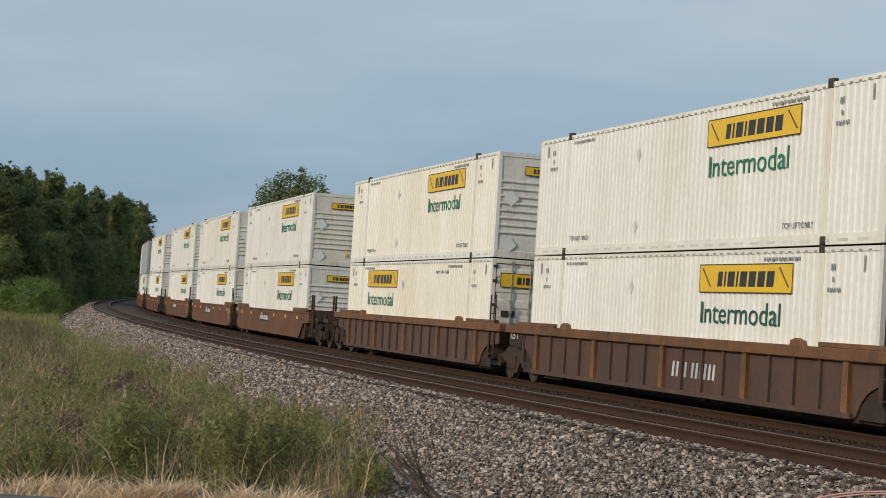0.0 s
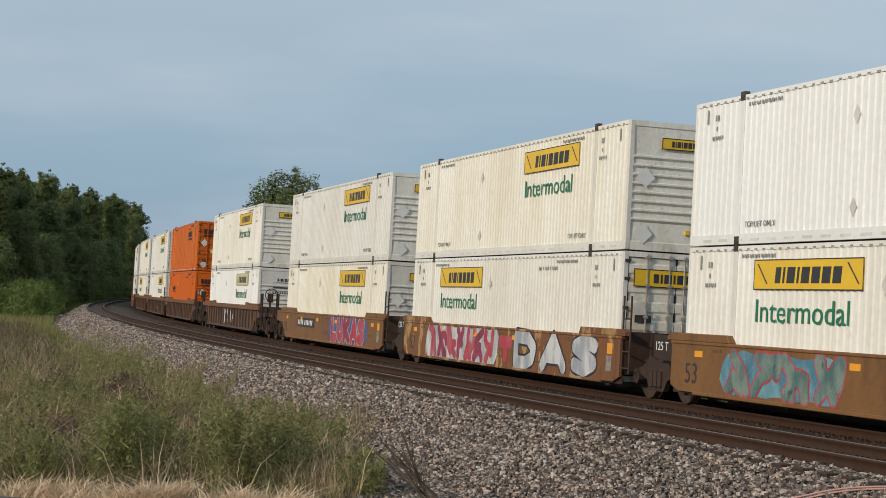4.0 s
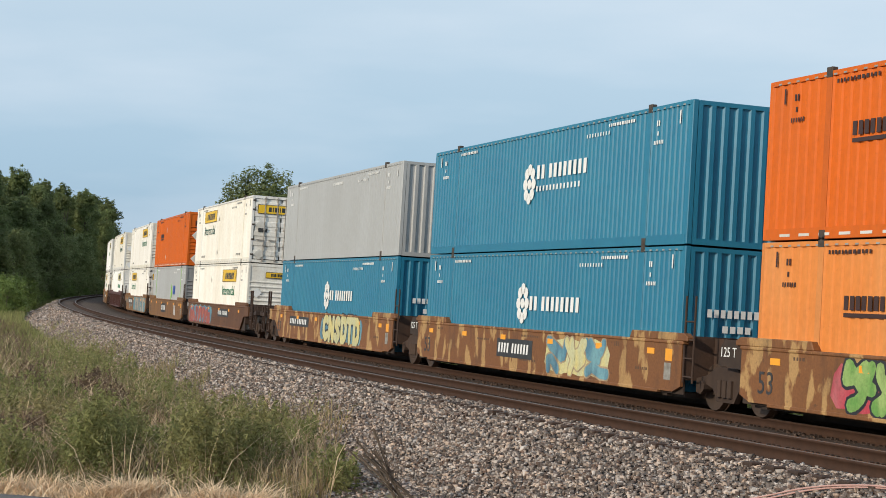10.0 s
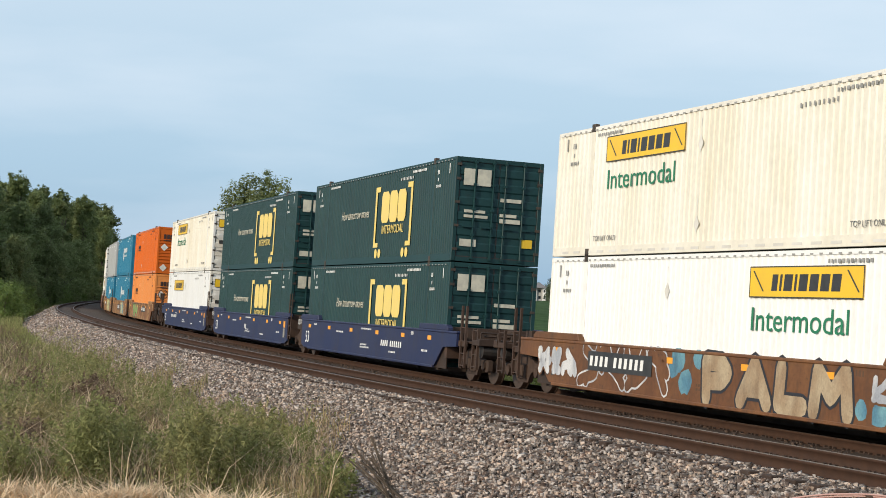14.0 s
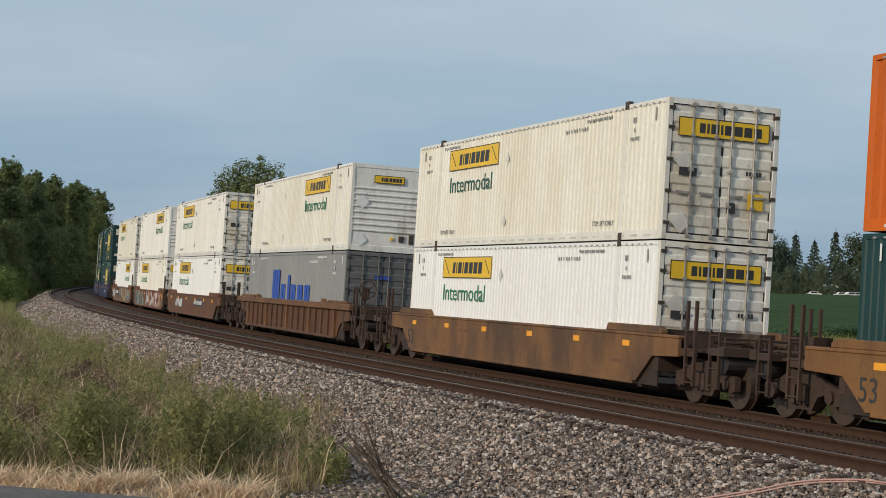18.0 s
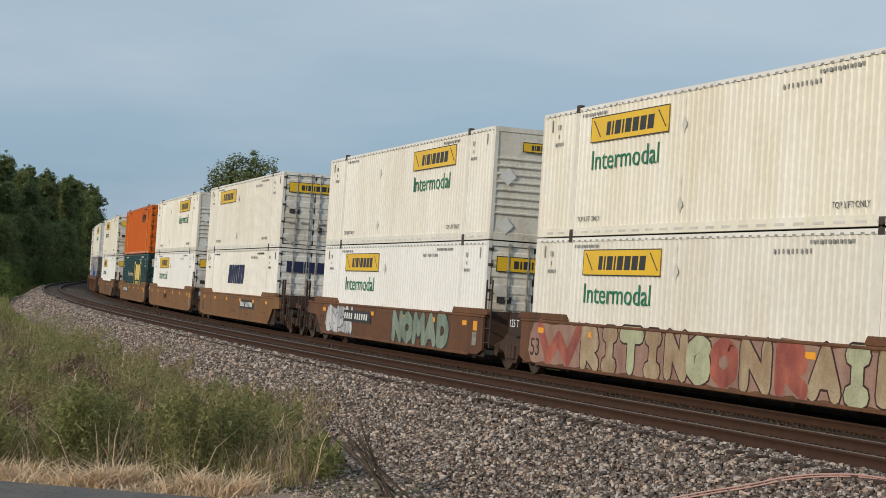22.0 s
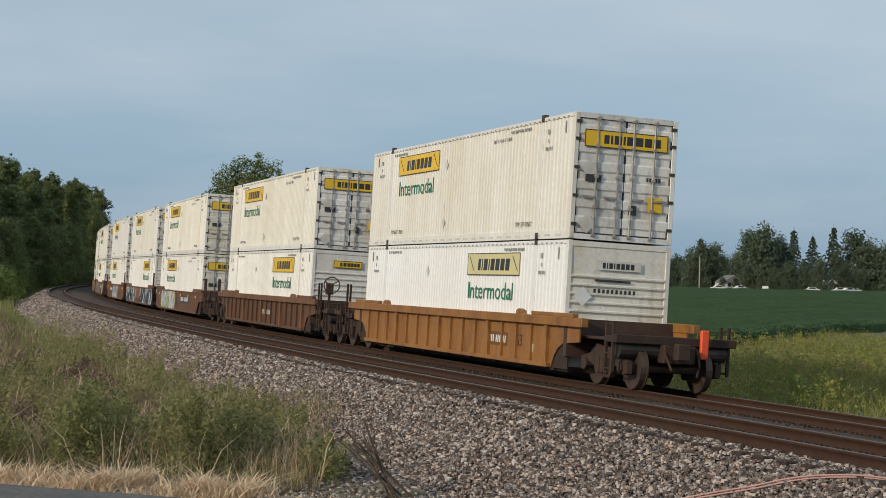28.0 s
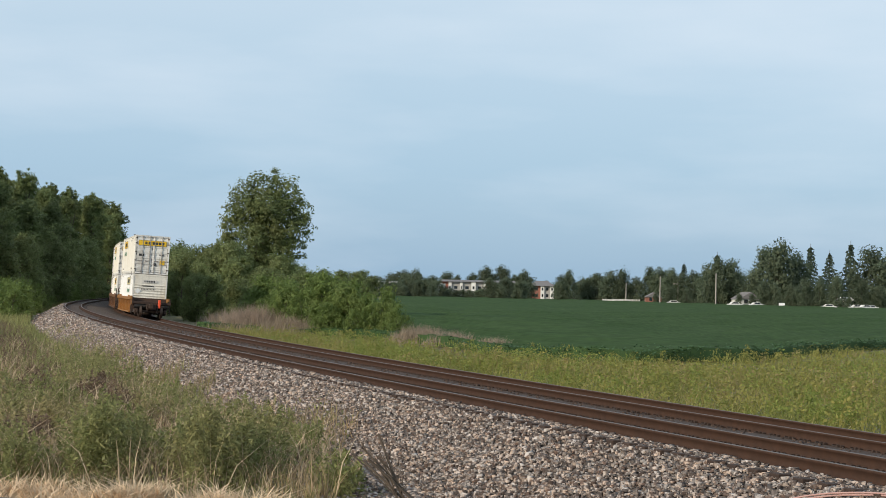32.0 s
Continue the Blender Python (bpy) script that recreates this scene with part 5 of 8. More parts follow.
def plate(car, x, w=2.3, ink=WHITE_DECAL, ground=DECAL_BLACK, z=0.74, h=0.36, y=SIDE_Y):
    """The reporting mark: a dark plate with plain bars."""
    p = car
    if ground:
        bm = bmesh.new()
        box(bm, x - w, x, y + 0.001, y + 0.004, z, z + h)
        p = part("number_board", bm, ground, car)
    bm = bmesh.new()
    k = w / 2.3
    bars(bm, x - 0.10, y + 0.004, z + h * 0.24, [0.10 * k] * 4 + [-0.05 * k] + [0.10 * k] * 6, h * 0.52, 0.088 * k, 0.003, 0.12)
    tagged(part("number_mark", bm, ink, p), kind="stuff")


def ribbon(bm, pts, w, y, lift):
    """A thick sprayed stroke along pts (x, z), with round joints."""
    k = 0
    for (x0, z0), (x1, z1) in zip(pts, pts[1:]):
        n = math.hypot(x1 - x0, z1 - z0) or 1e-6
        ox, oz = -(z1 - z0) / n * w / 2, (x1 - x0) / n * w / 2
        v = [bm.verts.new((a, y + lift + 0.0002 * k, b)) for a, b in ((x0 + ox, z0 + oz), (x1 + ox, z1 + oz), (x1 - ox, z1 - oz), (x0 - ox, z0 - oz))]
        bm.faces.new(v)
        k += 1
    for x, z in pts:
        v = [bm.verts.new((x + w / 2 * math.cos(a * 0.785), y + lift + 0.0002 * k, z + w / 2 * math.sin(a * 0.785))) for a in range(8)]
        bm.faces.new(v[::-1])
        k += 1


# strokes of the few sprayed letters that can be read, in a unit cell (0,0 lower left as read)
GLYPHS = {
    "A": [[(0.05, 0), (0.5, 1), (0.95, 0)], [(0.25, 0.35), (0.75, 0.35)]], "C": [[(0.9, 0.85), (0.5, 1), (0.1, 0.75), (0.1, 0.25), (0.5, 0), (0.9, 0.15)]],
    "D": [[(0.1, 0), (0.1, 1), (0.65, 0.95), (0.92, 0.6), (0.85, 0.2), (0.55, 0), (0.1, 0)]], "E": [[(0.9, 1), (0.1, 1), (0.1, 0), (0.9, 0)], [(0.1, 0.52), (0.7, 0.52)]],
    "G": [[(0.9, 0.85), (0.5, 1), (0.1, 0.75), (0.1, 0.25), (0.5, 0), (0.9, 0.15), (0.9, 0.45), (0.55, 0.45)]], "I": [[(0.5, 0), (0.5, 1)], [(0.25, 1), (0.75, 1)], [(0.25, 0), (0.75, 0)]],
    "K": [[(0.1, 0), (0.1, 1)], [(0.9, 1), (0.15, 0.45), (0.95, 0)]], "P": [[(0.15, 0), (0.1, 1), (0.7, 0.97), (0.9, 0.72), (0.7, 0.48), (0.2, 0.45)]],
    "U": [[(0.1, 1), (0.12, 0.25), (0.5, 0), (0.88, 0.25), (0.9, 1)]], "V": [[(0.0, 1), (0.5, 0), (1.0, 1)]],
    "L": [[(0.2, 1), (0.15, 0.05), (0.9, 0.05)]], "M": [[(0.0, 0), (0.1, 1), (0.5, 0.4), (0.9, 1), (1.0, 0)]], "N": [[(0.1, 0), (0.1, 1), (0.9, 0), (0.9, 1)]],
    "O": [[(0.5, 1), (0.1, 0.75), (0.1, 0.25), (0.5, 0), (0.9, 0.25), (0.9, 0.75), (0.5, 1)]], "R": [[(0.1, 0), (0.1, 1), (0.75, 0.95), (0.85, 0.65), (0.2, 0.48), (0.9, 0)]],
    "S": [[(0.9, 0.85), (0.5, 1), (0.12, 0.78), (0.5, 0.52), (0.88, 0.25), (0.5, 0), (0.1, 0.15)]], "T": [[(0.0, 1), (1.0, 1)], [(0.5, 1), (0.5, 0)]],
    "W": [[(0.0, 1), (0.25, 0), (0.5, 0.7), (0.75, 0), (1.0, 1)]], "Y": [[(0.0, 1), (0.5, 0.5), (1.0, 1)], [(0.5, 0.5), (0.5, 0)]],
}


def graffiti(car, x, length, fill, line, n, seed, z0=0.34, z1=1.22, y=SIDE_Y, text=""):
    """Sprayed letters, forward end at x: tall thick strokes that touch, with a rim; where they can't be read, only loose strokes."""
    rg = random.Random(seed)
    n = len(text) or n
    w = length / n
    h = z1 - z0
    fills = fill if isinstance(fill, tuple) else (fill,)
    for i in range(n):
        if text:
            strokes = GLYPHS[text[i]]
        else:
            # swelling curves that hook into one another, no letters
            strokes = []
            for _ in range(3):
                c0 = (rg.uniform(-0.15, 0.35), rg.choice((0.0, 1.0)))
                c3 = (rg.uniform(0.55, 1.15), rg.choice((0.0, 0.45, 1.0)))
                c1 = (c0[0] + rg.uniform(-0.5, 0.6), rg.uniform(0.1, 1.3))
                c2 = (c3[0] + rg.uniform(-0.6, 0.4), rg.uniform(-0.3, 0.9))
                st = []
                for q in range(4):
                    u = q / 3
                    w4 = ((1 - u) ** 3, 3 * u * (1 - u) ** 2, 3 * u * u * (1 - u), u ** 3)
                    st.append((sum(k * c[0] for k, c in zip(w4, (c0, c1, c2, c3))), min(1.0, max(0.0, sum(k * c[1] for k, c in zip(w4, (c0, c1, c2, c3)))))))
                strokes.append(st)
        jx, jz = rg.uniform(-0.04, 0.04) * w, rg.uniform(-0.02, 0.02)
        rim, body = bmesh.new(), bmesh.new()
        t = min(0.36 * w, 0.34) if text else min(0.30 * w, 0.24)
        for k, st in enumerate(strokes):
            pts = [(x - w * (i + 0.10) - 0.80 * w * a + jx, z0 + t * 0.5 + (h - t) * b + jz) for a, b in st]
            ribbon(rim, pts, t + (0.12 if line is G_BLACK else 0.085), y, 0.0016 + 0.0011 * (i % 2) + 0.0003 * k)
            ribbon(body, pts, t, y, 0.0050 + 0.0011 * (i % 2) + 0.0003 * k)
        g = part("graffiti_letter", rim, line, car)
        part("letter_fill", body, fills[i % len(fills)], g)


def backing(car, x, length, mat, seed, z0=0.34, z1=1.22, y=SIDE_Y):
    """A sprayed ground colour behind a piece, with an uneven rim."""
    rg = random.Random(seed)
    bm = bmesh.new()
    n = max(10, int(length * 5))
    ph = rg.uniform(0, 6)
    up = [(x - length * i / n, z1 - 0.10 * abs(math.sin(ph + 2.2 * length * i / n)) - (0.22 if i in (0, n) else 0.0)) for i in range(n + 1)]
    dn = [(x - length * i / n + 0.08, z0 + 0.06 * abs(math.sin(ph + 2.9 * length * i / n)) + (0.22 if i in (0, n) else 0.0)) for i in range(n + 1)]
    v = [bm.verts.new((a, y + 0.0010, b)) for a, b in up + dn[::-1]]
    bm.faces.new(v)
    part("graffiti_ground", bm, mat, car)


def blots(car, x0, x1, mat, n, seed, y=SIDE_Y, size=0.2):
    """Sprayed patches with a rounded, uneven edge."""
    rg = random.Random(seed)
    bm = bmesh.new()
    for i in range(n):
        cx, cz = rg.uniform(x1, x0), rg.uniform(0.5, 1.2)
        r = size * rg.uniform(0.6, 1.4)
        v = [bm.verts.new((cx + r * (0.8 + 0.3 * rg.random()) * math.cos(a * 0.628), y + 0.0012 + 0.0001 * i,
                           min(1.33, max(0.33, cz + r * (0.8 + 0.3 * rg.random()) * math.sin(a * 0.628))))) for a in range(10)]
        bm.faces.new(v[::-1])
    tagged(part("paint_patch", bm, mat, car), kind="stuff")


CARS = {
    "brown": ("rust-brown smooth-sided well car with sprayed graffiti", smooth_car, BROWN, BROWN, 0, DECAL_BLACK),
    "tan": ("tan-brown smooth-sided well car with orange reflectors", smooth_car, TAN, TAN, 0, DECAL_BLACK),
    "grimy": ("grimy tan smooth-sided well car with dark stains", smooth_car, GRIMY_TAN, GRIMY_TAN, 0, DECAL_BLACK),
    "patchy": ("peeling orange-brown smooth-sided well car", smooth_car, PATCHY, PATCHY, 0, DECAL_BLACK),
    "rust": ("dark rusty smooth-sided well car with graffiti", smooth_car, RUST, RUST, 0, BROWN_INK),
    "navy": ("navy blue smooth-sided well car with white stencils", smooth_car, NAVY, NAVY, 0, WHITE_DECAL),
    "rib_brown": ("rusty well car with side posts and ochre top chord", ribbed_car, GRIME, CHORD, 17, WHITE_DECAL),
    "rib_rust": ("rust-red well car with many side ribs", ribbed_car, RUST_DARK, CHORD, 17, WHITE_DECAL),
    "rib_maroon": ("dark maroon well car with side posts", ribbed_car, PURPLE, PURPLE, 13, SAFETY),
    "rib_ochre": ("ochre yellow well car with many side ribs, last of the train", ribbed_car, YELLOWCAR, YELLOWCAR, 16, BROWN_INK),
}
CAR_PROTOS = {}


def well_car(kind, ends):
    key = (kind, ends)
    if key not in CAR_PROTOS:
        label, make, paint, chord, posts, mark = CARS[kind]
        CAR_PROTOS[key] = make(label, paint, chord, posts, ends, mark)
        return CAR_PROTOS[key], True
    return None, False


RAW = {}


def car_copy(kind, ends):
    """The car as first built, before anything is painted on it."""
    key = (kind, ends)
    if key not in RAW:
        RAW[key] = well_car(kind, ends)[0]
    return copy_thing(RAW[key], Matrix.Identity(4))


# the train from its rear: car, ends (front, rear: f free, j joint), gap to the unit behind, upper and lower container
LONG, SHORT = 23.42, 19.36
TRAIN = [
    ("rib_ochre", "ff", 0, "door", "nose_pale"), ("rib_rust", "ff", LONG, "door", "nose"),
    ("brown", "jf", LONG, "door", "door"), ("rust", "jj", SHORT, "door", "nose"), ("brown", "fj", SHORT, "door_dark", "door"),
    ("brown", "jf", LONG, "door", "door_dark"), ("rust", "jj", SHORT, "door", "door"), ("brown", "fj", SHORT, "nose", "door_clean"),
    ("tan", "jf", LONG, "door_wordless", "navy_name"), ("tan", "jj", SHORT, "nose", "door_clean"), ("tan", "fj", SHORT, "orange_plain", "green"),
    ("grimy", "ff", LONG, "door_dark", "door_clean"), ("rib_rust", "ff", LONG, "nose", "grey_blue_name"),
    ("brown", "jf", LONG, "door", "door_clean"), ("rust", "jj", SHORT, "nose", "door"), ("brown", "fj", SHORT, "door", "nose_clean"),
    ("navy", "jf", LONG, "green", "green"), ("navy", "jj", SHORT, "green", "green"), ("navy", "fj", SHORT, "door", "panel"),
    ("patchy", "jf", LONG, "orange", "orange_pale"), ("patchy", "jj", SHORT, "blue_high", "blue"), ("patchy", "fj", SHORT, "grey", "blue"),
    ("brown", "jf", LONG, "door_dark", "nose"), ("tan", "jj", SHORT, "orange", "grey_lime"), ("tan", "fj", SHORT, "nose", "door"),
    ("rib_maroon", "ff", LONG, "nose_dark", "nose_pale"),
    ("tan", "jf", LONG, "nose_pale", "door"), ("patchy", "jj", SHORT, "nose", "door"), ("tan", "fj", SHORT, "nose", "nose"),
    ("rib_brown", "ff", LONG, "nose", "nose_pale"),
    ("rib_brown", "jf", LONG, "orange_door", "orange"), ("rib_brown", "jj", SHORT, "nose", "nose_dark"), ("rib_brown", "fj", SHORT, "nose", "door"),
    ("brown", "jf", LONG, "nose", "nose"), ("brown", "jj", SHORT, "nose", "nose"), ("brown", "fj", SHORT, "nose", "nose"),
    ("rust", "ff", LONG, "nose", "nose"), ("brown", "jf", LONG, "grey", "nose"), ("brown", "jj", SHORT, "nose", "grey"), ("brown", "fj", SHORT, "grey", "nose"),
]


def paint_car(i, car):
    """What is sprayed or stencilled on one car only."""
    if i == 0:
        plate(car, -3.2, 1.5, WHITE_DECAL, material("dark_ochre_patch", (0.16, 0.07, 0.02), 0.7), 0.62, 0.34, 1.34)
        lettering("load_number", "53", 0.42, BROWN_INK, car, -5.3, 1.343, 0.66)
        for x, w, h in ((-6.15, 0.30, 0.20), (-7.05, 0.26, 0.34)):
            bm = bmesh.new()
            box(bm, x - w, x, 1.342, 1.346, 0.55, 0.55 + h)
            part("data_panel", bm, material("worn_cream_decal", (0.46, 0.42, 0.33), 0.6, 0, (0.25, 0.20, 0.14), 6, 0.7), car)
        bm = bmesh.new()
        box(bm, -0.05, 0.05, -0.09, 0.09, 0.0, 0.62)
        bevelled(bm, 0.02)
        flag = part("rear_marker", bm, RED_FLAG, car, "orange-red marker on the last coupler")
        flag.location = (-11.42, -0.55, 0.72)
    elif i == 1:
        plate(car, 0.4, 2.2, RAIL_GREY, None, 0.62, 0.34, 1.34)
    elif i == 2:
        backing(car, 6.2, 5.8, G_YELLOW, 20, 0.30, 1.31)
        backing(car, 6.0, 5.4, G_GREEN, 21, 0.32, 1.30, SIDE_Y + 0.0006)
        graffiti(car, 5.9, 5.2, (G_WHITE, G_WHITE, G_PALE), G_GREY, 5, 21, 0.32, 1.28, text="MOTEK")
        graffiti(car, 0.2, 0.7, G_BLACK, BROWN, 1, 22, 0.55, 1.15)
        plate(car, -1.75, 3.05, z=0.70, h=0.40)
    elif i == 3:
        backing(car, 8.0, 6.8, G_WHITE, 34, 0.30, 1.31)
        blots(car, 7.8, 1.6, G_TEAL, 7, 36, SIDE_Y + 0.001, 0.17)
        graffiti(car, 7.75, 6.4, G_BLACK, G_WHITE, 9, 31, 0.30, 1.26)
        bm = bmesh.new()
        box(bm, -1.20, 1.22, SIDE_Y + 0.001, SIDE_Y + 0.004, 0.60, 1.24)
        p = part("repaint_patch", bm, TAN, car)
        bm = bmesh.new()
        bars(bm, 0.95, SIDE_Y + 0.004, 0.70, [0.14, -0.20, 0.14, -0.10, 0.14], 0.40, 0.16, 0.003)
        bars(bm, 1.05, SIDE_Y + 0.004, 1.06, [0.55, 0.55], 0.12, 0.08, 0.003)
        tagged(part("company_mark", bm, G_SALMON, p), kind="stuff")
        backing(car, -1.0, 7.6, G_WHITE, 35, 0.30, 1.31)
        blots(car, -2.0, -8.2, G_TEAL, 6, 37, SIDE_Y + 0.001, 0.17)
        graffiti(car, -1.2, 7.0, G_BLACK, G_WHITE, 8, 32, 0.30, 1.28)
    elif i == 4:
        plate(car, 4.8, 2.3)
        backing(car, 2.5, 5.6, G_TEAL, 42)
        graffiti(car, 2.3, 5.2, G_WHITE, G_BLACK, 5, 41, 0.30, 1.24, text="LOLLY")
    elif i == 5:
        backing(car, 7.6, 4.6, G_DUSTY, 50, 0.30, 1.31)
        graffiti(car, 7.4, 4.4, (G_CREAM, G_CREAM, G_GREY), G_BLACK, 5, 51, 0.30, 1.30)
        backing(car, 3.2, 5.0, G_TEAL, 55, 0.30, 1.31)
        graffiti(car, 3.1, 4.8, (G_GREY, G_TEAL), G_WHITE, 5, 52, 0.30, 1.30)
        plate(car, -2.0, 2.7, RAIL_GREY, None)
        backing(car, -4.9, 3.2, G_CREAM, 53)
    elif i == 6:
        backing(car, 7.8, 16.2, G_DUSTY, 60, 0.30, 1.31)
        graffiti(car, 7.5, 2.7, G_SALMON, G_DUSTY, 1, 61, 0.30, 1.30, text="W")
        graffiti(car, 4.9, 5.9, (G_CREAM, G_CREAM, G_PALE), BROWN_INK, 6, 62, 0.30, 1.30, text="RITING")
        graffiti(car, -0.9, 1.1, G_SALMON, G_DUSTY, 1, 65, 0.30, 1.30, text="O")
        graffiti(car, -2.0, 1.2, G_CREAM, BROWN_INK, 1, 63, 0.30, 1.30, text="N")
        graffiti(car, -3.2, 1.2, G_SALMON, G_DUSTY, 1, 66, 0.30, 1.30, text="R")
        graffiti(car, -4.4, 3.8, (G_CREAM, G_PALE), BROWN_INK, 4, 64, 0.30, 1.30, text="AILS")
    elif i == 7:
        backing(car, 6.9, 3.0, G_WHITE, 71)
        graffiti(car, 6.7, 3.0, G_WHITE, G_GREY, 3, 70)
        plate(car, 4.7, 3.1, z=0.75, y=SIDE_Y + 0.012)
        graffiti(car, -0.6, 5.2, G_SAGE, G_BLACK, 5, 72, 0.30, 1.26, text="NOMAD")
    elif i == 8:
        plate(car, -1.6, 3.0)
    elif i == 9:
        plate(car, 2.0, 1.4, BROWN_INK, None, 0.62, 0.46)
    elif i == 10:
        plate(car, 5.6, 3.1)
    elif i == 13:
        graffiti(car, 5.3, 2.4, G_WHITE, RUST, 3, 131, 0.6, 1.05)
        plate(car, -1.2, 3.0)
    elif i == 14:
        graffiti(car, 7.4, 5.6, (G_GREY, G_TEAL), G_CREAM, 4, 141, text="REWL")
        graffiti(car, 0.6, 7.6, (G_WHITE, G_CREAM), G_PINK, 6, 142)
    elif i == 15:
        plate(car, 5.37, 3.15, z=0.70, h=0.42, y=SIDE_Y + 0.012)
        graffiti(car, 8.2, 2.2, G_WHITE, BROWN, 3, 154, 0.5, 1.15)
        graffiti(car, 5.8, 4.6, BROWN, G_WHITE, 4, 155, 0.34, 1.28)
        blots(car, 1.5, 0.1, G_CYAN, 5, 151, size=0.22)
        graffiti(car, 0.1, 5.3, G_CREAM, G_BLACK, 4, 152, 0.28, 1.30, text="PALM")
        blots(car, -5.4, -7.0, G_CYAN, 6, 153, size=0.22)
        graffiti(car, -5.7, 0.9, G_WHITE, BROWN, 2, 156, 0.7, 1.15)
    elif i in (16, 17):
        plate(car, -2.0 if i == 16 else 0.6, 2.6 if i == 16 else 0.5, WHITE_DECAL, None, 0.60, 0.34)
    elif i == 18:
        plate(car, 5.0, 2.6, WHITE_DECAL, None, 0.66, 0.30)
    elif i == 19:
        backing(car, 5.3, 4.2, G_PINK, 190)
        graffiti(car, 5.0, 3.6, G_GREEN, G_BLACK, 4, 191)
        plate(car, -1.3, 3.0)
    elif i == 20:
        plate(car, 1.9, 2.4, WHITE_DECAL, DECAL_BLACK, 0.58, 0.46)
        backing(car, -1.4, 3.6, G_YELLOW, 200)
        graffiti(car, -1.5, 3.4, (G_CYAN, G_YELLOW), G_CREAM, 3, 201)
    elif i == 21:
        plate(car, 5.7, 3.1)
        backing(car, 0.7, 5.6, G_CYAN, 211)
        graffiti(car, 0.4, 5.0, G_YELLOW, G_BLACK, 6, 212, 0.30, 1.30, text="CNSDTD")
    elif i == 22:
        backing(car, 7.9, 7.4, G_CYAN, 221)
        graffiti(car, 7.7, 6.6, G_SALMON, G_PINK, 7, 222, 0.36, 1.08)
        plate(car, -1.3, 3.0)
    elif i == 23:
        plate(car, 1.7, 2.3, WHITE_DECAL, DECAL_BLACK, 0.54, 0.52)
        graffiti(car, -4.5, 0.9, G_WHITE, TAN, 2, 231, 0.45, 1.05)
    elif i == 24:
        blots(car, 8.2, 1.0, G_CYAN, 9, 241, size=0.16)
        plate(car, 5.2, 2.9, z=0.72, h=0.40, y=SIDE_Y + 0.004)
        backing(car, 1.3, 9.4, G_CYAN, 243, 0.30, 1.31)
        graffiti(car, -0.1, 6.9, (G_SILVER, G_SILVER), G_BLACK, 5, 242, 0.30, 1.30, text="SAVIE")
    elif i == 25:
        lettering("load_number", "53", 0.46, SAFETY, car, 7.15, 1.343, 0.62)
    elif i == 26:
        backing(car, 6.2, 4.4, G_CYAN, 260)
        graffiti(car, 6.0, 4.2, G_TEAL, G_PINK, 4, 261)
        plate(car, -1.5, 2.8)
    elif i == 27:
        backing(car, 6.0, 6.4, G_WHITE, 270, 0.28, 1.31)
        graffiti(car, 5.7, 5.8, (G_PINK, G_MAROON), G_WHITE, 7, 271, 0.30, 1.28)
        graffiti(car, -0.5, 0.9, G_PINK, PATCHY, 1, 273, 0.40, 1.10, text="T")
        graffiti(car, -1.5, 5.8, G_WHITE, G_BLACK, 3, 272, 0.30, 1.30, text="DAS")
    elif i == 28:
        plate(car, 5.1, 3.1)
        backing(car, -0.5, 5.9, G_NAVY, 280, 0.36, 1.30)
        graffiti(car, -0.75, 5.2, (G_PINK, G_PINK, G_MAROON), G_WHITE, 5, 281, 0.30, 1.31, text="LUKAS")
    elif i == 29:
        graffiti(car, 2.0, 1.9, G_WHITE, G_BLACK, 3, 290, 0.40, 1.20, 1.345, text="STS")
        graffiti(car, -0.3, 1.0, G_WHITE, GRIME, 2, 291, 0.5, 1.1, 1.345)
    elif i == 30:
        plate(car, -4.9, 0.6, RAIL_GREY, DECAL_BLACK, 0.50, 0.4, 1.343)
    elif i == 31:
        plate(car, -0.3, 2.3, G_WHITE, None, 0.48, 0.60, 1.343)
    elif i in (33, 34, 35):
        plate(car, 2.0, 2.4)


MOVING = []
# slack in the couplings: metres by which single units stand ahead of an even spacing
SLACK = {9: 0.35, 10: 0.40, 11: 0.38, 12: 0.50, 13: 0.30, 14: 0.25, 15: 0.15, 16: 0.25, 17: 0.15, 18: 0.08, 19: 0.30}


def build_train():
    off = 0.0
    for i, (kind, ends, gap, upper, lower) in enumerate(TRAIN):
        off += gap
        car = car_copy(kind, ends)
        paint_car(i, car)
        at = off + SLACK.get(i, 0.08 if i > 19 else 0.0)
        MOVING.append((car, at, 0.0))
        low = proto(lower)
        MOVING.append((low, at, 0.31))
        up = proto(upper)
        MOVING.append((up, at, 0.31 + CH + 0.036))
    # the first build of each car kind served as a pattern only
    for key in list(RAW):
        ob = RAW[key]
        for o in list(ob.children_recursive) + [ob]:
            bpy.data.objects.remove(o)


build_train()

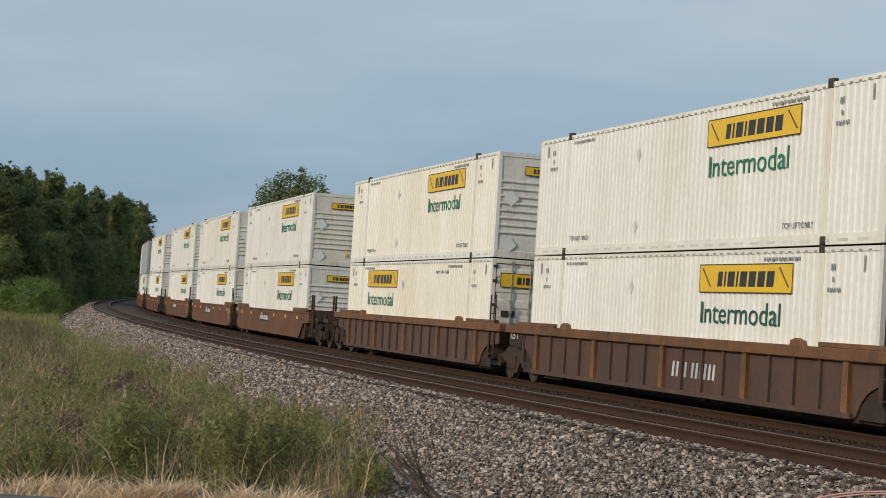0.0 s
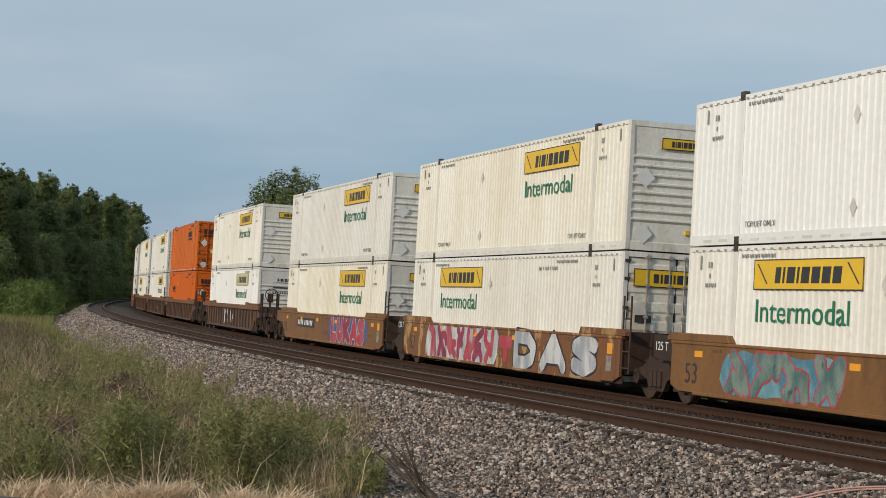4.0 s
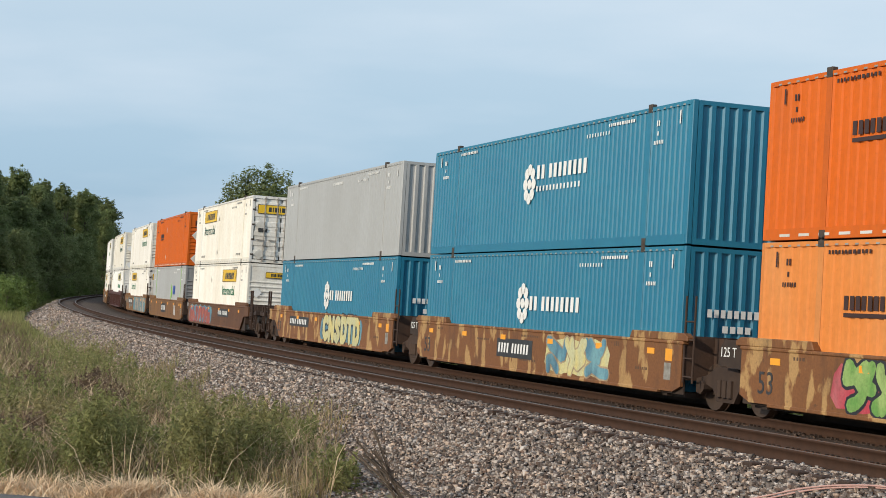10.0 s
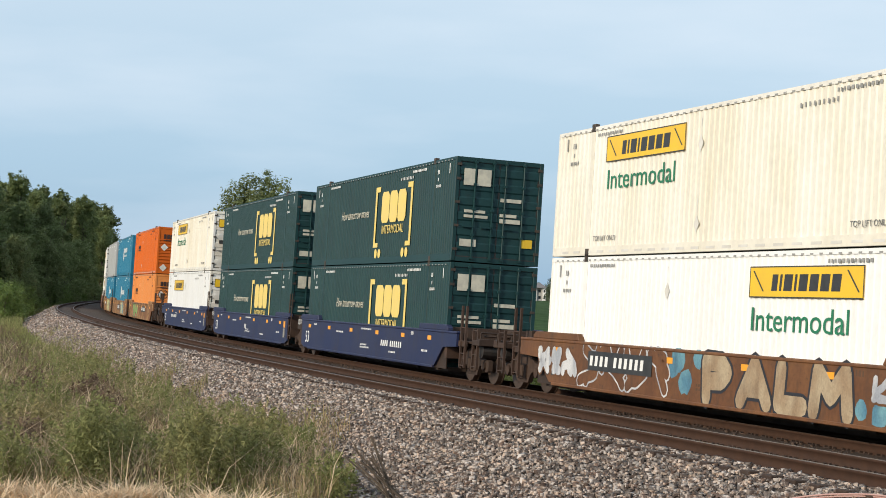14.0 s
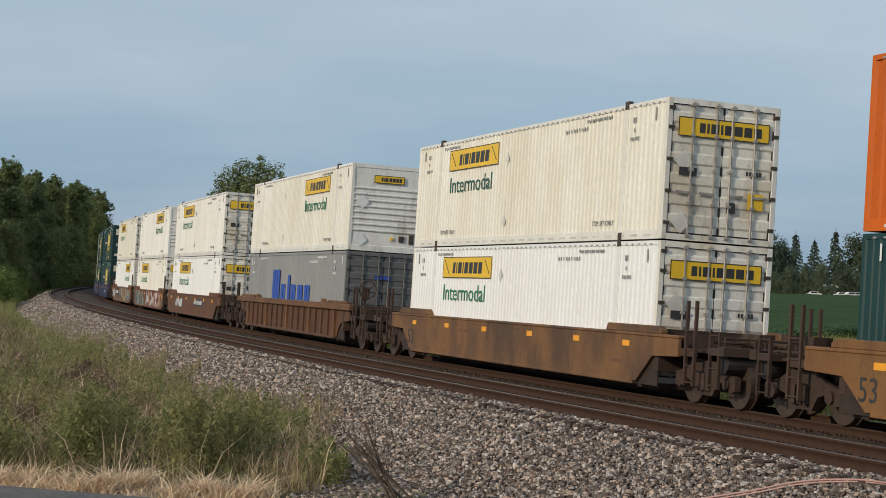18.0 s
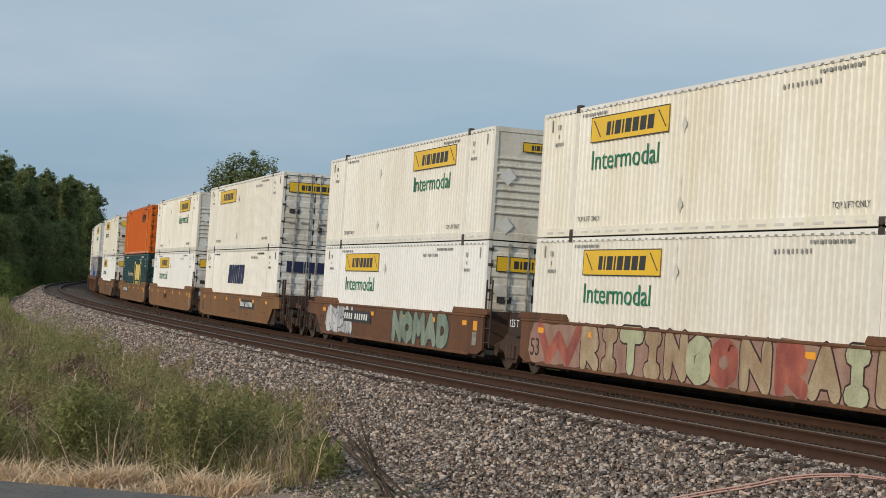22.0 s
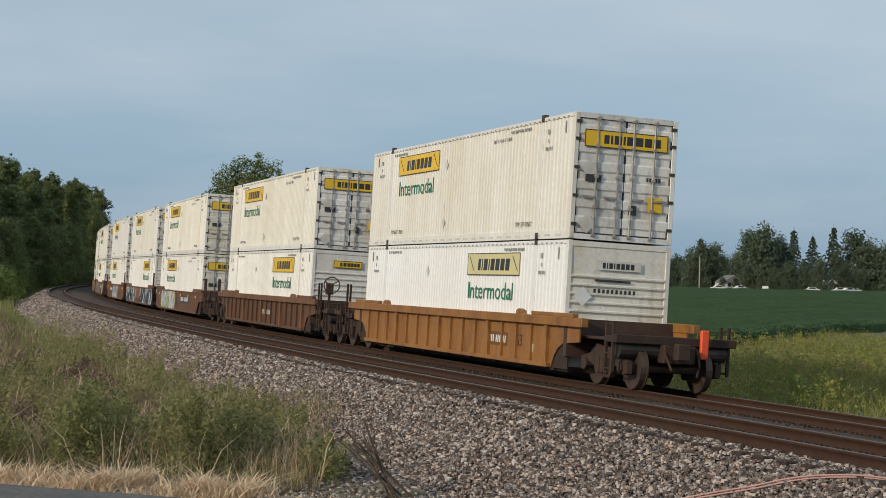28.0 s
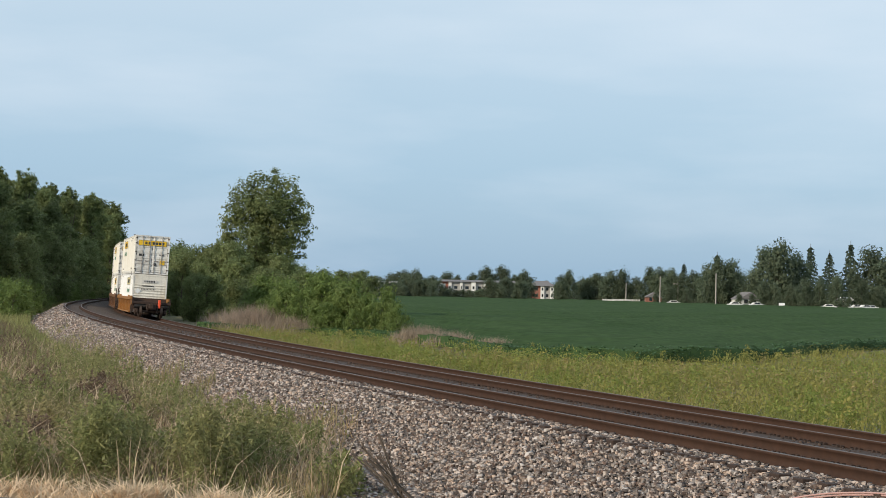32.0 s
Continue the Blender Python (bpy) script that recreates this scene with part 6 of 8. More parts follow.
# ---------------------------------------------------------------- plants
def blades(name, pts, heights, width, mat, label, category, bend=0.45, seed=1, kind="stuff"):
    """Grass blades: narrow bent strips that taper to a point."""
    rg = np.random.default_rng(seed)
    n = len(pts)
    a = rg.random(n) * 6.283
    b = a + 1.571 + rg.normal(size=n) * 0.4
    h = heights * (0.55 + 0.6 * rg.random(n))
    k = bend * (0.2 + rg.random(n)) * h
    w = width * (0.6 + 0.8 * rg.random(n))
    side = np.stack([np.cos(b), np.sin(b), 0 * b], axis=1) * w[:, None] / 2
    lean = np.stack([np.cos(a), np.sin(a), 0 * a], axis=1)
    p = np.asarray(pts, float)
    mid = p + lean * (k * 0.30)[:, None] + np.array([0, 0, 1.0]) * (h * 0.58)[:, None]
    tip = p + lean * k[:, None] + np.array([0, 0, 1.0]) * h[:, None]
    v = np.stack([p - side, p + side, mid - side * 0.8, mid + side * 0.8, tip], axis=1).reshape(-1, 3)
    tri = np.array([(0, 1, 3), (0, 3, 2), (2, 3, 4)])
    f = (np.arange(n)[:, None, None] * 5 + tri[None]).reshape(-1, 3)
    return tagged(new(name, mesh_np(name, v, f, mat)), label, category, kind=kind)


def leaf_quads(c, size, rg, up=0.3, long=1.6, out=None):
    """Pointed leaves at the points c, of random turn or facing mostly out."""
    n = len(c)
    nrm = rg.normal(size=(n, 3)) + np.array([0, 0, up])
    if out is not None:
        nrm = nrm * 0.55 + out
    nrm /= np.linalg.norm(nrm, axis=1)[:, None] + 1e-9
    t = np.cross(nrm, rg.normal(size=(n, 3)))
    t /= np.linalg.norm(t, axis=1)[:, None] + 1e-9
    b = np.cross(nrm, t)
    s = (size * (0.6 + 0.8 * rg.random(n)))[:, None]
    if out is not None:
        v = np.stack([c - t * s * long * 0.45 + b * s * 0.55, c + t * s * long * 0.6 + nrm * s * 0.1, c - t * s * long * 0.3 - b * s * 0.55], axis=1)
        return v.reshape(-1, 3), np.arange(n * 3).reshape(-1, 3)
    v = np.stack([c - t * s * long / 2, c + b * s / 2 + nrm * s * 0.12, c + t * s * long / 2, c - b * s / 2 + nrm * s * 0.12], axis=1)
    return v.reshape(-1, 3), np.arange(n * 4).reshape(-1, 4)


GRASS_GREEN = leaf_material("green_grass", (0.225, 0.235, 0.088), (0.310, 0.270, 0.120), 0.35, 0.35)
GRASS_OLIVE = leaf_material("olive_dry_grass", (0.375, 0.270, 0.155), (0.265, 0.210, 0.105), 0.35, 0.3)
GRASS_TAN = leaf_material("tan_dry_stalk", (0.586, 0.451, 0.305), (0.415, 0.305, 0.195), 0.35, 0.2)
STRAW = leaf_material("pale_straw", (0.72, 0.53, 0.34), (0.78, 0.63, 0.45), 0.3, 0.25)
WEED_GREEN = leaf_material("leafy_weed_green", (0.215, 0.235, 0.086), (0.315, 0.285, 0.130), 0.4, 0.45)
WEED_OLIVE = leaf_material("olive_weed_leaf", (0.295, 0.262, 0.120), (0.390, 0.315, 0.170), 0.35, 0.4)
MEADOW = leaf_material("yellow_green_meadow", (0.285, 0.260, 0.072), (0.215, 0.235, 0.060), 0.14, 0.35)
MEADOW_DRY = leaf_material("faded_meadow_grass", (0.32, 0.26, 0.115), (0.26, 0.22, 0.085), 0.16, 0.3)
MEADOW_BRIGHT = leaf_material("fresh_weed_green", (0.215, 0.262, 0.060), (0.270, 0.285, 0.078), 0.22, 0.4)
PINKISH = leaf_material("pinkish_seed_grass", (0.36, 0.275, 0.215), (0.30, 0.245, 0.165), 0.25, 0.3)
CROP = leaf_material("soybean_leaf", (0.056, 0.112, 0.048), (0.068, 0.124, 0.055), 0.15, 0.2)
LEAF_DARK = leaf_material("dark_woodland_leaf", (0.150, 0.192, 0.074), (0.195, 0.222, 0.092), 0.22, 0.5, 0.20)
LEAF_MID = leaf_material("cottonwood_leaf", (0.165, 0.205, 0.080), (0.212, 0.232, 0.098), 0.28, 0.48, 0.16)
LEAF_BRIGHT = leaf_material("bright_shrub_leaf", (0.16, 0.222, 0.062), (0.195, 0.24, 0.078), 0.25, 0.45)
# far trees: distance haze is put into the leaf colour, bluer and more even
LEAF_HAZE = leaf_material("hazed_hedgerow_leaf", (0.112, 0.146, 0.090), (0.135, 0.160, 0.096), 0.08, 0.45, 0.22)
NEEDLE = leaf_material("spruce_needle", (0.082, 0.112, 0.08), (0.095, 0.122, 0.084), 0.2, 0.35)


def ground_points(n, s0, s1, d0, d1, seed, fall=1.0, keep=None):
    rg = np.random.default_rng(seed)
    s = s0 + (s1 - s0) * rg.random(n) ** fall
    d = d0 + (d1 - d0) * rg.random(n)
    x, y = spot(s, d)
    z = np.maximum(ground_height(x, y), np.where((d > -4.4) & (d < 8.9), bed_height(d), -9)) - 0.03
    p = np.stack([x, y, z], axis=1)
    if keep is not None:
        p = p[keep(x, y, s, d)]
    return p


def patchy(x, y, a, b, level):
    """Uneven patches, from broad waves."""
    q = np.sin(x * a + 1.1) * np.sin(y * b * 0.6 + 0.4) + 0.6 * np.sin(x * a * 2.3 + y * b * 1.1) + 0.4 * np.sin(y * b * 2.9 - x)
    return q > level


BROWN_WEED = leaf_material("brown_dead_weed", (0.140, 0.092, 0.062), (0.205, 0.146, 0.100), 0.35, 0.2)


def verge():
    inside = lambda x, y, s, d: (d > 7.5 + 0.6 * np.sin(s * 0.9) + 0.5 * np.sin(s * 0.37 + 1) + 1.9 * np.clip((-s - 12) / 5, 0, 1)) & ((x + 7.2) * 0.36 + (y - 28.6) * 0.93 > -0.2)
    p = ground_points(34000, -24, 70, 6.9, 17.0, 11, 1.4, lambda x, y, s, d: inside(x, y, s, d) & patchy(x, y, 0.9, 0.7, -0.1))
    blades("verge_grass_green", p, 0.30 + 0.34 * np.random.default_rng(2).random(len(p)), 0.017, GRASS_GREEN, "rank green grass on the verge by the ballast", "grass", 1.1, 12)
    p = ground_points(32000, -24, 32, 7.2, 17.5, 13, 1.4, lambda x, y, s, d: inside(x, y, s, d) & patchy(x, y, 0.7, 0.8, -0.5))
    blades("verge_grass_dry", p, 0.35 + 0.40 * np.random.default_rng(3).random(len(p)), 0.014, GRASS_OLIVE, "half-dry olive grass on the verge", "grass", 1.0, 14)
    # bleached stalks, some broken over
    p = ground_points(15000, -24, 30, 7.8, 17.0, 15, 1.5, lambda x, y, s, d: inside(x, y, s, d) & patchy(x, y, 1.3, 0.9, -0.2))
    blades("dry_stalks", p, 0.45 + 0.62 * np.random.default_rng(4).random(len(p)), 0.012, GRASS_TAN, "tall bleached dry stalks among the grass", "dry weeds", 0.8, 16)
    p = ground_points(7000, -24, 45, 8.2, 17.0, 23, 1.4, lambda x, y, s, d: inside(x, y, s, d) & patchy(x, y, 1.6, 1.1, 0.2))
    blades("broken_stalks", p, np.full(len(p), 0.95), 0.018, GRASS_TAN, "broken pale stalks leaning through the weeds", "dry weeds", 2.0, 24)
    p = ground_points(14000, -16, 75, 9.3, 15.0, 21, 1.0, lambda x, y, s, d: inside(x, y, s, d) & ((s > 22) | patchy(x, y, 0.8, 0.9, 0.35)))
    blades("dead_weeds", p, np.full(len(p), 0.62), 0.030, BROWN_WEED, "brown dead weeds in a patch on the verge", "dry weeds", 0.9, 22)
    p = ground_points(12000, 16, 84, 10.2, 18.0, 27, 1.0)
    blades("dead_brown_weeds", p, np.full(len(p), 0.75), 0.05, BROWN_WEED, "dense brown dead weeds beyond the green verge", "dry weeds", 0.9, 28)
    # loose leaves at all heights, which fill the tangle
    rg = np.random.default_rng(25)
    p = ground_points(36000, -24, 55, 7.0, 17.0, 26, 1.4, lambda x, y, s, d: inside(x, y, s, d) & patchy(x, y, 0.6, 0.5, -0.2))
    p[:, 2] += 0.05 + 0.55 * rg.random(len(p))
    v, f = leaf_quads(p, np.full(len(p), 0.035), rg, 0.5, 2.6)
    tagged(new("verge_leaves", mesh_np("verge_leaves", v, f, WEED_GREEN)), "small green leaves in the tangle of the verge", "weeds", kind="stuff")
    p = ground_points(26000, 18, 230, 8.6, 18, 17, 1.4)
    blades("verge_grass_far", p, np.full(len(p), 0.7), 0.06, WEED_GREEN, "green grass along the distant verge", "grass", 0.5, 18)
    # bleached straw along the edge of the road, in uneven tufts of looped blades
    rg = np.random.default_rng(19)
    u = rg.random(5000) * 10.8 - 6
    u = np.where(np.sin(u * 1.3 + 0.6) + 0.6 * np.sin(u * 3.1) > -0.2, u, rg.choice([1.0, 2.0, 3.4, 4.6, -2.5], 5000) + rg.normal(size=5000) * 0.5)
    tuft = np.concatenate([rg.random(20) * 10.8 - 6, [1.9, 2.2, 2.5, 3.6, 4.2, 4.5]])
    u = np.concatenate([u, rg.choice(tuft, 3600) + rg.normal(size=3600) * 0.13])
    n = len(u)
    w = np.abs(rg.normal(size=n)) * 0.45 * (0.45 + 0.7 * np.abs(np.sin(u * 1.9) + 0.5 * np.sin(u * 4.3))) - 0.85 * rg.random(n) ** 1.6
    x, y = -7.0 + u * 0.93 + w * 0.36, 27.4 - u * 0.36 + w * 0.93
    p = np.stack([x, y, ground_height(x, y) + 0.0], axis=1)
    tall = np.where(np.arange(n) < 5000, 0.05 + 0.07 * np.abs(np.sin(u * 2.3 + 0.7)), 0.34 * (0.5 + 0.6 * rg.random(n)))
    blades("roadside_straw", p, tall, 0.022, STRAW, "bleached straw grass along the road edge", "dry grass", 2.4, 20)


def weed_clump(x, y, rx, ry, n, h, seed, mat=None, label="leafy green weeds growing in a dense clump"):
    """Upright leafy weeds that stand close together."""
    rg = np.random.default_rng(seed)
    px, py = x + rx * rg.normal(size=n) * 0.5, y + ry * rg.normal(size=n) * 0.5
    gz = np.maximum(ground_height(px, py), -0.95)
    ph = h * (0.6 + 0.5 * rg.random(n)) * np.exp(-0.35 * (((px - x) / rx) ** 2 + ((py - y) / ry) ** 2))
    m = 42
    t = rg.random((n, m)) ** 0.8
    lx = rg.normal(size=(n, 1)) * 0.10 * t + rg.normal(size=(n, m)) * 0.085 * (1.15 - t)
    ly = rg.normal(size=(n, 1)) * 0.10 * t + rg.normal(size=(n, m)) * 0.085 * (1.15 - t)
    c = np.stack([px[:, None] + lx, py[:, None] + ly, gz[:, None] + t * ph[:, None]], axis=-1).reshape(-1, 3)
    v, f = leaf_quads(c, np.full(len(c), 0.028), rg, 0.4, 3.8)
    return tagged(new("weed_clump", mesh_np("weed_clump", v, f, mat or WEED_GREEN)), label, "weeds", kind="stuff")


def weeds():
    for i, (x, y, rx, ry, n, h) in enumerate(((-3.95, 28.5, 0.55, 0.9, 130, 1.50), (-3.35, 29.9, 0.60, 1.2, 110, 1.30), (-4.5, 31.2, 0.6, 1.4, 80, 1.25),
                                              (-5.75, 29.2, 0.50, 0.9, 110, 1.55), (-6.3, 31.5, 0.7, 1.8, 90, 1.35), (-3.6, 35.6, 0.65, 1.6, 80, 0.95), (-2.7, 33.4, 0.5, 1.4, 50, 0.75),
                                              (-1.75, 28.2, 0.40, 0.6, 34, 0.72), (-7.6, 29.6, 0.5, 1.0, 50, 1.1), (-9.2, 33.0, 0.9, 2.0, 60, 1.05), (-8.0, 48.5, 0.9, 2.4, 60, 0.85),
                                              (-6.6, 42.0, 0.9, 3.0, 70, 1.0), (-10.4, 52.0, 2.0, 4.0, 130, 1.25), (-13.0, 61.0, 1.8, 5.0, 110, 1.2), (-9.6, 41.0, 1.1, 2.6, 80, 1.15), (-4.9, 41.0, 0.5, 2.0, 40, 0.8))):
        weed_clump(x, y, rx, ry, n, h, 100 + i)
    # columns of leafy weeds close together along the front of the verge, with dead ones between
    rg = np.random.default_rng(150)
    for i in range(26):
        s, d = rg.uniform(-14, 10), rg.uniform(9.6, 14.6)
        x, y = spot(s, d)
        x, y = float(x), float(y)
        if (x + 7.2) * 0.36 + (y - 28.6) * 0.93 < 0.3 or (s < -11 and d < 9.8):
            continue
        if i % 3 == 2:
            weed_clump(x, y, 0.5, 1.0, 44, rg.uniform(0.75, 1.05), 160 + i, BROWN_WEED, "brown withered weeds among the green ones")
        else:
            weed_clump(x, y, 0.42, 1.0, 40, rg.uniform(0.65, 1.10), 160 + i, WEED_OLIVE if i % 2 else WEED_GREEN, "upright leafy green weeds in a dense clump")
    # a bare woody weed with a few leaning twigs
    bm = bmesh.new()
    rg = random.Random(8)
    base = Vector((-0.40, 25.75, -1.0))
    for i in range(9):
        q = base + Vector((rg.uniform(-1.0, -0.35), rg.uniform(-0.2, 0.4), rg.uniform(0.75, 1.30)))
        rod(bm, base + Vector((rg.uniform(-0.25, 0.25), 0, 0)), q, 0.020 if i < 4 else 0.011, 5)
        for _ in range(4):
            k = rg.uniform(0.4, 0.95)
            m = base.lerp(q, k)
            rod(bm, m, m + Vector((rg.uniform(-0.25, 0.2), rg.uniform(-0.1, 0.1), rg.uniform(0.1, 0.3))), 0.006, 4)
    tagged(part("dead_weed", bm, material("dead_twig", (0.10, 0.075, 0.055), 0.9), None), "bare dark woody weed with thin leaning twigs", "dead weed")


def field_edge(x):
    """The near edge of the crop."""
    return np.interp(x, [-60, -6, -1, 1, 5, 9, 15, 22, 32, 60, 120, 420], [150, 117, 106, 91, 85, 82.5, 88, 104, 124, 158, 245, 560]) + 0.8 * np.sin(np.asarray(x) * 0.8) * np.sin(np.asarray(x) * 0.31)


def meadow():
    strip_ok = lambda x, y, s, d: ~((d < -9) & (x < 1)) & (y < field_edge(x) - 1.5)
    p = ground_points(42000, -30, 110, -19, -3.0, 31, 1.1, strip_ok)
    blades("meadow_grass", p, np.full(len(p), 0.55), 0.026, MEADOW, "tall yellow-green grass between track and field", "grass", 1.3, 32)
    p = ground_points(26000, -30, 100, -19, -3.0, 36, 1.1, lambda x, y, s, d: strip_ok(x, y, s, d) & patchy(x, y, 0.35, 0.3, 0.0))
    blades("meadow_grass_dry", p, np.full(len(p), 0.62), 0.022, MEADOW_DRY, "fading straw-green grass in the trackside meadow", "grass", 1.2, 37)
    p = ground_points(26000, -30, 90, -40, -12.0, 33, 1.0, lambda x, y, s, d: (x > 6) & (y < field_edge(x) - 1.5))
    blades("meadow_grass_wide", p, np.full(len(p), 0.55), 0.032, MEADOW, "tall yellow-green grass in the meadow strip", "grass", 1.3, 34)
    # soft seed heads and small leaves over the grass
    rg = np.random.default_rng(35)
    for i, (mat, lv) in enumerate(((MEADOW, -9), (MEADOW_DRY, 0.15), (MEADOW_BRIGHT, 0.35))):
        p = ground_points(44000 if i == 0 else 18000, -30, 110, -40, -3.0, 70 + i, 1.0, lambda x, y, s, d: (y < field_edge(x) - 0.8) & ((d > -12) | (x > 4)) & patchy(x, y, 0.23, 0.27, lv))
        p[:, 2] += 0.08 + 0.58 * rg.random(len(p)) ** 0.7 + 0.12 * np.sin(p[:, 0] * 0.9) * np.sin(p[:, 1] * 0.7)
        v, f = leaf_quads(p, np.full(len(p), 0.045), rg, 0.9, 1.9)
        tagged(new("meadow_leaves", mesh_np("meadow_leaves", v, f, mat)), "seed heads and small leaves over the meadow grass", "grass", kind="stuff")
    # plumes of goldenrod that stand in drifts
    for i, (mat, n, tall) in enumerate(((MEADOW, 620, 0.95), (MEADOW_BRIGHT, 420, 0.90), (MEADOW_DRY, 260, 0.85))):
        g = np.random.default_rng(230 + i)
        p = ground_points(n * 3, -30, 70, -30, -3.6, 240 + i, 1.0, lambda x, y, s, d: (y < field_edge(x) - 1.0) & ((d > -12) | (x > 4)) & patchy(x, y, 0.33, 0.29, (-0.6, 0.1, 0.3)[i]))[:n]
        m = 40
        t = g.random((len(p), m)) ** 0.7
        h = tall * (0.6 + 0.6 * g.random((len(p), 1)))
        wide = 0.17 * (0.25 + np.sin(np.pi * np.clip(t, 0, 1)) ** 0.8)
        c = np.stack([p[:, :1] + g.normal(size=t.shape) * wide, p[:, 1:2] + g.normal(size=t.shape) * wide, p[:, 2:] + t * h], axis=-1).reshape(-1, 3)
        v, f = leaf_quads(c, np.full(len(c), 0.05), g, 0.7, 2.4)
        tagged(new("goldenrod", mesh_np("goldenrod", v, f, mat)), "standing yellow-green weed plumes in the trackside meadow", "weeds", kind="stuff")
    for i in range(14):
        s, d = rg.uniform(-18, 60), rg.uniform(-9, -4.2)
        x, y = spot(s, d)
        weed_clump(float(x), float(y), 1.4, 2.2, 50, rg.uniform(0.7, 1.15), 200 + i, MEADOW_BRIGHT, "fresh green weeds in the trackside meadow")
    # mounds of pinkish seed grass by the bushes
    for i, (x, y, r, n, h) in enumerate(((-14.0, 126, 2.3, 7000, 2.3), (-11.2, 121.5, 1.7, 3600, 1.7), (-17.0, 134, 1.8, 3000, 1.9), (-1.7, 108, 1.5, 3000, 1.5), (0.3, 102, 1.2, 2000, 1.1), (2.4, 96, 1.1, 1500, 0.9))):
        g = np.random.default_rng(40 + i)
        q = g.normal(size=(n, 2)) * r * 0.62
        px, py = x + q[:, 0], y + q[:, 1] * 1.3
        tall = h * np.exp(-0.30 * (q ** 2).sum(axis=1) / r ** 2) * (0.55 + 0.45 * g.random(n))
        p = np.stack([px, py, ground_height(px, py)], axis=1)
        blades("seed_grass", p, tall, 0.035, PINKISH, "mound of pinkish brown seeding grass by the shrubs", "grass", 0.6, 50 + i)


def crop_field():
    """Soybeans: a bumpy canopy with leaves standing out of it near the line."""
    xs, ys = np.arange(-18, 420, 3.0), np.concatenate([np.arange(90, 240, 1.0), np.arange(240, 620, 5.0)])
    near = field_edge
    gx, gy = np.meshgrid(xs, ys)
    edge = near(gx)
    gy2 = edge + (gy - 90) * (640 - edge) / 530
    rg = np.random.default_rng(60)
    z = ground_height(gx, gy2) + 0.62 + 0.07 * rg.normal(size=gx.shape) + 0.05 * np.sin(gx * 1.7)
    z[0] -= 0.62
    gy2[1] = gy2[0] + 0.25
    v = np.stack([gx, gy2, z], axis=-1).reshape(-1, 3)
    n, m = len(xs), len(ys)
    i = np.arange((m - 1) * (n - 1))
    r, c = i // (n - 1), i % (n - 1)
    a = r * n + c
    canopy = material("soybean_canopy", (0.040, 0.072, 0.026), 0.95, 0, (0.052, 0.086, 0.032), 0.10, 0.9, fine=0.2, bump=1.0, bump_scale=2.2, gloss=0.04)
    tagged(new("crop_field", mesh_np("crop_field", v, np.stack([a, a + 1, a + n + 1, a + n], axis=1), canopy, True)),
           "dark green soybean field beyond the line", "crop field", kind="stuff")
    k = 16000
    x = rg.random(k) * 120 - 18
    y = near(x) + 0.1 + 5 * rg.random(k) ** 2.0
    c = np.stack([x, y, ground_height(x, y) + 0.62 + 0.07 * rg.normal(size=k)], axis=1)
    front = rg.random(k) < 0.55
    c[front, 1] = near(x[front]) + rg.random(front.sum()) * 0.5
    c[front, 2] = ground_height(x[front], c[front, 1]) + 0.05 + 0.7 * rg.random(front.sum())
    v, f = leaf_quads(c, np.full(k, 0.105), rg, 2.6, 1.2)
    tagged(new("crop_leaves", mesh_np("crop_leaves", v, f, CROP)), "soybean leaves standing out of the canopy", "crop", kind="stuff")


def limb(bm, p, q, r0, r1, seg=7):
    p, q = Vector(p), Vector(q)
    w = (q - p).normalized()
    u = w.orthogonal().normalized()
    v = w.cross(u)
    rings = [[bm.verts.new(c + r * (math.cos(6.2832 * i / seg) * u + math.sin(6.2832 * i / seg) * v)) for i in range(seg)] for c, r in ((p, r0), (q, r1))]
    for i in range(seg):
        j = (i + 1) % seg
        bm.faces.new((rings[0][i], rings[0][j], rings[1][j], rings[1][i]))
    bm.faces.new(rings[1])


TREES = {}


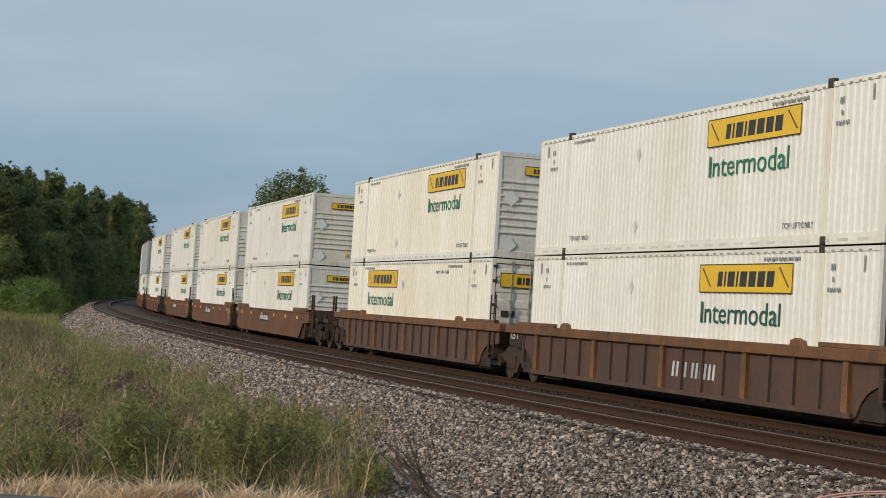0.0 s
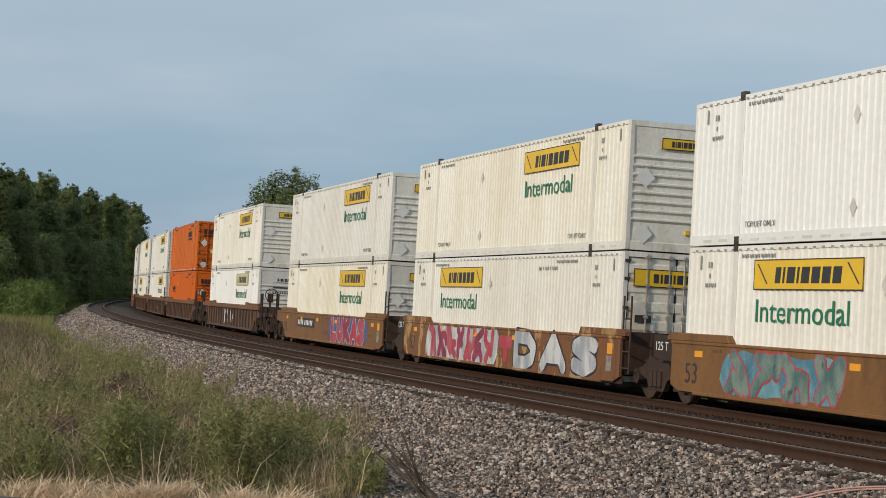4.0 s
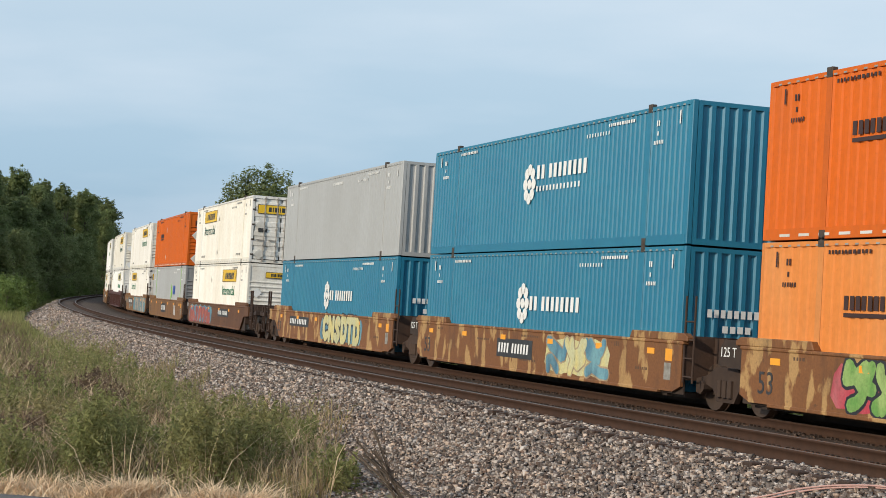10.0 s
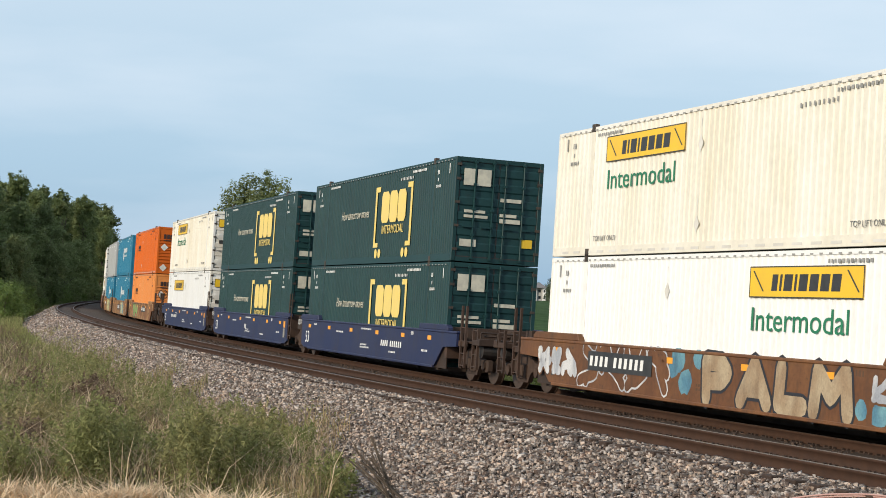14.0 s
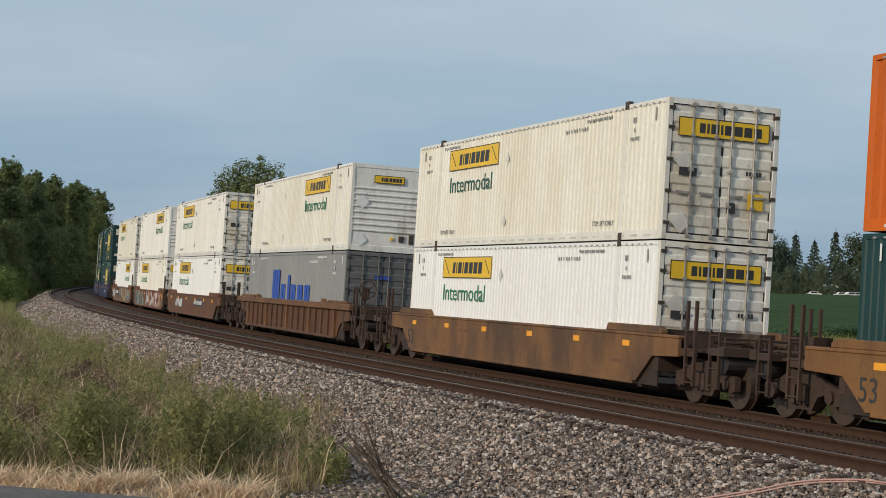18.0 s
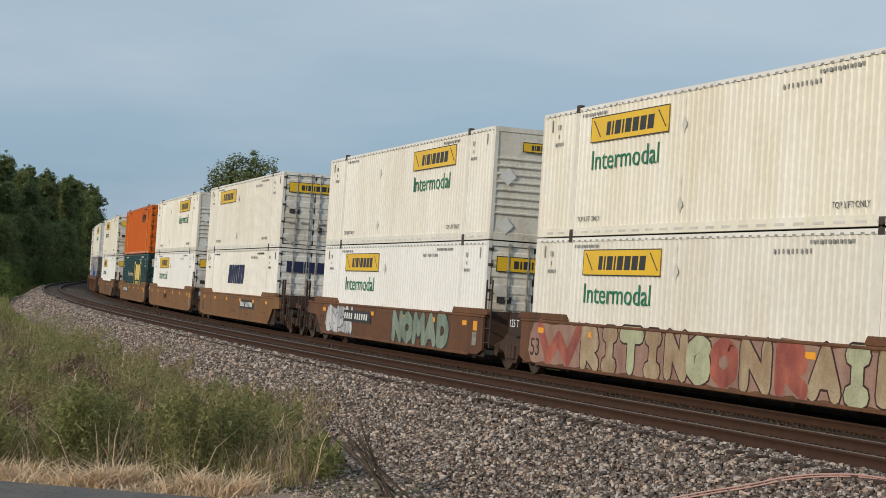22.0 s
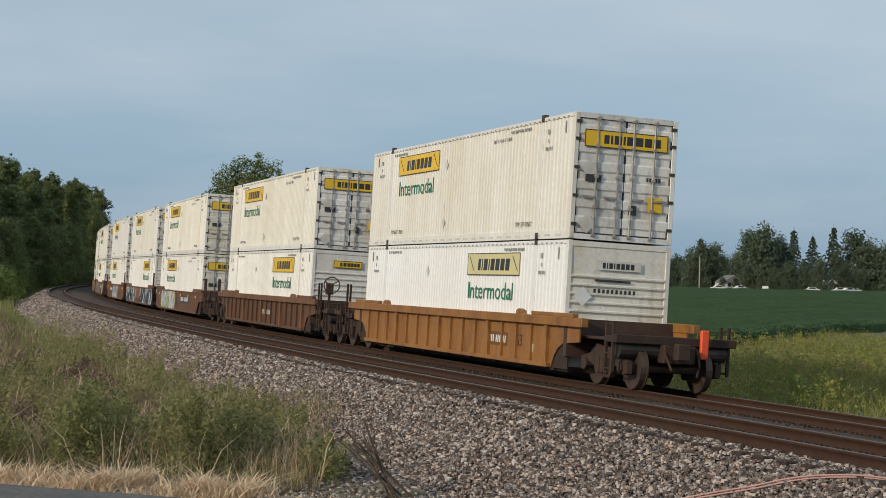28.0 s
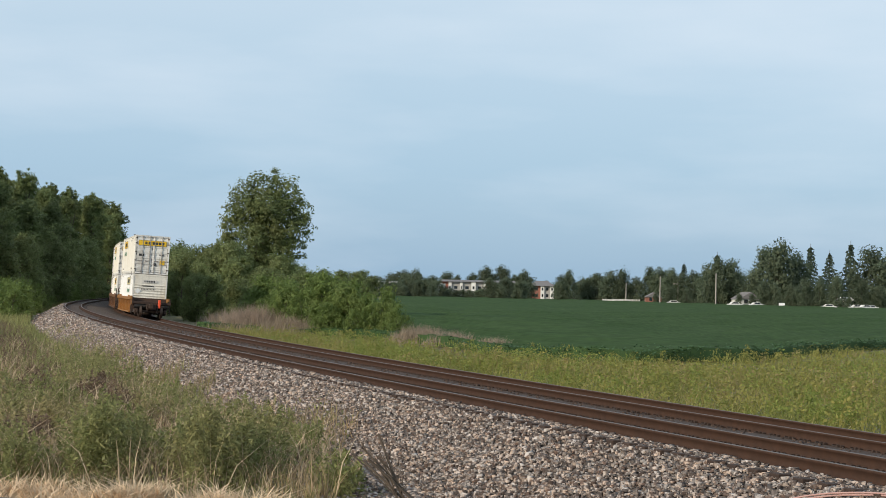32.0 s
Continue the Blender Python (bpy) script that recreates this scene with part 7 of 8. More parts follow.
def tree_meshes(kind, seed):
    """Trunk and crown of one pattern tree, one metre of pattern to one metre."""
    key = (kind, seed)
    if key in TREES:
        return TREES[key]
    h, r, base, lobes, leaves, size, mat = {
        "spire": (18.6, 2.3, 0.08, 44, 10500, 0.215, LEAF_DARK), "forest": (17.0, 3.4, 0.05, 40, 10500, 0.225, LEAF_DARK), "forest_light": (12.0, 3.2, 0.03, 36, 9500, 0.19, LEAF_MID),
        "cottonwood": (15.4, 4.0, 0.22, 30, 34000, 0.175, LEAF_MID), "shrub": (4.4, 2.6, 0.02, 26, 7000, 0.13, LEAF_BRIGHT),
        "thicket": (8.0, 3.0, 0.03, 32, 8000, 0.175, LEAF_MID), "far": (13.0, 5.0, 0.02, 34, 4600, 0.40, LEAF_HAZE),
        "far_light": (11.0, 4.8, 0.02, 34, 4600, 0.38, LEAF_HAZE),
    }[kind]
    far = kind in ("far", "far_light")
    rg = np.random.default_rng(seed + 17)
    bm = bmesh.new()
    top = Vector((rg.normal() * 0.03 * h, rg.normal() * 0.03 * h, h * 0.62))
    limb(bm, (0, 0, -0.3), tuple(top * 0.5), h * 0.020 + 0.04, h * 0.014 + 0.02)
    limb(bm, tuple(top * 0.5), tuple(top), h * 0.014 + 0.02, h * 0.005)
    # lobes of the crown, each longer than wide, set unevenly round the stem
    cs = []
    lean = rg.normal(size=2) * 0.10 * r
    for i in range(lobes):
        t = (i + 0.5) / lobes
        z = h * (base + (0.90 - base) * t)
        if kind == "spire":
            env = r * (1.05 - t) ** 0.55 * (0.55 + 0.6 * min(1, t * 2.5))
        else:
            env = r * (math.sin(math.pi * min(1, 0.20 + 0.76 * t)) ** 0.6)
        a = i * 2.4 + rg.uniform(-0.7, 0.7)
        q = env * rg.uniform(0.15, 0.95)
        cs.append((q * math.cos(a) + lean[0] * t, q * math.sin(a) + lean[1] * t, z + float(np.clip(rg.normal(), -1.2, 0.8)) * 0.03 * h, r * rg.uniform(*((0.32, 0.52) if far else (0.22, 0.44)))))
    if kind == "cottonwood":
        cs = [c for c in cs if c[2] < 11.5 and abs(c[0]) < 3.6]
        cs += [(2.7, 0.3, 12.9, 1.5), (3.7, 0.1, 11.4, 1.4), (4.2, -0.4, 9.6, 1.3), (3.7, 0.3, 7.6, 1.0), (3.0, 0.2, 6.0, 0.8), (1.3, 0.5, 13.8, 1.3), (-0.4, 0, 13.3, 1.3), (-2.0, 0.3, 12.9, 1.4),
               (-2.6, -0.5, 11.2, 1.3), (0.8, 0.8, 12.0, 1.8), (-3.4, 0.2, 8.9, 1.2), (-4.2, 0.2, 7.0, 1.0), (2.0, -0.9, 10.0, 1.8), (-0.9, -0.8, 10.6, 1.7), (-3.4, 0, 6.4, 1.5), (-2.4, 0, 5.0, 1.6), (-0.8, 0, 4.2, 1.8), (1.6, 0, 5.4, 1.6), (0.4, 0.6, 7.6, 1.9)]
    if kind == "spire":
        cs += [(rg.normal() * 0.4 + lean[0], rg.normal() * 0.4 + lean[1], h * k, q) for k, q in ((0.86, 0.9), (0.91, 0.7), (0.96, 0.45))]
        cs += [(rg.uniform(-1.6, 1.6), rg.uniform(-1.6, 1.6), h * rg.uniform(0.72, 0.88), 0.8) for k in range(5)]
    for x, y, z, q in cs[::2]:
        k = min(0.95, max(0.15, z / h - 0.12) / 0.62)
        limb(bm, tuple(top * k), (x * 0.8, y * 0.8, z), h * 0.006 + 0.01, 0.015, 5)
    bm.normal_update()
    tm = bpy.data.meshes.new("trunk")
    bm.to_mesh(tm)
    bm.free()
    tm.materials.append(BARK)
    # sprays on each lobe, and leaves that gather round the sprays
    cs = np.array(cs)
    tallness = {"spire": 1.6, "cottonwood": 1.5, "forest": 1.2}.get(kind, 1.05)
    ns = max(60, leaves // (9 if far else 16))
    pick = rg.choice(len(cs), ns, p=cs[:, 3] ** 2 / (cs[:, 3] ** 2).sum())
    dirs = rg.normal(size=(ns, 3)) + np.array([0, 0, 0.25])
    dirs /= np.linalg.norm(dirs, axis=1)[:, None]
    spray = cs[pick, :3] + dirs * (cs[pick, 3] * (0.45 + 0.65 * rg.random(ns)))[:, None] * np.array([1, 1, tallness])
    own = rg.integers(0, ns, leaves)
    reach = (cs[pick, 3] * (0.22 if kind == "cottonwood" else 0.26 if kind == "shrub" else 0.34))[own]
    off = np.clip(rg.normal(size=(leaves, 3)), -1.7, 1.7) * np.array([1, 1, 0.8])
    c = spray[own] + off * reach[:, None] * 0.75
    out = dirs[own] * 0.9 + off * 0.35 + np.array([0, 0, 0.35])
    ok = c[:, 2] > 0.015 * h
    c, out = c[ok], out[ok]
    v, f = leaf_quads(c, np.full(len(c), size), rg, 0.3, 1.5, out)
    cm = mesh_np("crown", v, f, mat)
    TREES[key] = (tm, cm)
    return TREES[key]


def tree(kind, seed, x, y, scale, wide=1.0, turn=0.0, label="", category="tree", name="tree", group=""):
    tm, cm = tree_meshes(kind, seed)
    t = tagged(new(name), label, category, group)
    t.matrix_basis = pose(x, y, float(ground_height(np.float64(x), np.float64(y))) - 0.1, 0, 0, turn) @ Matrix.Diagonal((scale * wide, scale * wide, scale, 1))
    for nm, me in (("trunk", tm), ("crown", cm)):
        ob = new(nm, me)
        ob.parent = t
    return t


def woods():
    rg = random.Random(77)
    # the wood on the outside of the curve: spires behind, rounder and lighter trees before them
    for row, (d0, step, h0, last) in enumerate(((13.0, 6.0, 0.80, 255), (17.5, 4.6, 0.92, 330), (23, 5.4, 0.98, 345), (31, 8.0, 1.04, 350))):
        s = 140 + row * 3.0
        while s < last:
            x, y = spot(s, d0 + rg.uniform(-2, 3.0))
            kind = rg.choice(("forest_light", "forest_light", "forest")) if row == 0 else rg.choice(("spire", "spire", "forest"))
            tree(kind, rg.choice((1, 2, 3)), float(x), float(y), h0 * rg.uniform(0.90, 1.07) * (0.93 + 0.22 * min(1, max(0, (s - 150) / 70))), rg.uniform(0.90, 1.15), rg.uniform(0, 360),
                 {"spire": "tall slender poplar in a dense wood", "forest": "tall dark green broadleaf tree in a dense wood", "forest_light": "lighter green broadleaf tree at the wood's edge"}[kind],
                 "tree", "forest_tree", "trees of the wood by the curve")
            s += step * rg.uniform(0.8, 1.25) * (1.0 if s < 230 else 1.7)
    # shrubs at the foot of the wood
    s = 112
    while s < 300:
        x, y = spot(s, rg.uniform(9.8, 13.5))
        tree(rg.choice(("shrub", "shrub", "thicket")), rg.choice((1, 2)), float(x), float(y), rg.uniform(0.45, 0.85), rg.uniform(0.9, 1.3), rg.uniform(0, 360),
             "low green shrub at the foot of the wood", "shrub", "shrub", "shrubs at the foot of the wood")
        s += rg.uniform(4, 7)
    # the cottonwood and the thicket round it, inside the curve
    tree("cottonwood", 5, -19.6, 180, 1.0, 1.0, 0, "tall solitary cottonwood with an open uneven crown", "tree", "cottonwood_tree")
    for x, y, k, w in ((-23.5, 176, 0.95, 1.0), (-20.5, 168, 0.80, 1.15), (-27.5, 197, 1.02, 1.0), (-25.0, 187, 1.0, 1.1), (-17.5, 165, 0.66, 1.2), (-29.5, 214, 0.98, 1.0),
                       (-22.2, 160, 0.60, 1.0), (-19.0, 158, 0.55, 1.1), (-24.6, 168, 0.72, 0.8), (-23.4, 162, 0.58, 0.8), (-21.6, 174, 1.0, 0.9), (-17.4, 150, 0.45, 0.9), (-15.5, 146, 0.48, 1.0),
                       (-13.0, 150, 0.62, 1.1), (-16.6, 172, 0.85, 1.1), (-24.4, 164, 0.55, 0.6), (-28.6, 186, 0.85, 0.7), (-31.2, 200, 0.9, 0.8), (-33.6, 215, 1.0, 0.9), (-37.0, 235, 1.1, 1.0), (-40.5, 255, 1.2, 1.1)):
        tree("thicket", rg.choice((1, 2, 3)), x, y, k, w, rg.uniform(0, 360), "green thicket tree beside the curve", "tree", "thicket_tree", "thicket inside the curve")
    for x, y, k, w in ((-13.4, 131, 0.66, 0.8), (-12.0, 127, 0.86, 0.75), (-10.6, 125, 0.80, 0.85), (-9.0, 123, 1.05, 0.72), (-7.6, 122, 0.84, 0.8), (-6.6, 120.5, 0.92, 0.7), (-5.4, 119, 0.72, 0.85),
                       (-4.3, 117, 0.80, 0.6), (-3.5, 115.5, 0.55, 0.75), (-8.3, 119.5, 0.55, 0.8), (-6.2, 117.5, 0.48, 0.8), (-15.0, 140, 0.95, 0.9), (-10.5, 135, 1.0, 0.9), (-12.8, 138, 0.9, 0.9)):
        tree("shrub", rg.choice((1, 2, 3)), x, y, k, w, rg.uniform(0, 360), "bright green leafy shrub at the meadow's edge", "shrub", "shrub", "shrubs at the meadow's edge")
    s = 205
    while s < 560:
        x, y = spot(s, -rg.uniform(9, 18))
        tree("thicket", rg.choice((1, 2, 3)), float(x), float(y), rg.uniform(0.85, 1.15), rg.uniform(1.0, 1.4), rg.uniform(0, 360),
             "green tree in the belt along the line", "tree", "belt_tree", "tree belt along the line")
        s += rg.uniform(12, 18)


def far_trees():
    rg = random.Random(91)
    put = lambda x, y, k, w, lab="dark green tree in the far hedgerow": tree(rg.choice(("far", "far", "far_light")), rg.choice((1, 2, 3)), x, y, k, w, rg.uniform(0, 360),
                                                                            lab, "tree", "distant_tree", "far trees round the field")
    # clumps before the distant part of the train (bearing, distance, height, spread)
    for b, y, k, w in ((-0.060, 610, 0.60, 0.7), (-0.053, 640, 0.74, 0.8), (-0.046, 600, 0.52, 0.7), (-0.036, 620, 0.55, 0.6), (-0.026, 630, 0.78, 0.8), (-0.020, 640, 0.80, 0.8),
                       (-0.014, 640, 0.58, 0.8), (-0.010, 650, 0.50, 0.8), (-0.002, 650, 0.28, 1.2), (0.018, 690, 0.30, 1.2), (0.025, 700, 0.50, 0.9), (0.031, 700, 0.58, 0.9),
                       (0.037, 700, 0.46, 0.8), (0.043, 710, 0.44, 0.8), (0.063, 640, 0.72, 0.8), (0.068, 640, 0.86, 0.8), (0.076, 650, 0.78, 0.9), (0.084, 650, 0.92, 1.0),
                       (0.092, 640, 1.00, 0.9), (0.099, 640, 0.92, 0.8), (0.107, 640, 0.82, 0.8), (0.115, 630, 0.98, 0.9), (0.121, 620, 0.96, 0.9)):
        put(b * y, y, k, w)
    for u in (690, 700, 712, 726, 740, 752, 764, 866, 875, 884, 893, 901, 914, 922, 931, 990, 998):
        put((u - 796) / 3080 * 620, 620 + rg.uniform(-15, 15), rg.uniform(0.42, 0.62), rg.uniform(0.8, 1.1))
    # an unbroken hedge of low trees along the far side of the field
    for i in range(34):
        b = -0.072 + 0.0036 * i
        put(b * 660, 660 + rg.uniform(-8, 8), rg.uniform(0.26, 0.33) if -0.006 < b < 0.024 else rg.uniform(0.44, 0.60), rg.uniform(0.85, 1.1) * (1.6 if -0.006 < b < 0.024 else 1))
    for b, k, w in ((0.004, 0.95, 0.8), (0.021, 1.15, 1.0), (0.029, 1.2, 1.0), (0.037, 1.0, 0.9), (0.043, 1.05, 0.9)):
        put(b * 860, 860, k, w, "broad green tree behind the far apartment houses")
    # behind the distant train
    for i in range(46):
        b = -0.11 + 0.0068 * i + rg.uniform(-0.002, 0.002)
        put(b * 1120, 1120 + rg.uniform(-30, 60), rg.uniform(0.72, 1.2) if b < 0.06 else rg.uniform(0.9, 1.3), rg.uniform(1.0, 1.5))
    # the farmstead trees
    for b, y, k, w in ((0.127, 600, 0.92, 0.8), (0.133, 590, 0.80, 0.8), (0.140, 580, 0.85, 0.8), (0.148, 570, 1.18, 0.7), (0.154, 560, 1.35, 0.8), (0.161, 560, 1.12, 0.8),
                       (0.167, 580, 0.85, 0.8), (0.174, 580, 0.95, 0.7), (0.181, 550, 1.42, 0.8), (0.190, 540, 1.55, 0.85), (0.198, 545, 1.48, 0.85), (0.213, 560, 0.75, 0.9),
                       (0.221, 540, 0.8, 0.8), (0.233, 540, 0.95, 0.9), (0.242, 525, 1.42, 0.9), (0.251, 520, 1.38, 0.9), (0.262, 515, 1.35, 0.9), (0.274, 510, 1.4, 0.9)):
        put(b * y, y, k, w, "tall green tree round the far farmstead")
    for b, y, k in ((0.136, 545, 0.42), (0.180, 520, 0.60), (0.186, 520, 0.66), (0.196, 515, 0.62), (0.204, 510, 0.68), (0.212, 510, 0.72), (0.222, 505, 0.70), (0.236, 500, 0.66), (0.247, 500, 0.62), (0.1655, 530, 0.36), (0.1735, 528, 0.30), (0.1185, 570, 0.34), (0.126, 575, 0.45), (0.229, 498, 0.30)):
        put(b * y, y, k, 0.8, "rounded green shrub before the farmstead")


def conifer(x, y, h, seed):
    """A spruce: whorls of drooping boughs round a straight stem."""
    key = ("spruce", seed)
    if key not in TREES:
        rg = np.random.default_rng(seed)
        bm = bmesh.new()
        limb(bm, (0, 0, -0.3), (0, 0, 1.0), 0.02, 0.003, 6)
        bm.normal_update()
        tm = bpy.data.meshes.new("trunk")
        bm.to_mesh(tm)
        bm.free()
        tm.materials.append(BARK)
        cs = []
        for i in range(15):
            z = 0.12 + 0.86 * i / 15
            r = 0.24 * (1 - z) ** 0.85 + 0.012
            m = 7 if z < 0.75 else 5
            for j in range(m):
                a = 6.283 * j / m + i * 0.9 + rg.uniform(-0.3, 0.3)
                ln = r * rg.uniform(0.65, 1.2)
                for t in np.linspace(0.15, 1, 9):
                    cs.append((ln * t * math.cos(a), ln * t * math.sin(a), z - 0.05 * t * t + rg.normal() * 0.006))
        c = np.array(cs)
        v, f = leaf_quads(c, np.full(len(c), 0.030), rg, 0.8, 1.8)
        TREES[key] = (tm, mesh_np("crown", v, f, NEEDLE))
    tm, cm = TREES[key]
    t = tagged(new("spruce_tree"), "tall dark spruce behind the farmstead", "tree", "far trees round the field")
    t.matrix_basis = pose(x, y, float(ground_height(np.float64(x), np.float64(y))) - 0.1, 0, 0, seed * 40) @ Matrix.Diagonal((h, h, h, 1))
    for nm, me in (("trunk", tm), ("crown", cm)):
        ob = new(nm, me)
        ob.parent = t


verge()
weeds()
meadow()
crop_field()
woods()
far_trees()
for bearing, dist, tall, kind in ((0.134, 640, 15.5, 1), (0.153, 585, 18.0, 2), (0.2065, 590, 21.5, 3), (0.2175, 590, 19.5, 4), (0.2295, 595, 23.0, 5)):
    conifer(bearing * dist, dist, tall, kind)

# ---------------------------------------------------------------- road, hose, poles, farmstead
def road():
    bm = bmesh.new()
    n = 24
    rows = []
    for i in range(n + 1):
        u = -60 + 70.0 * i / n
        x, y = -7.2 + u * 0.93, 26.30 - u * 0.36
        row = []
        for w in (0.0, 0.3, 3.4, 6.6):
            row.append(bm.verts.new((x - w * 0.36, y - w * 0.93, -0.80 - (0.35 if w == 0.0 else 0) + 0.01 * math.sin(u) + 0.02 * (w > 3))))
        rows.append(row)
    for a, b in zip(rows, rows[1:]):
        for j in range(3):
            bm.faces.new((a[j], a[j + 1], b[j + 1], b[j]))
    # a strip of pale dirt between the asphalt and the weeds
    edge = bmesh.new()
    last = None
    for i in range(60):
        u = -14 + 20.0 * i / 59
        row = []
        for w in (0.75, 0.35 + 0.15 * math.sin(u * 1.7), 0.0, -0.35 + 0.18 * math.sin(u * 2.1 + 1)):
            x, y = -7.0 + u * 0.93 - w * 0.36, 27.4 - u * 0.36 - w * 0.93
            row.append(edge.verts.new((x, y, float(ground_height(np.float64(x), np.float64(y))) + (0.03 if abs(w) < 0.5 else -0.02))))
        if last:
            for j in range(3):
                edge.faces.new((last[j], row[j], row[j + 1], last[j + 1]))
        last = row
    tagged(part("dirt_edge", edge, DIRT, None), "pale dry dirt strip along the road edge", "dirt", kind="structure")
    ob = part("road", bm, ROAD, None)
    tagged(ob, "grey asphalt road with a crumbling straw-lined edge", "road", kind="structure")


def hose():
    """A faded pink plastic line that lies in a loose curve on the ballast."""
    cu = bpy.data.curves.new("hose", "CURVE")
    cu.dimensions, cu.bevel_depth, cu.bevel_resolution = "3D", 0.011, 2
    for k, lift in ((0.0, 0.0), (0.05, 0.02)):
        sp = cu.splines.new("BEZIER")
        pts = [(-24.2, 7.20), (-24.69, 6.93), (-25.26, 6.65), (-25.72, 6.39), (-26.36, 6.20), (-26.86, 6.08), (-27.8, 6.10)]
        sp.bezier_points.add(len(pts) - 1)
        for p, (s, d) in zip(sp.bezier_points, pts):
            x, y = spot(s + k, d + k * 0.4)
            p.co = (x, y, float(bed_height(np.float64(d))) + 0.05 + lift)
            p.handle_left_type = p.handle_right_type = "AUTO"
    tmp = bpy.data.objects.new("hose", cu)
    me = bpy.data.meshes.new_from_object(tmp)
    bpy.data.objects.remove(tmp)
    me.materials.clear()
    me.materials.append(PINK_HOSE)
    tagged(new("plastic_hose", me), "faded pink plastic line lying on the ballast", "hose")


def utility_pole(x, y, h, arm):
    z = float(ground_height(np.float64(x), np.float64(y)))
    pole = tagged(new("utility_pole"), "bare grey timber utility pole at the field's far edge", "utility pole", "utility poles by the farmstead")
    pole.location = (x, y, z)
    bm = bmesh.new()
    limb(bm, (0, 0, -0.3), (0, 0, h), 0.21, 0.15, 8)
    part("pole_shaft", bm, POLE, pole)
    if arm:
        bm = bmesh.new()
        box(bm, -1.6, 1.6, -0.12, 0.12, h - 0.9, h - 0.55)
        part("crossarm", bm, POLE, pole)


def house(x, y, w, d, h, wallm, roofm, turn, label):
    z = float(ground_height(np.float64(x), np.float64(y)))
    ob = tagged(new("farm_house"), label, "house", "farm buildings")
    ob.matrix_basis = pose(x, y, z, 0, 0, turn)
    bm = bmesh.new()
    box(bm, -w / 2, w / 2, -d / 2, d / 2, 0, h)
    part("wall", bm, wallm, ob)
    bm = bmesh.new()
    slab(bm, [(-w / 2 - 0.4, h), (w / 2 + 0.4, h), (0, h + w * 0.33)], -d / 2 - 0.4, d / 2 + 0.4)
    part("roof", bm, roofm, ob)
    for i in range(2):
        bm = bmesh.new()
        box(bm, -w * 0.3 + i * w * 0.4, -w * 0.12 + i * w * 0.4, -d / 2 - 0.06, -d / 2 + 0.04, 1.0, 2.2)
        part("window", bm, GLASS, ob)
    bm = bmesh.new()
    box(bm, w * 0.36, w * 0.46, -d / 2 - 0.05, -d / 2 + 0.05, 0, 2.0)
    part("door", bm, wallm, ob)


def apartment_house(x, y, bays, h, roof_h, label):
    """Two storeys; bays are (width, wall material, projects) from west to east, each with two windows."""
    z = float(ground_height(np.float64(x), np.float64(y)))
    ob = tagged(new("apartment_house"), label, "apartment house", "apartment houses beyond the field")
    ob.location = (x, y, z)
    u, total = 0.0, sum(b[0] for b in bays)
    for w, wallm, out in bays:
        bm = bmesh.new()
        box(bm, u, u + w, -out, 10.0, 0.0, h)
        wall = part("wall", bm, wallm, ob)
        for v in (0.7, 3.6):
            bm = bmesh.new()
            box(bm, u + w * 0.3, u + w * 0.7, -out - 0.05, -out + 0.05, v + 0.3, v + 1.6)
            part("window", bm, GLASS, wall)
        u += w
    bm = bmesh.new()
    a = [bm.verts.new(c) for c in ((-0.6, -1.6, h), (total + 0.6, -1.6, h), (total + 0.6, 10.6, h), (-0.6, 10.6, h))]
    b = [bm.verts.new(c) for c in ((2.4, 4.0, h + roof_h), (total - 2.4, 4.0, h + roof_h), (total - 2.4, 5.0, h + roof_h), (2.4, 5.0, h + roof_h))]
    bm.faces.new(b)
    bm.faces.new(a[::-1])
    for i in range(4):
        j = (i + 1) % 4
        bm.faces.new((a[i], a[j], b[j], b[i]))
    part("roof", bm, ROOF, ob)


def parked_car(x, y, turn, mat, label):
    z = float(ground_height(np.float64(x), np.float64(y)))
    ob = tagged(new("parked_car"), label, "car", "cars at the farmstead")
    ob.matrix_basis = pose(x, y, z, 0, 0, turn)
    bm = bmesh.new()
    slab(bm, [(-2.2, 0.35), (-2.2, 0.85), (-1.5, 0.95), (-0.9, 1.45), (0.7, 1.48), (1.3, 1.0), (2.1, 0.85), (2.2, 0.35)], -0.85, 0.85)
    part("body", bm, mat, ob)
    bm = bmesh.new()
    slab(bm, [(-1.2, 1.0), (-0.8, 1.38), (0.6, 1.40), (1.0, 1.0)], -0.87, 0.87)
    part("glazing", bm, GLASS, ob)
    for sx in (-1.35, 1.35):
        for sy in (-0.8, 0.8):
            bm = bmesh.new()
            rod(bm, (sx, sy - 0.1, 0.33), (sx, sy + 0.1, 0.33), 0.33, 12)
            part("wheel", bm, BLACKISH, ob)


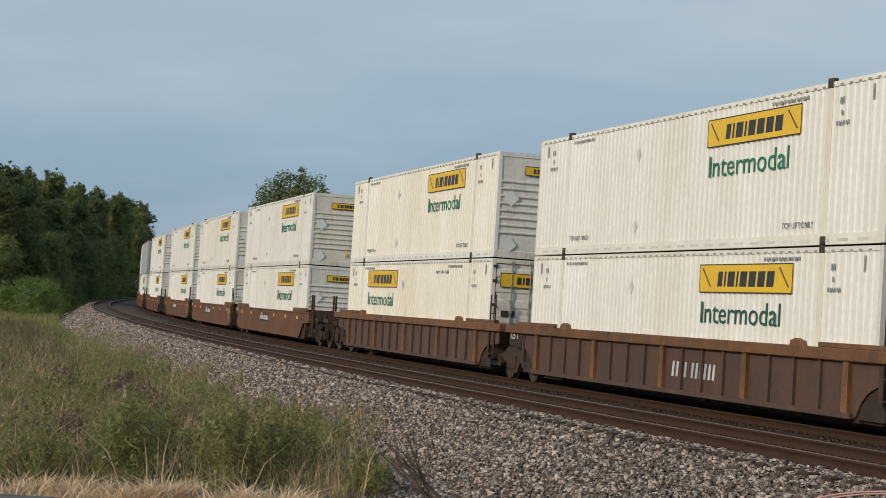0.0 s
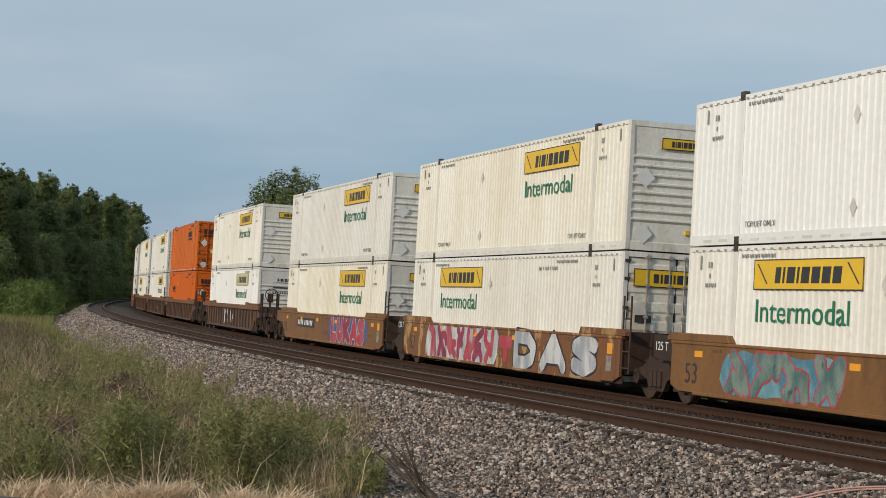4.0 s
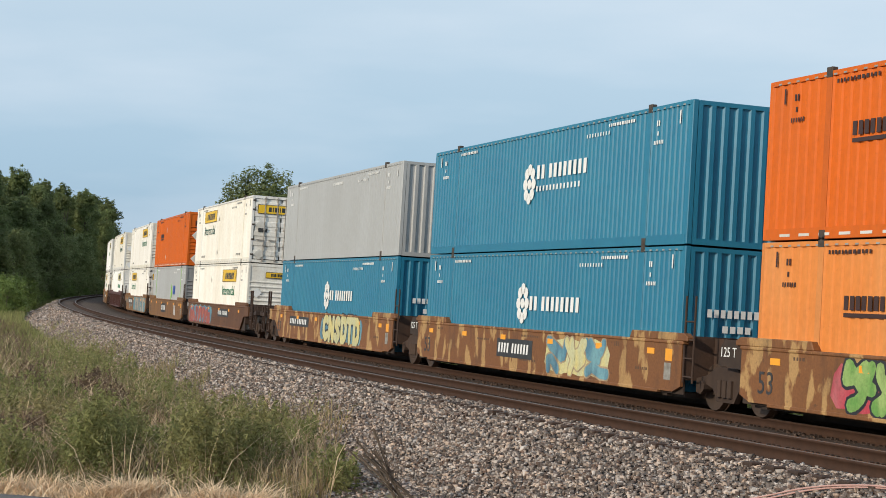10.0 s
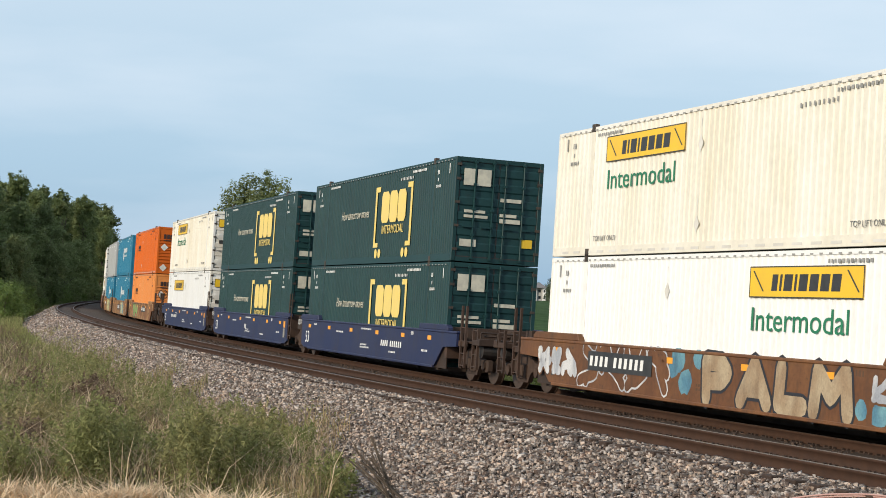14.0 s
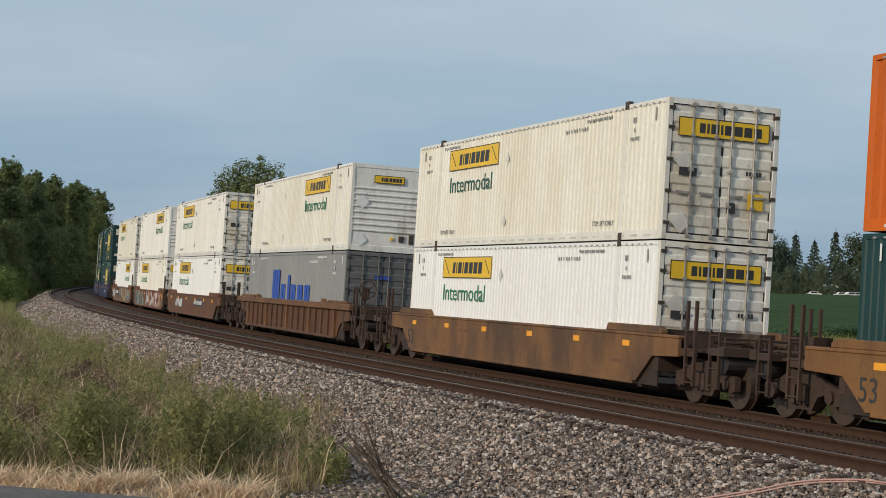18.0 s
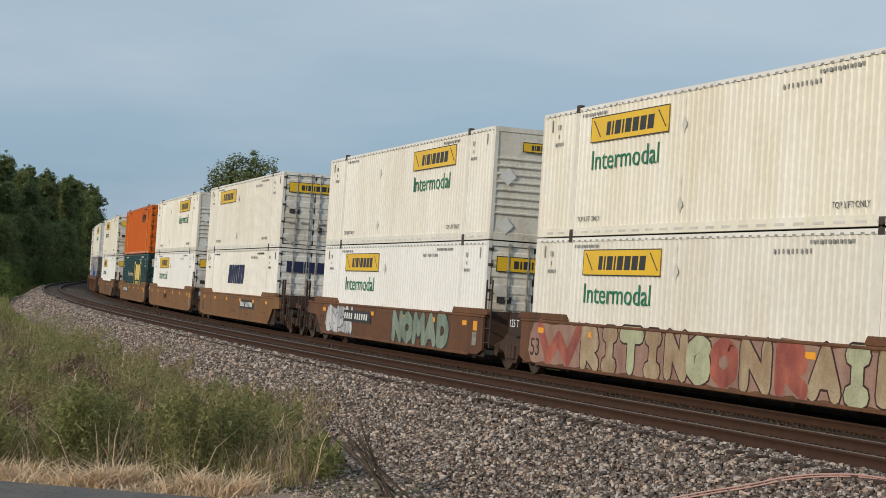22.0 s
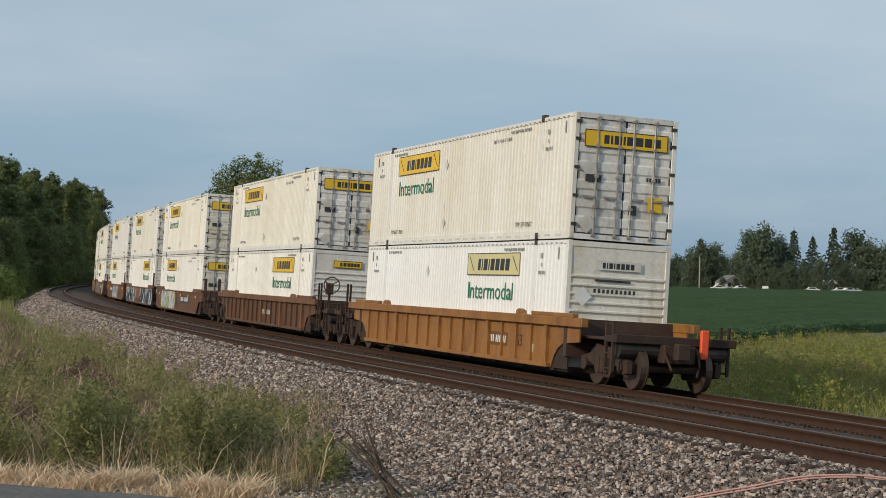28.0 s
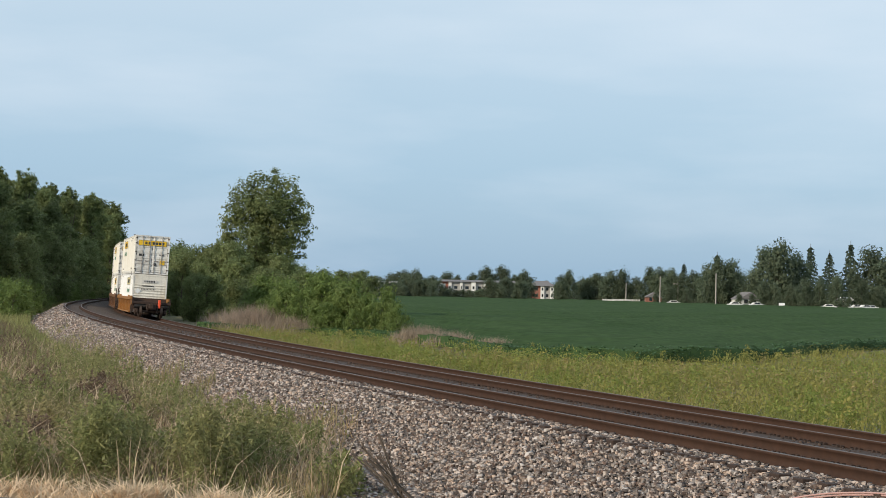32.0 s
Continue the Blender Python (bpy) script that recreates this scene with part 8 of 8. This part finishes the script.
def farmstead():
    for b, y, h, arm in ((0.1205, 560, 9.0, False), (0.1525, 520, 9.8, False), (0.101, 620, 7.0, False), (0.1308, 590, 7.6, True)):
        utility_pole(b * y, y, h, arm)
    house(0.170 * 545, 545, 7, 7, 2.3, HOUSE_WHITE, ROOF, 12, "white farm house with a grey roof among the trees")
    house(0.2268 * 508, 508, 3.4, 5, 2.4, HOUSE_WHITE, HOUSE_WHITE, 20, "small white gabled shed under the trees")
    house(0.1165 * 585, 585, 5, 5, 2.2, RED_BRICK, ROOF, 0, "low red brick outbuilding with a grey roof")
    for b, y, t in ((0.1635, 512, 10), (0.1760, 512, 15), (0.1905, 500, 80), (0.2175, 498, 0), (0.2335, 492, 5), (0.2385, 490, 20), (0.2415, 492, 10), (0.1285, 560, 0)):
        parked_car(b * y, y, t, HOUSE_WHITE, "small white parked car at the farmstead")
    plain = material("grey_siding", (0.36, 0.35, 0.33), 0.8, 0, (0.28, 0.27, 0.25), 1.0, 0.6, fine=0.06)
    apartment_house(-6.2, 800, [(5.4, RED_BRICK, 0.0), (1.4, HOUSE_WHITE, 0.8), (3.9, plain, 0.0), (1.2, HOUSE_WHITE, 0.8), (4.0, plain, 0.0), (2.0, HOUSE_WHITE, 1.2), (3.6, plain, 0.0),
                                (1.0, HOUSE_WHITE, 0.8), (3.9, RED_BRICK, 0.0), (0.9, HOUSE_WHITE, 0.8), (4.6, plain, 0.0), (1.2, HOUSE_WHITE, 0.8), (4.6, plain, 0.0)], 7.2, 0.9,
                    "long low apartment house of brick and grey siding with white bays")
    apartment_house(36.8, 790, [(4.2, RED_BRICK, 0.0), (1.7, HOUSE_WHITE, 0.8), (2.7, plain, 0.0), (1.5, HOUSE_WHITE, 0.8)], 6.0, 2.3,
                    "brick apartment house with white bays and a dark roof")
    # a long low white fence
    fence = tagged(new("board_fence"), "long low white fence at the field's edge", "fence")
    fence.location = (0.098 * 600, 600, float(ground_height(np.float64(58.8), np.float64(600.0))))
    for i in range(12):
        bm = bmesh.new()
        box(bm, -6.4 + i * 1.17, -6.28 + i * 1.17, -0.06, 0.06, -0.1, 1.3)
        part("post", bm, HOUSE_WHITE, fence)
    for z in (0.65, 1.0):
        bm = bmesh.new()
        box(bm, -6.4, 6.6, -0.1, -0.06, z, z + 0.22)
        part("board", bm, HOUSE_WHITE, fence)


road()
hose()
farmstead()


# ---------------------------------------------------------------- what moves
def train_station(t):
    """Station of the last car's middle."""
    u = t - 30.0
    return 48.37 + 23.784 * u - 0.00257 * u * u


def seat(s, up):
    """Pose of a car, or of a container at height up in it, whose middle is at station s."""
    xa, ya, _ = along(s - 7.5)
    xb, yb, _ = along(s + 7.5)
    yaw = math.atan2(yb - ya, xb - xa)
    turn = Matrix.Rotation(yaw, 4, "Z") @ Matrix.Rotation(LEAN, 4, "X")
    return Matrix.Translation(((xa + xb) / 2, (ya + yb) / 2, 0.0)) @ turn @ Matrix.Translation((0, 0, up))


def motions():
    times = [float(t) for t in range(33)]
    for ob, off, up in MOVING:
        walk(ob, [(t, seat(train_station(t) + off, up)) for t in times])


motions()
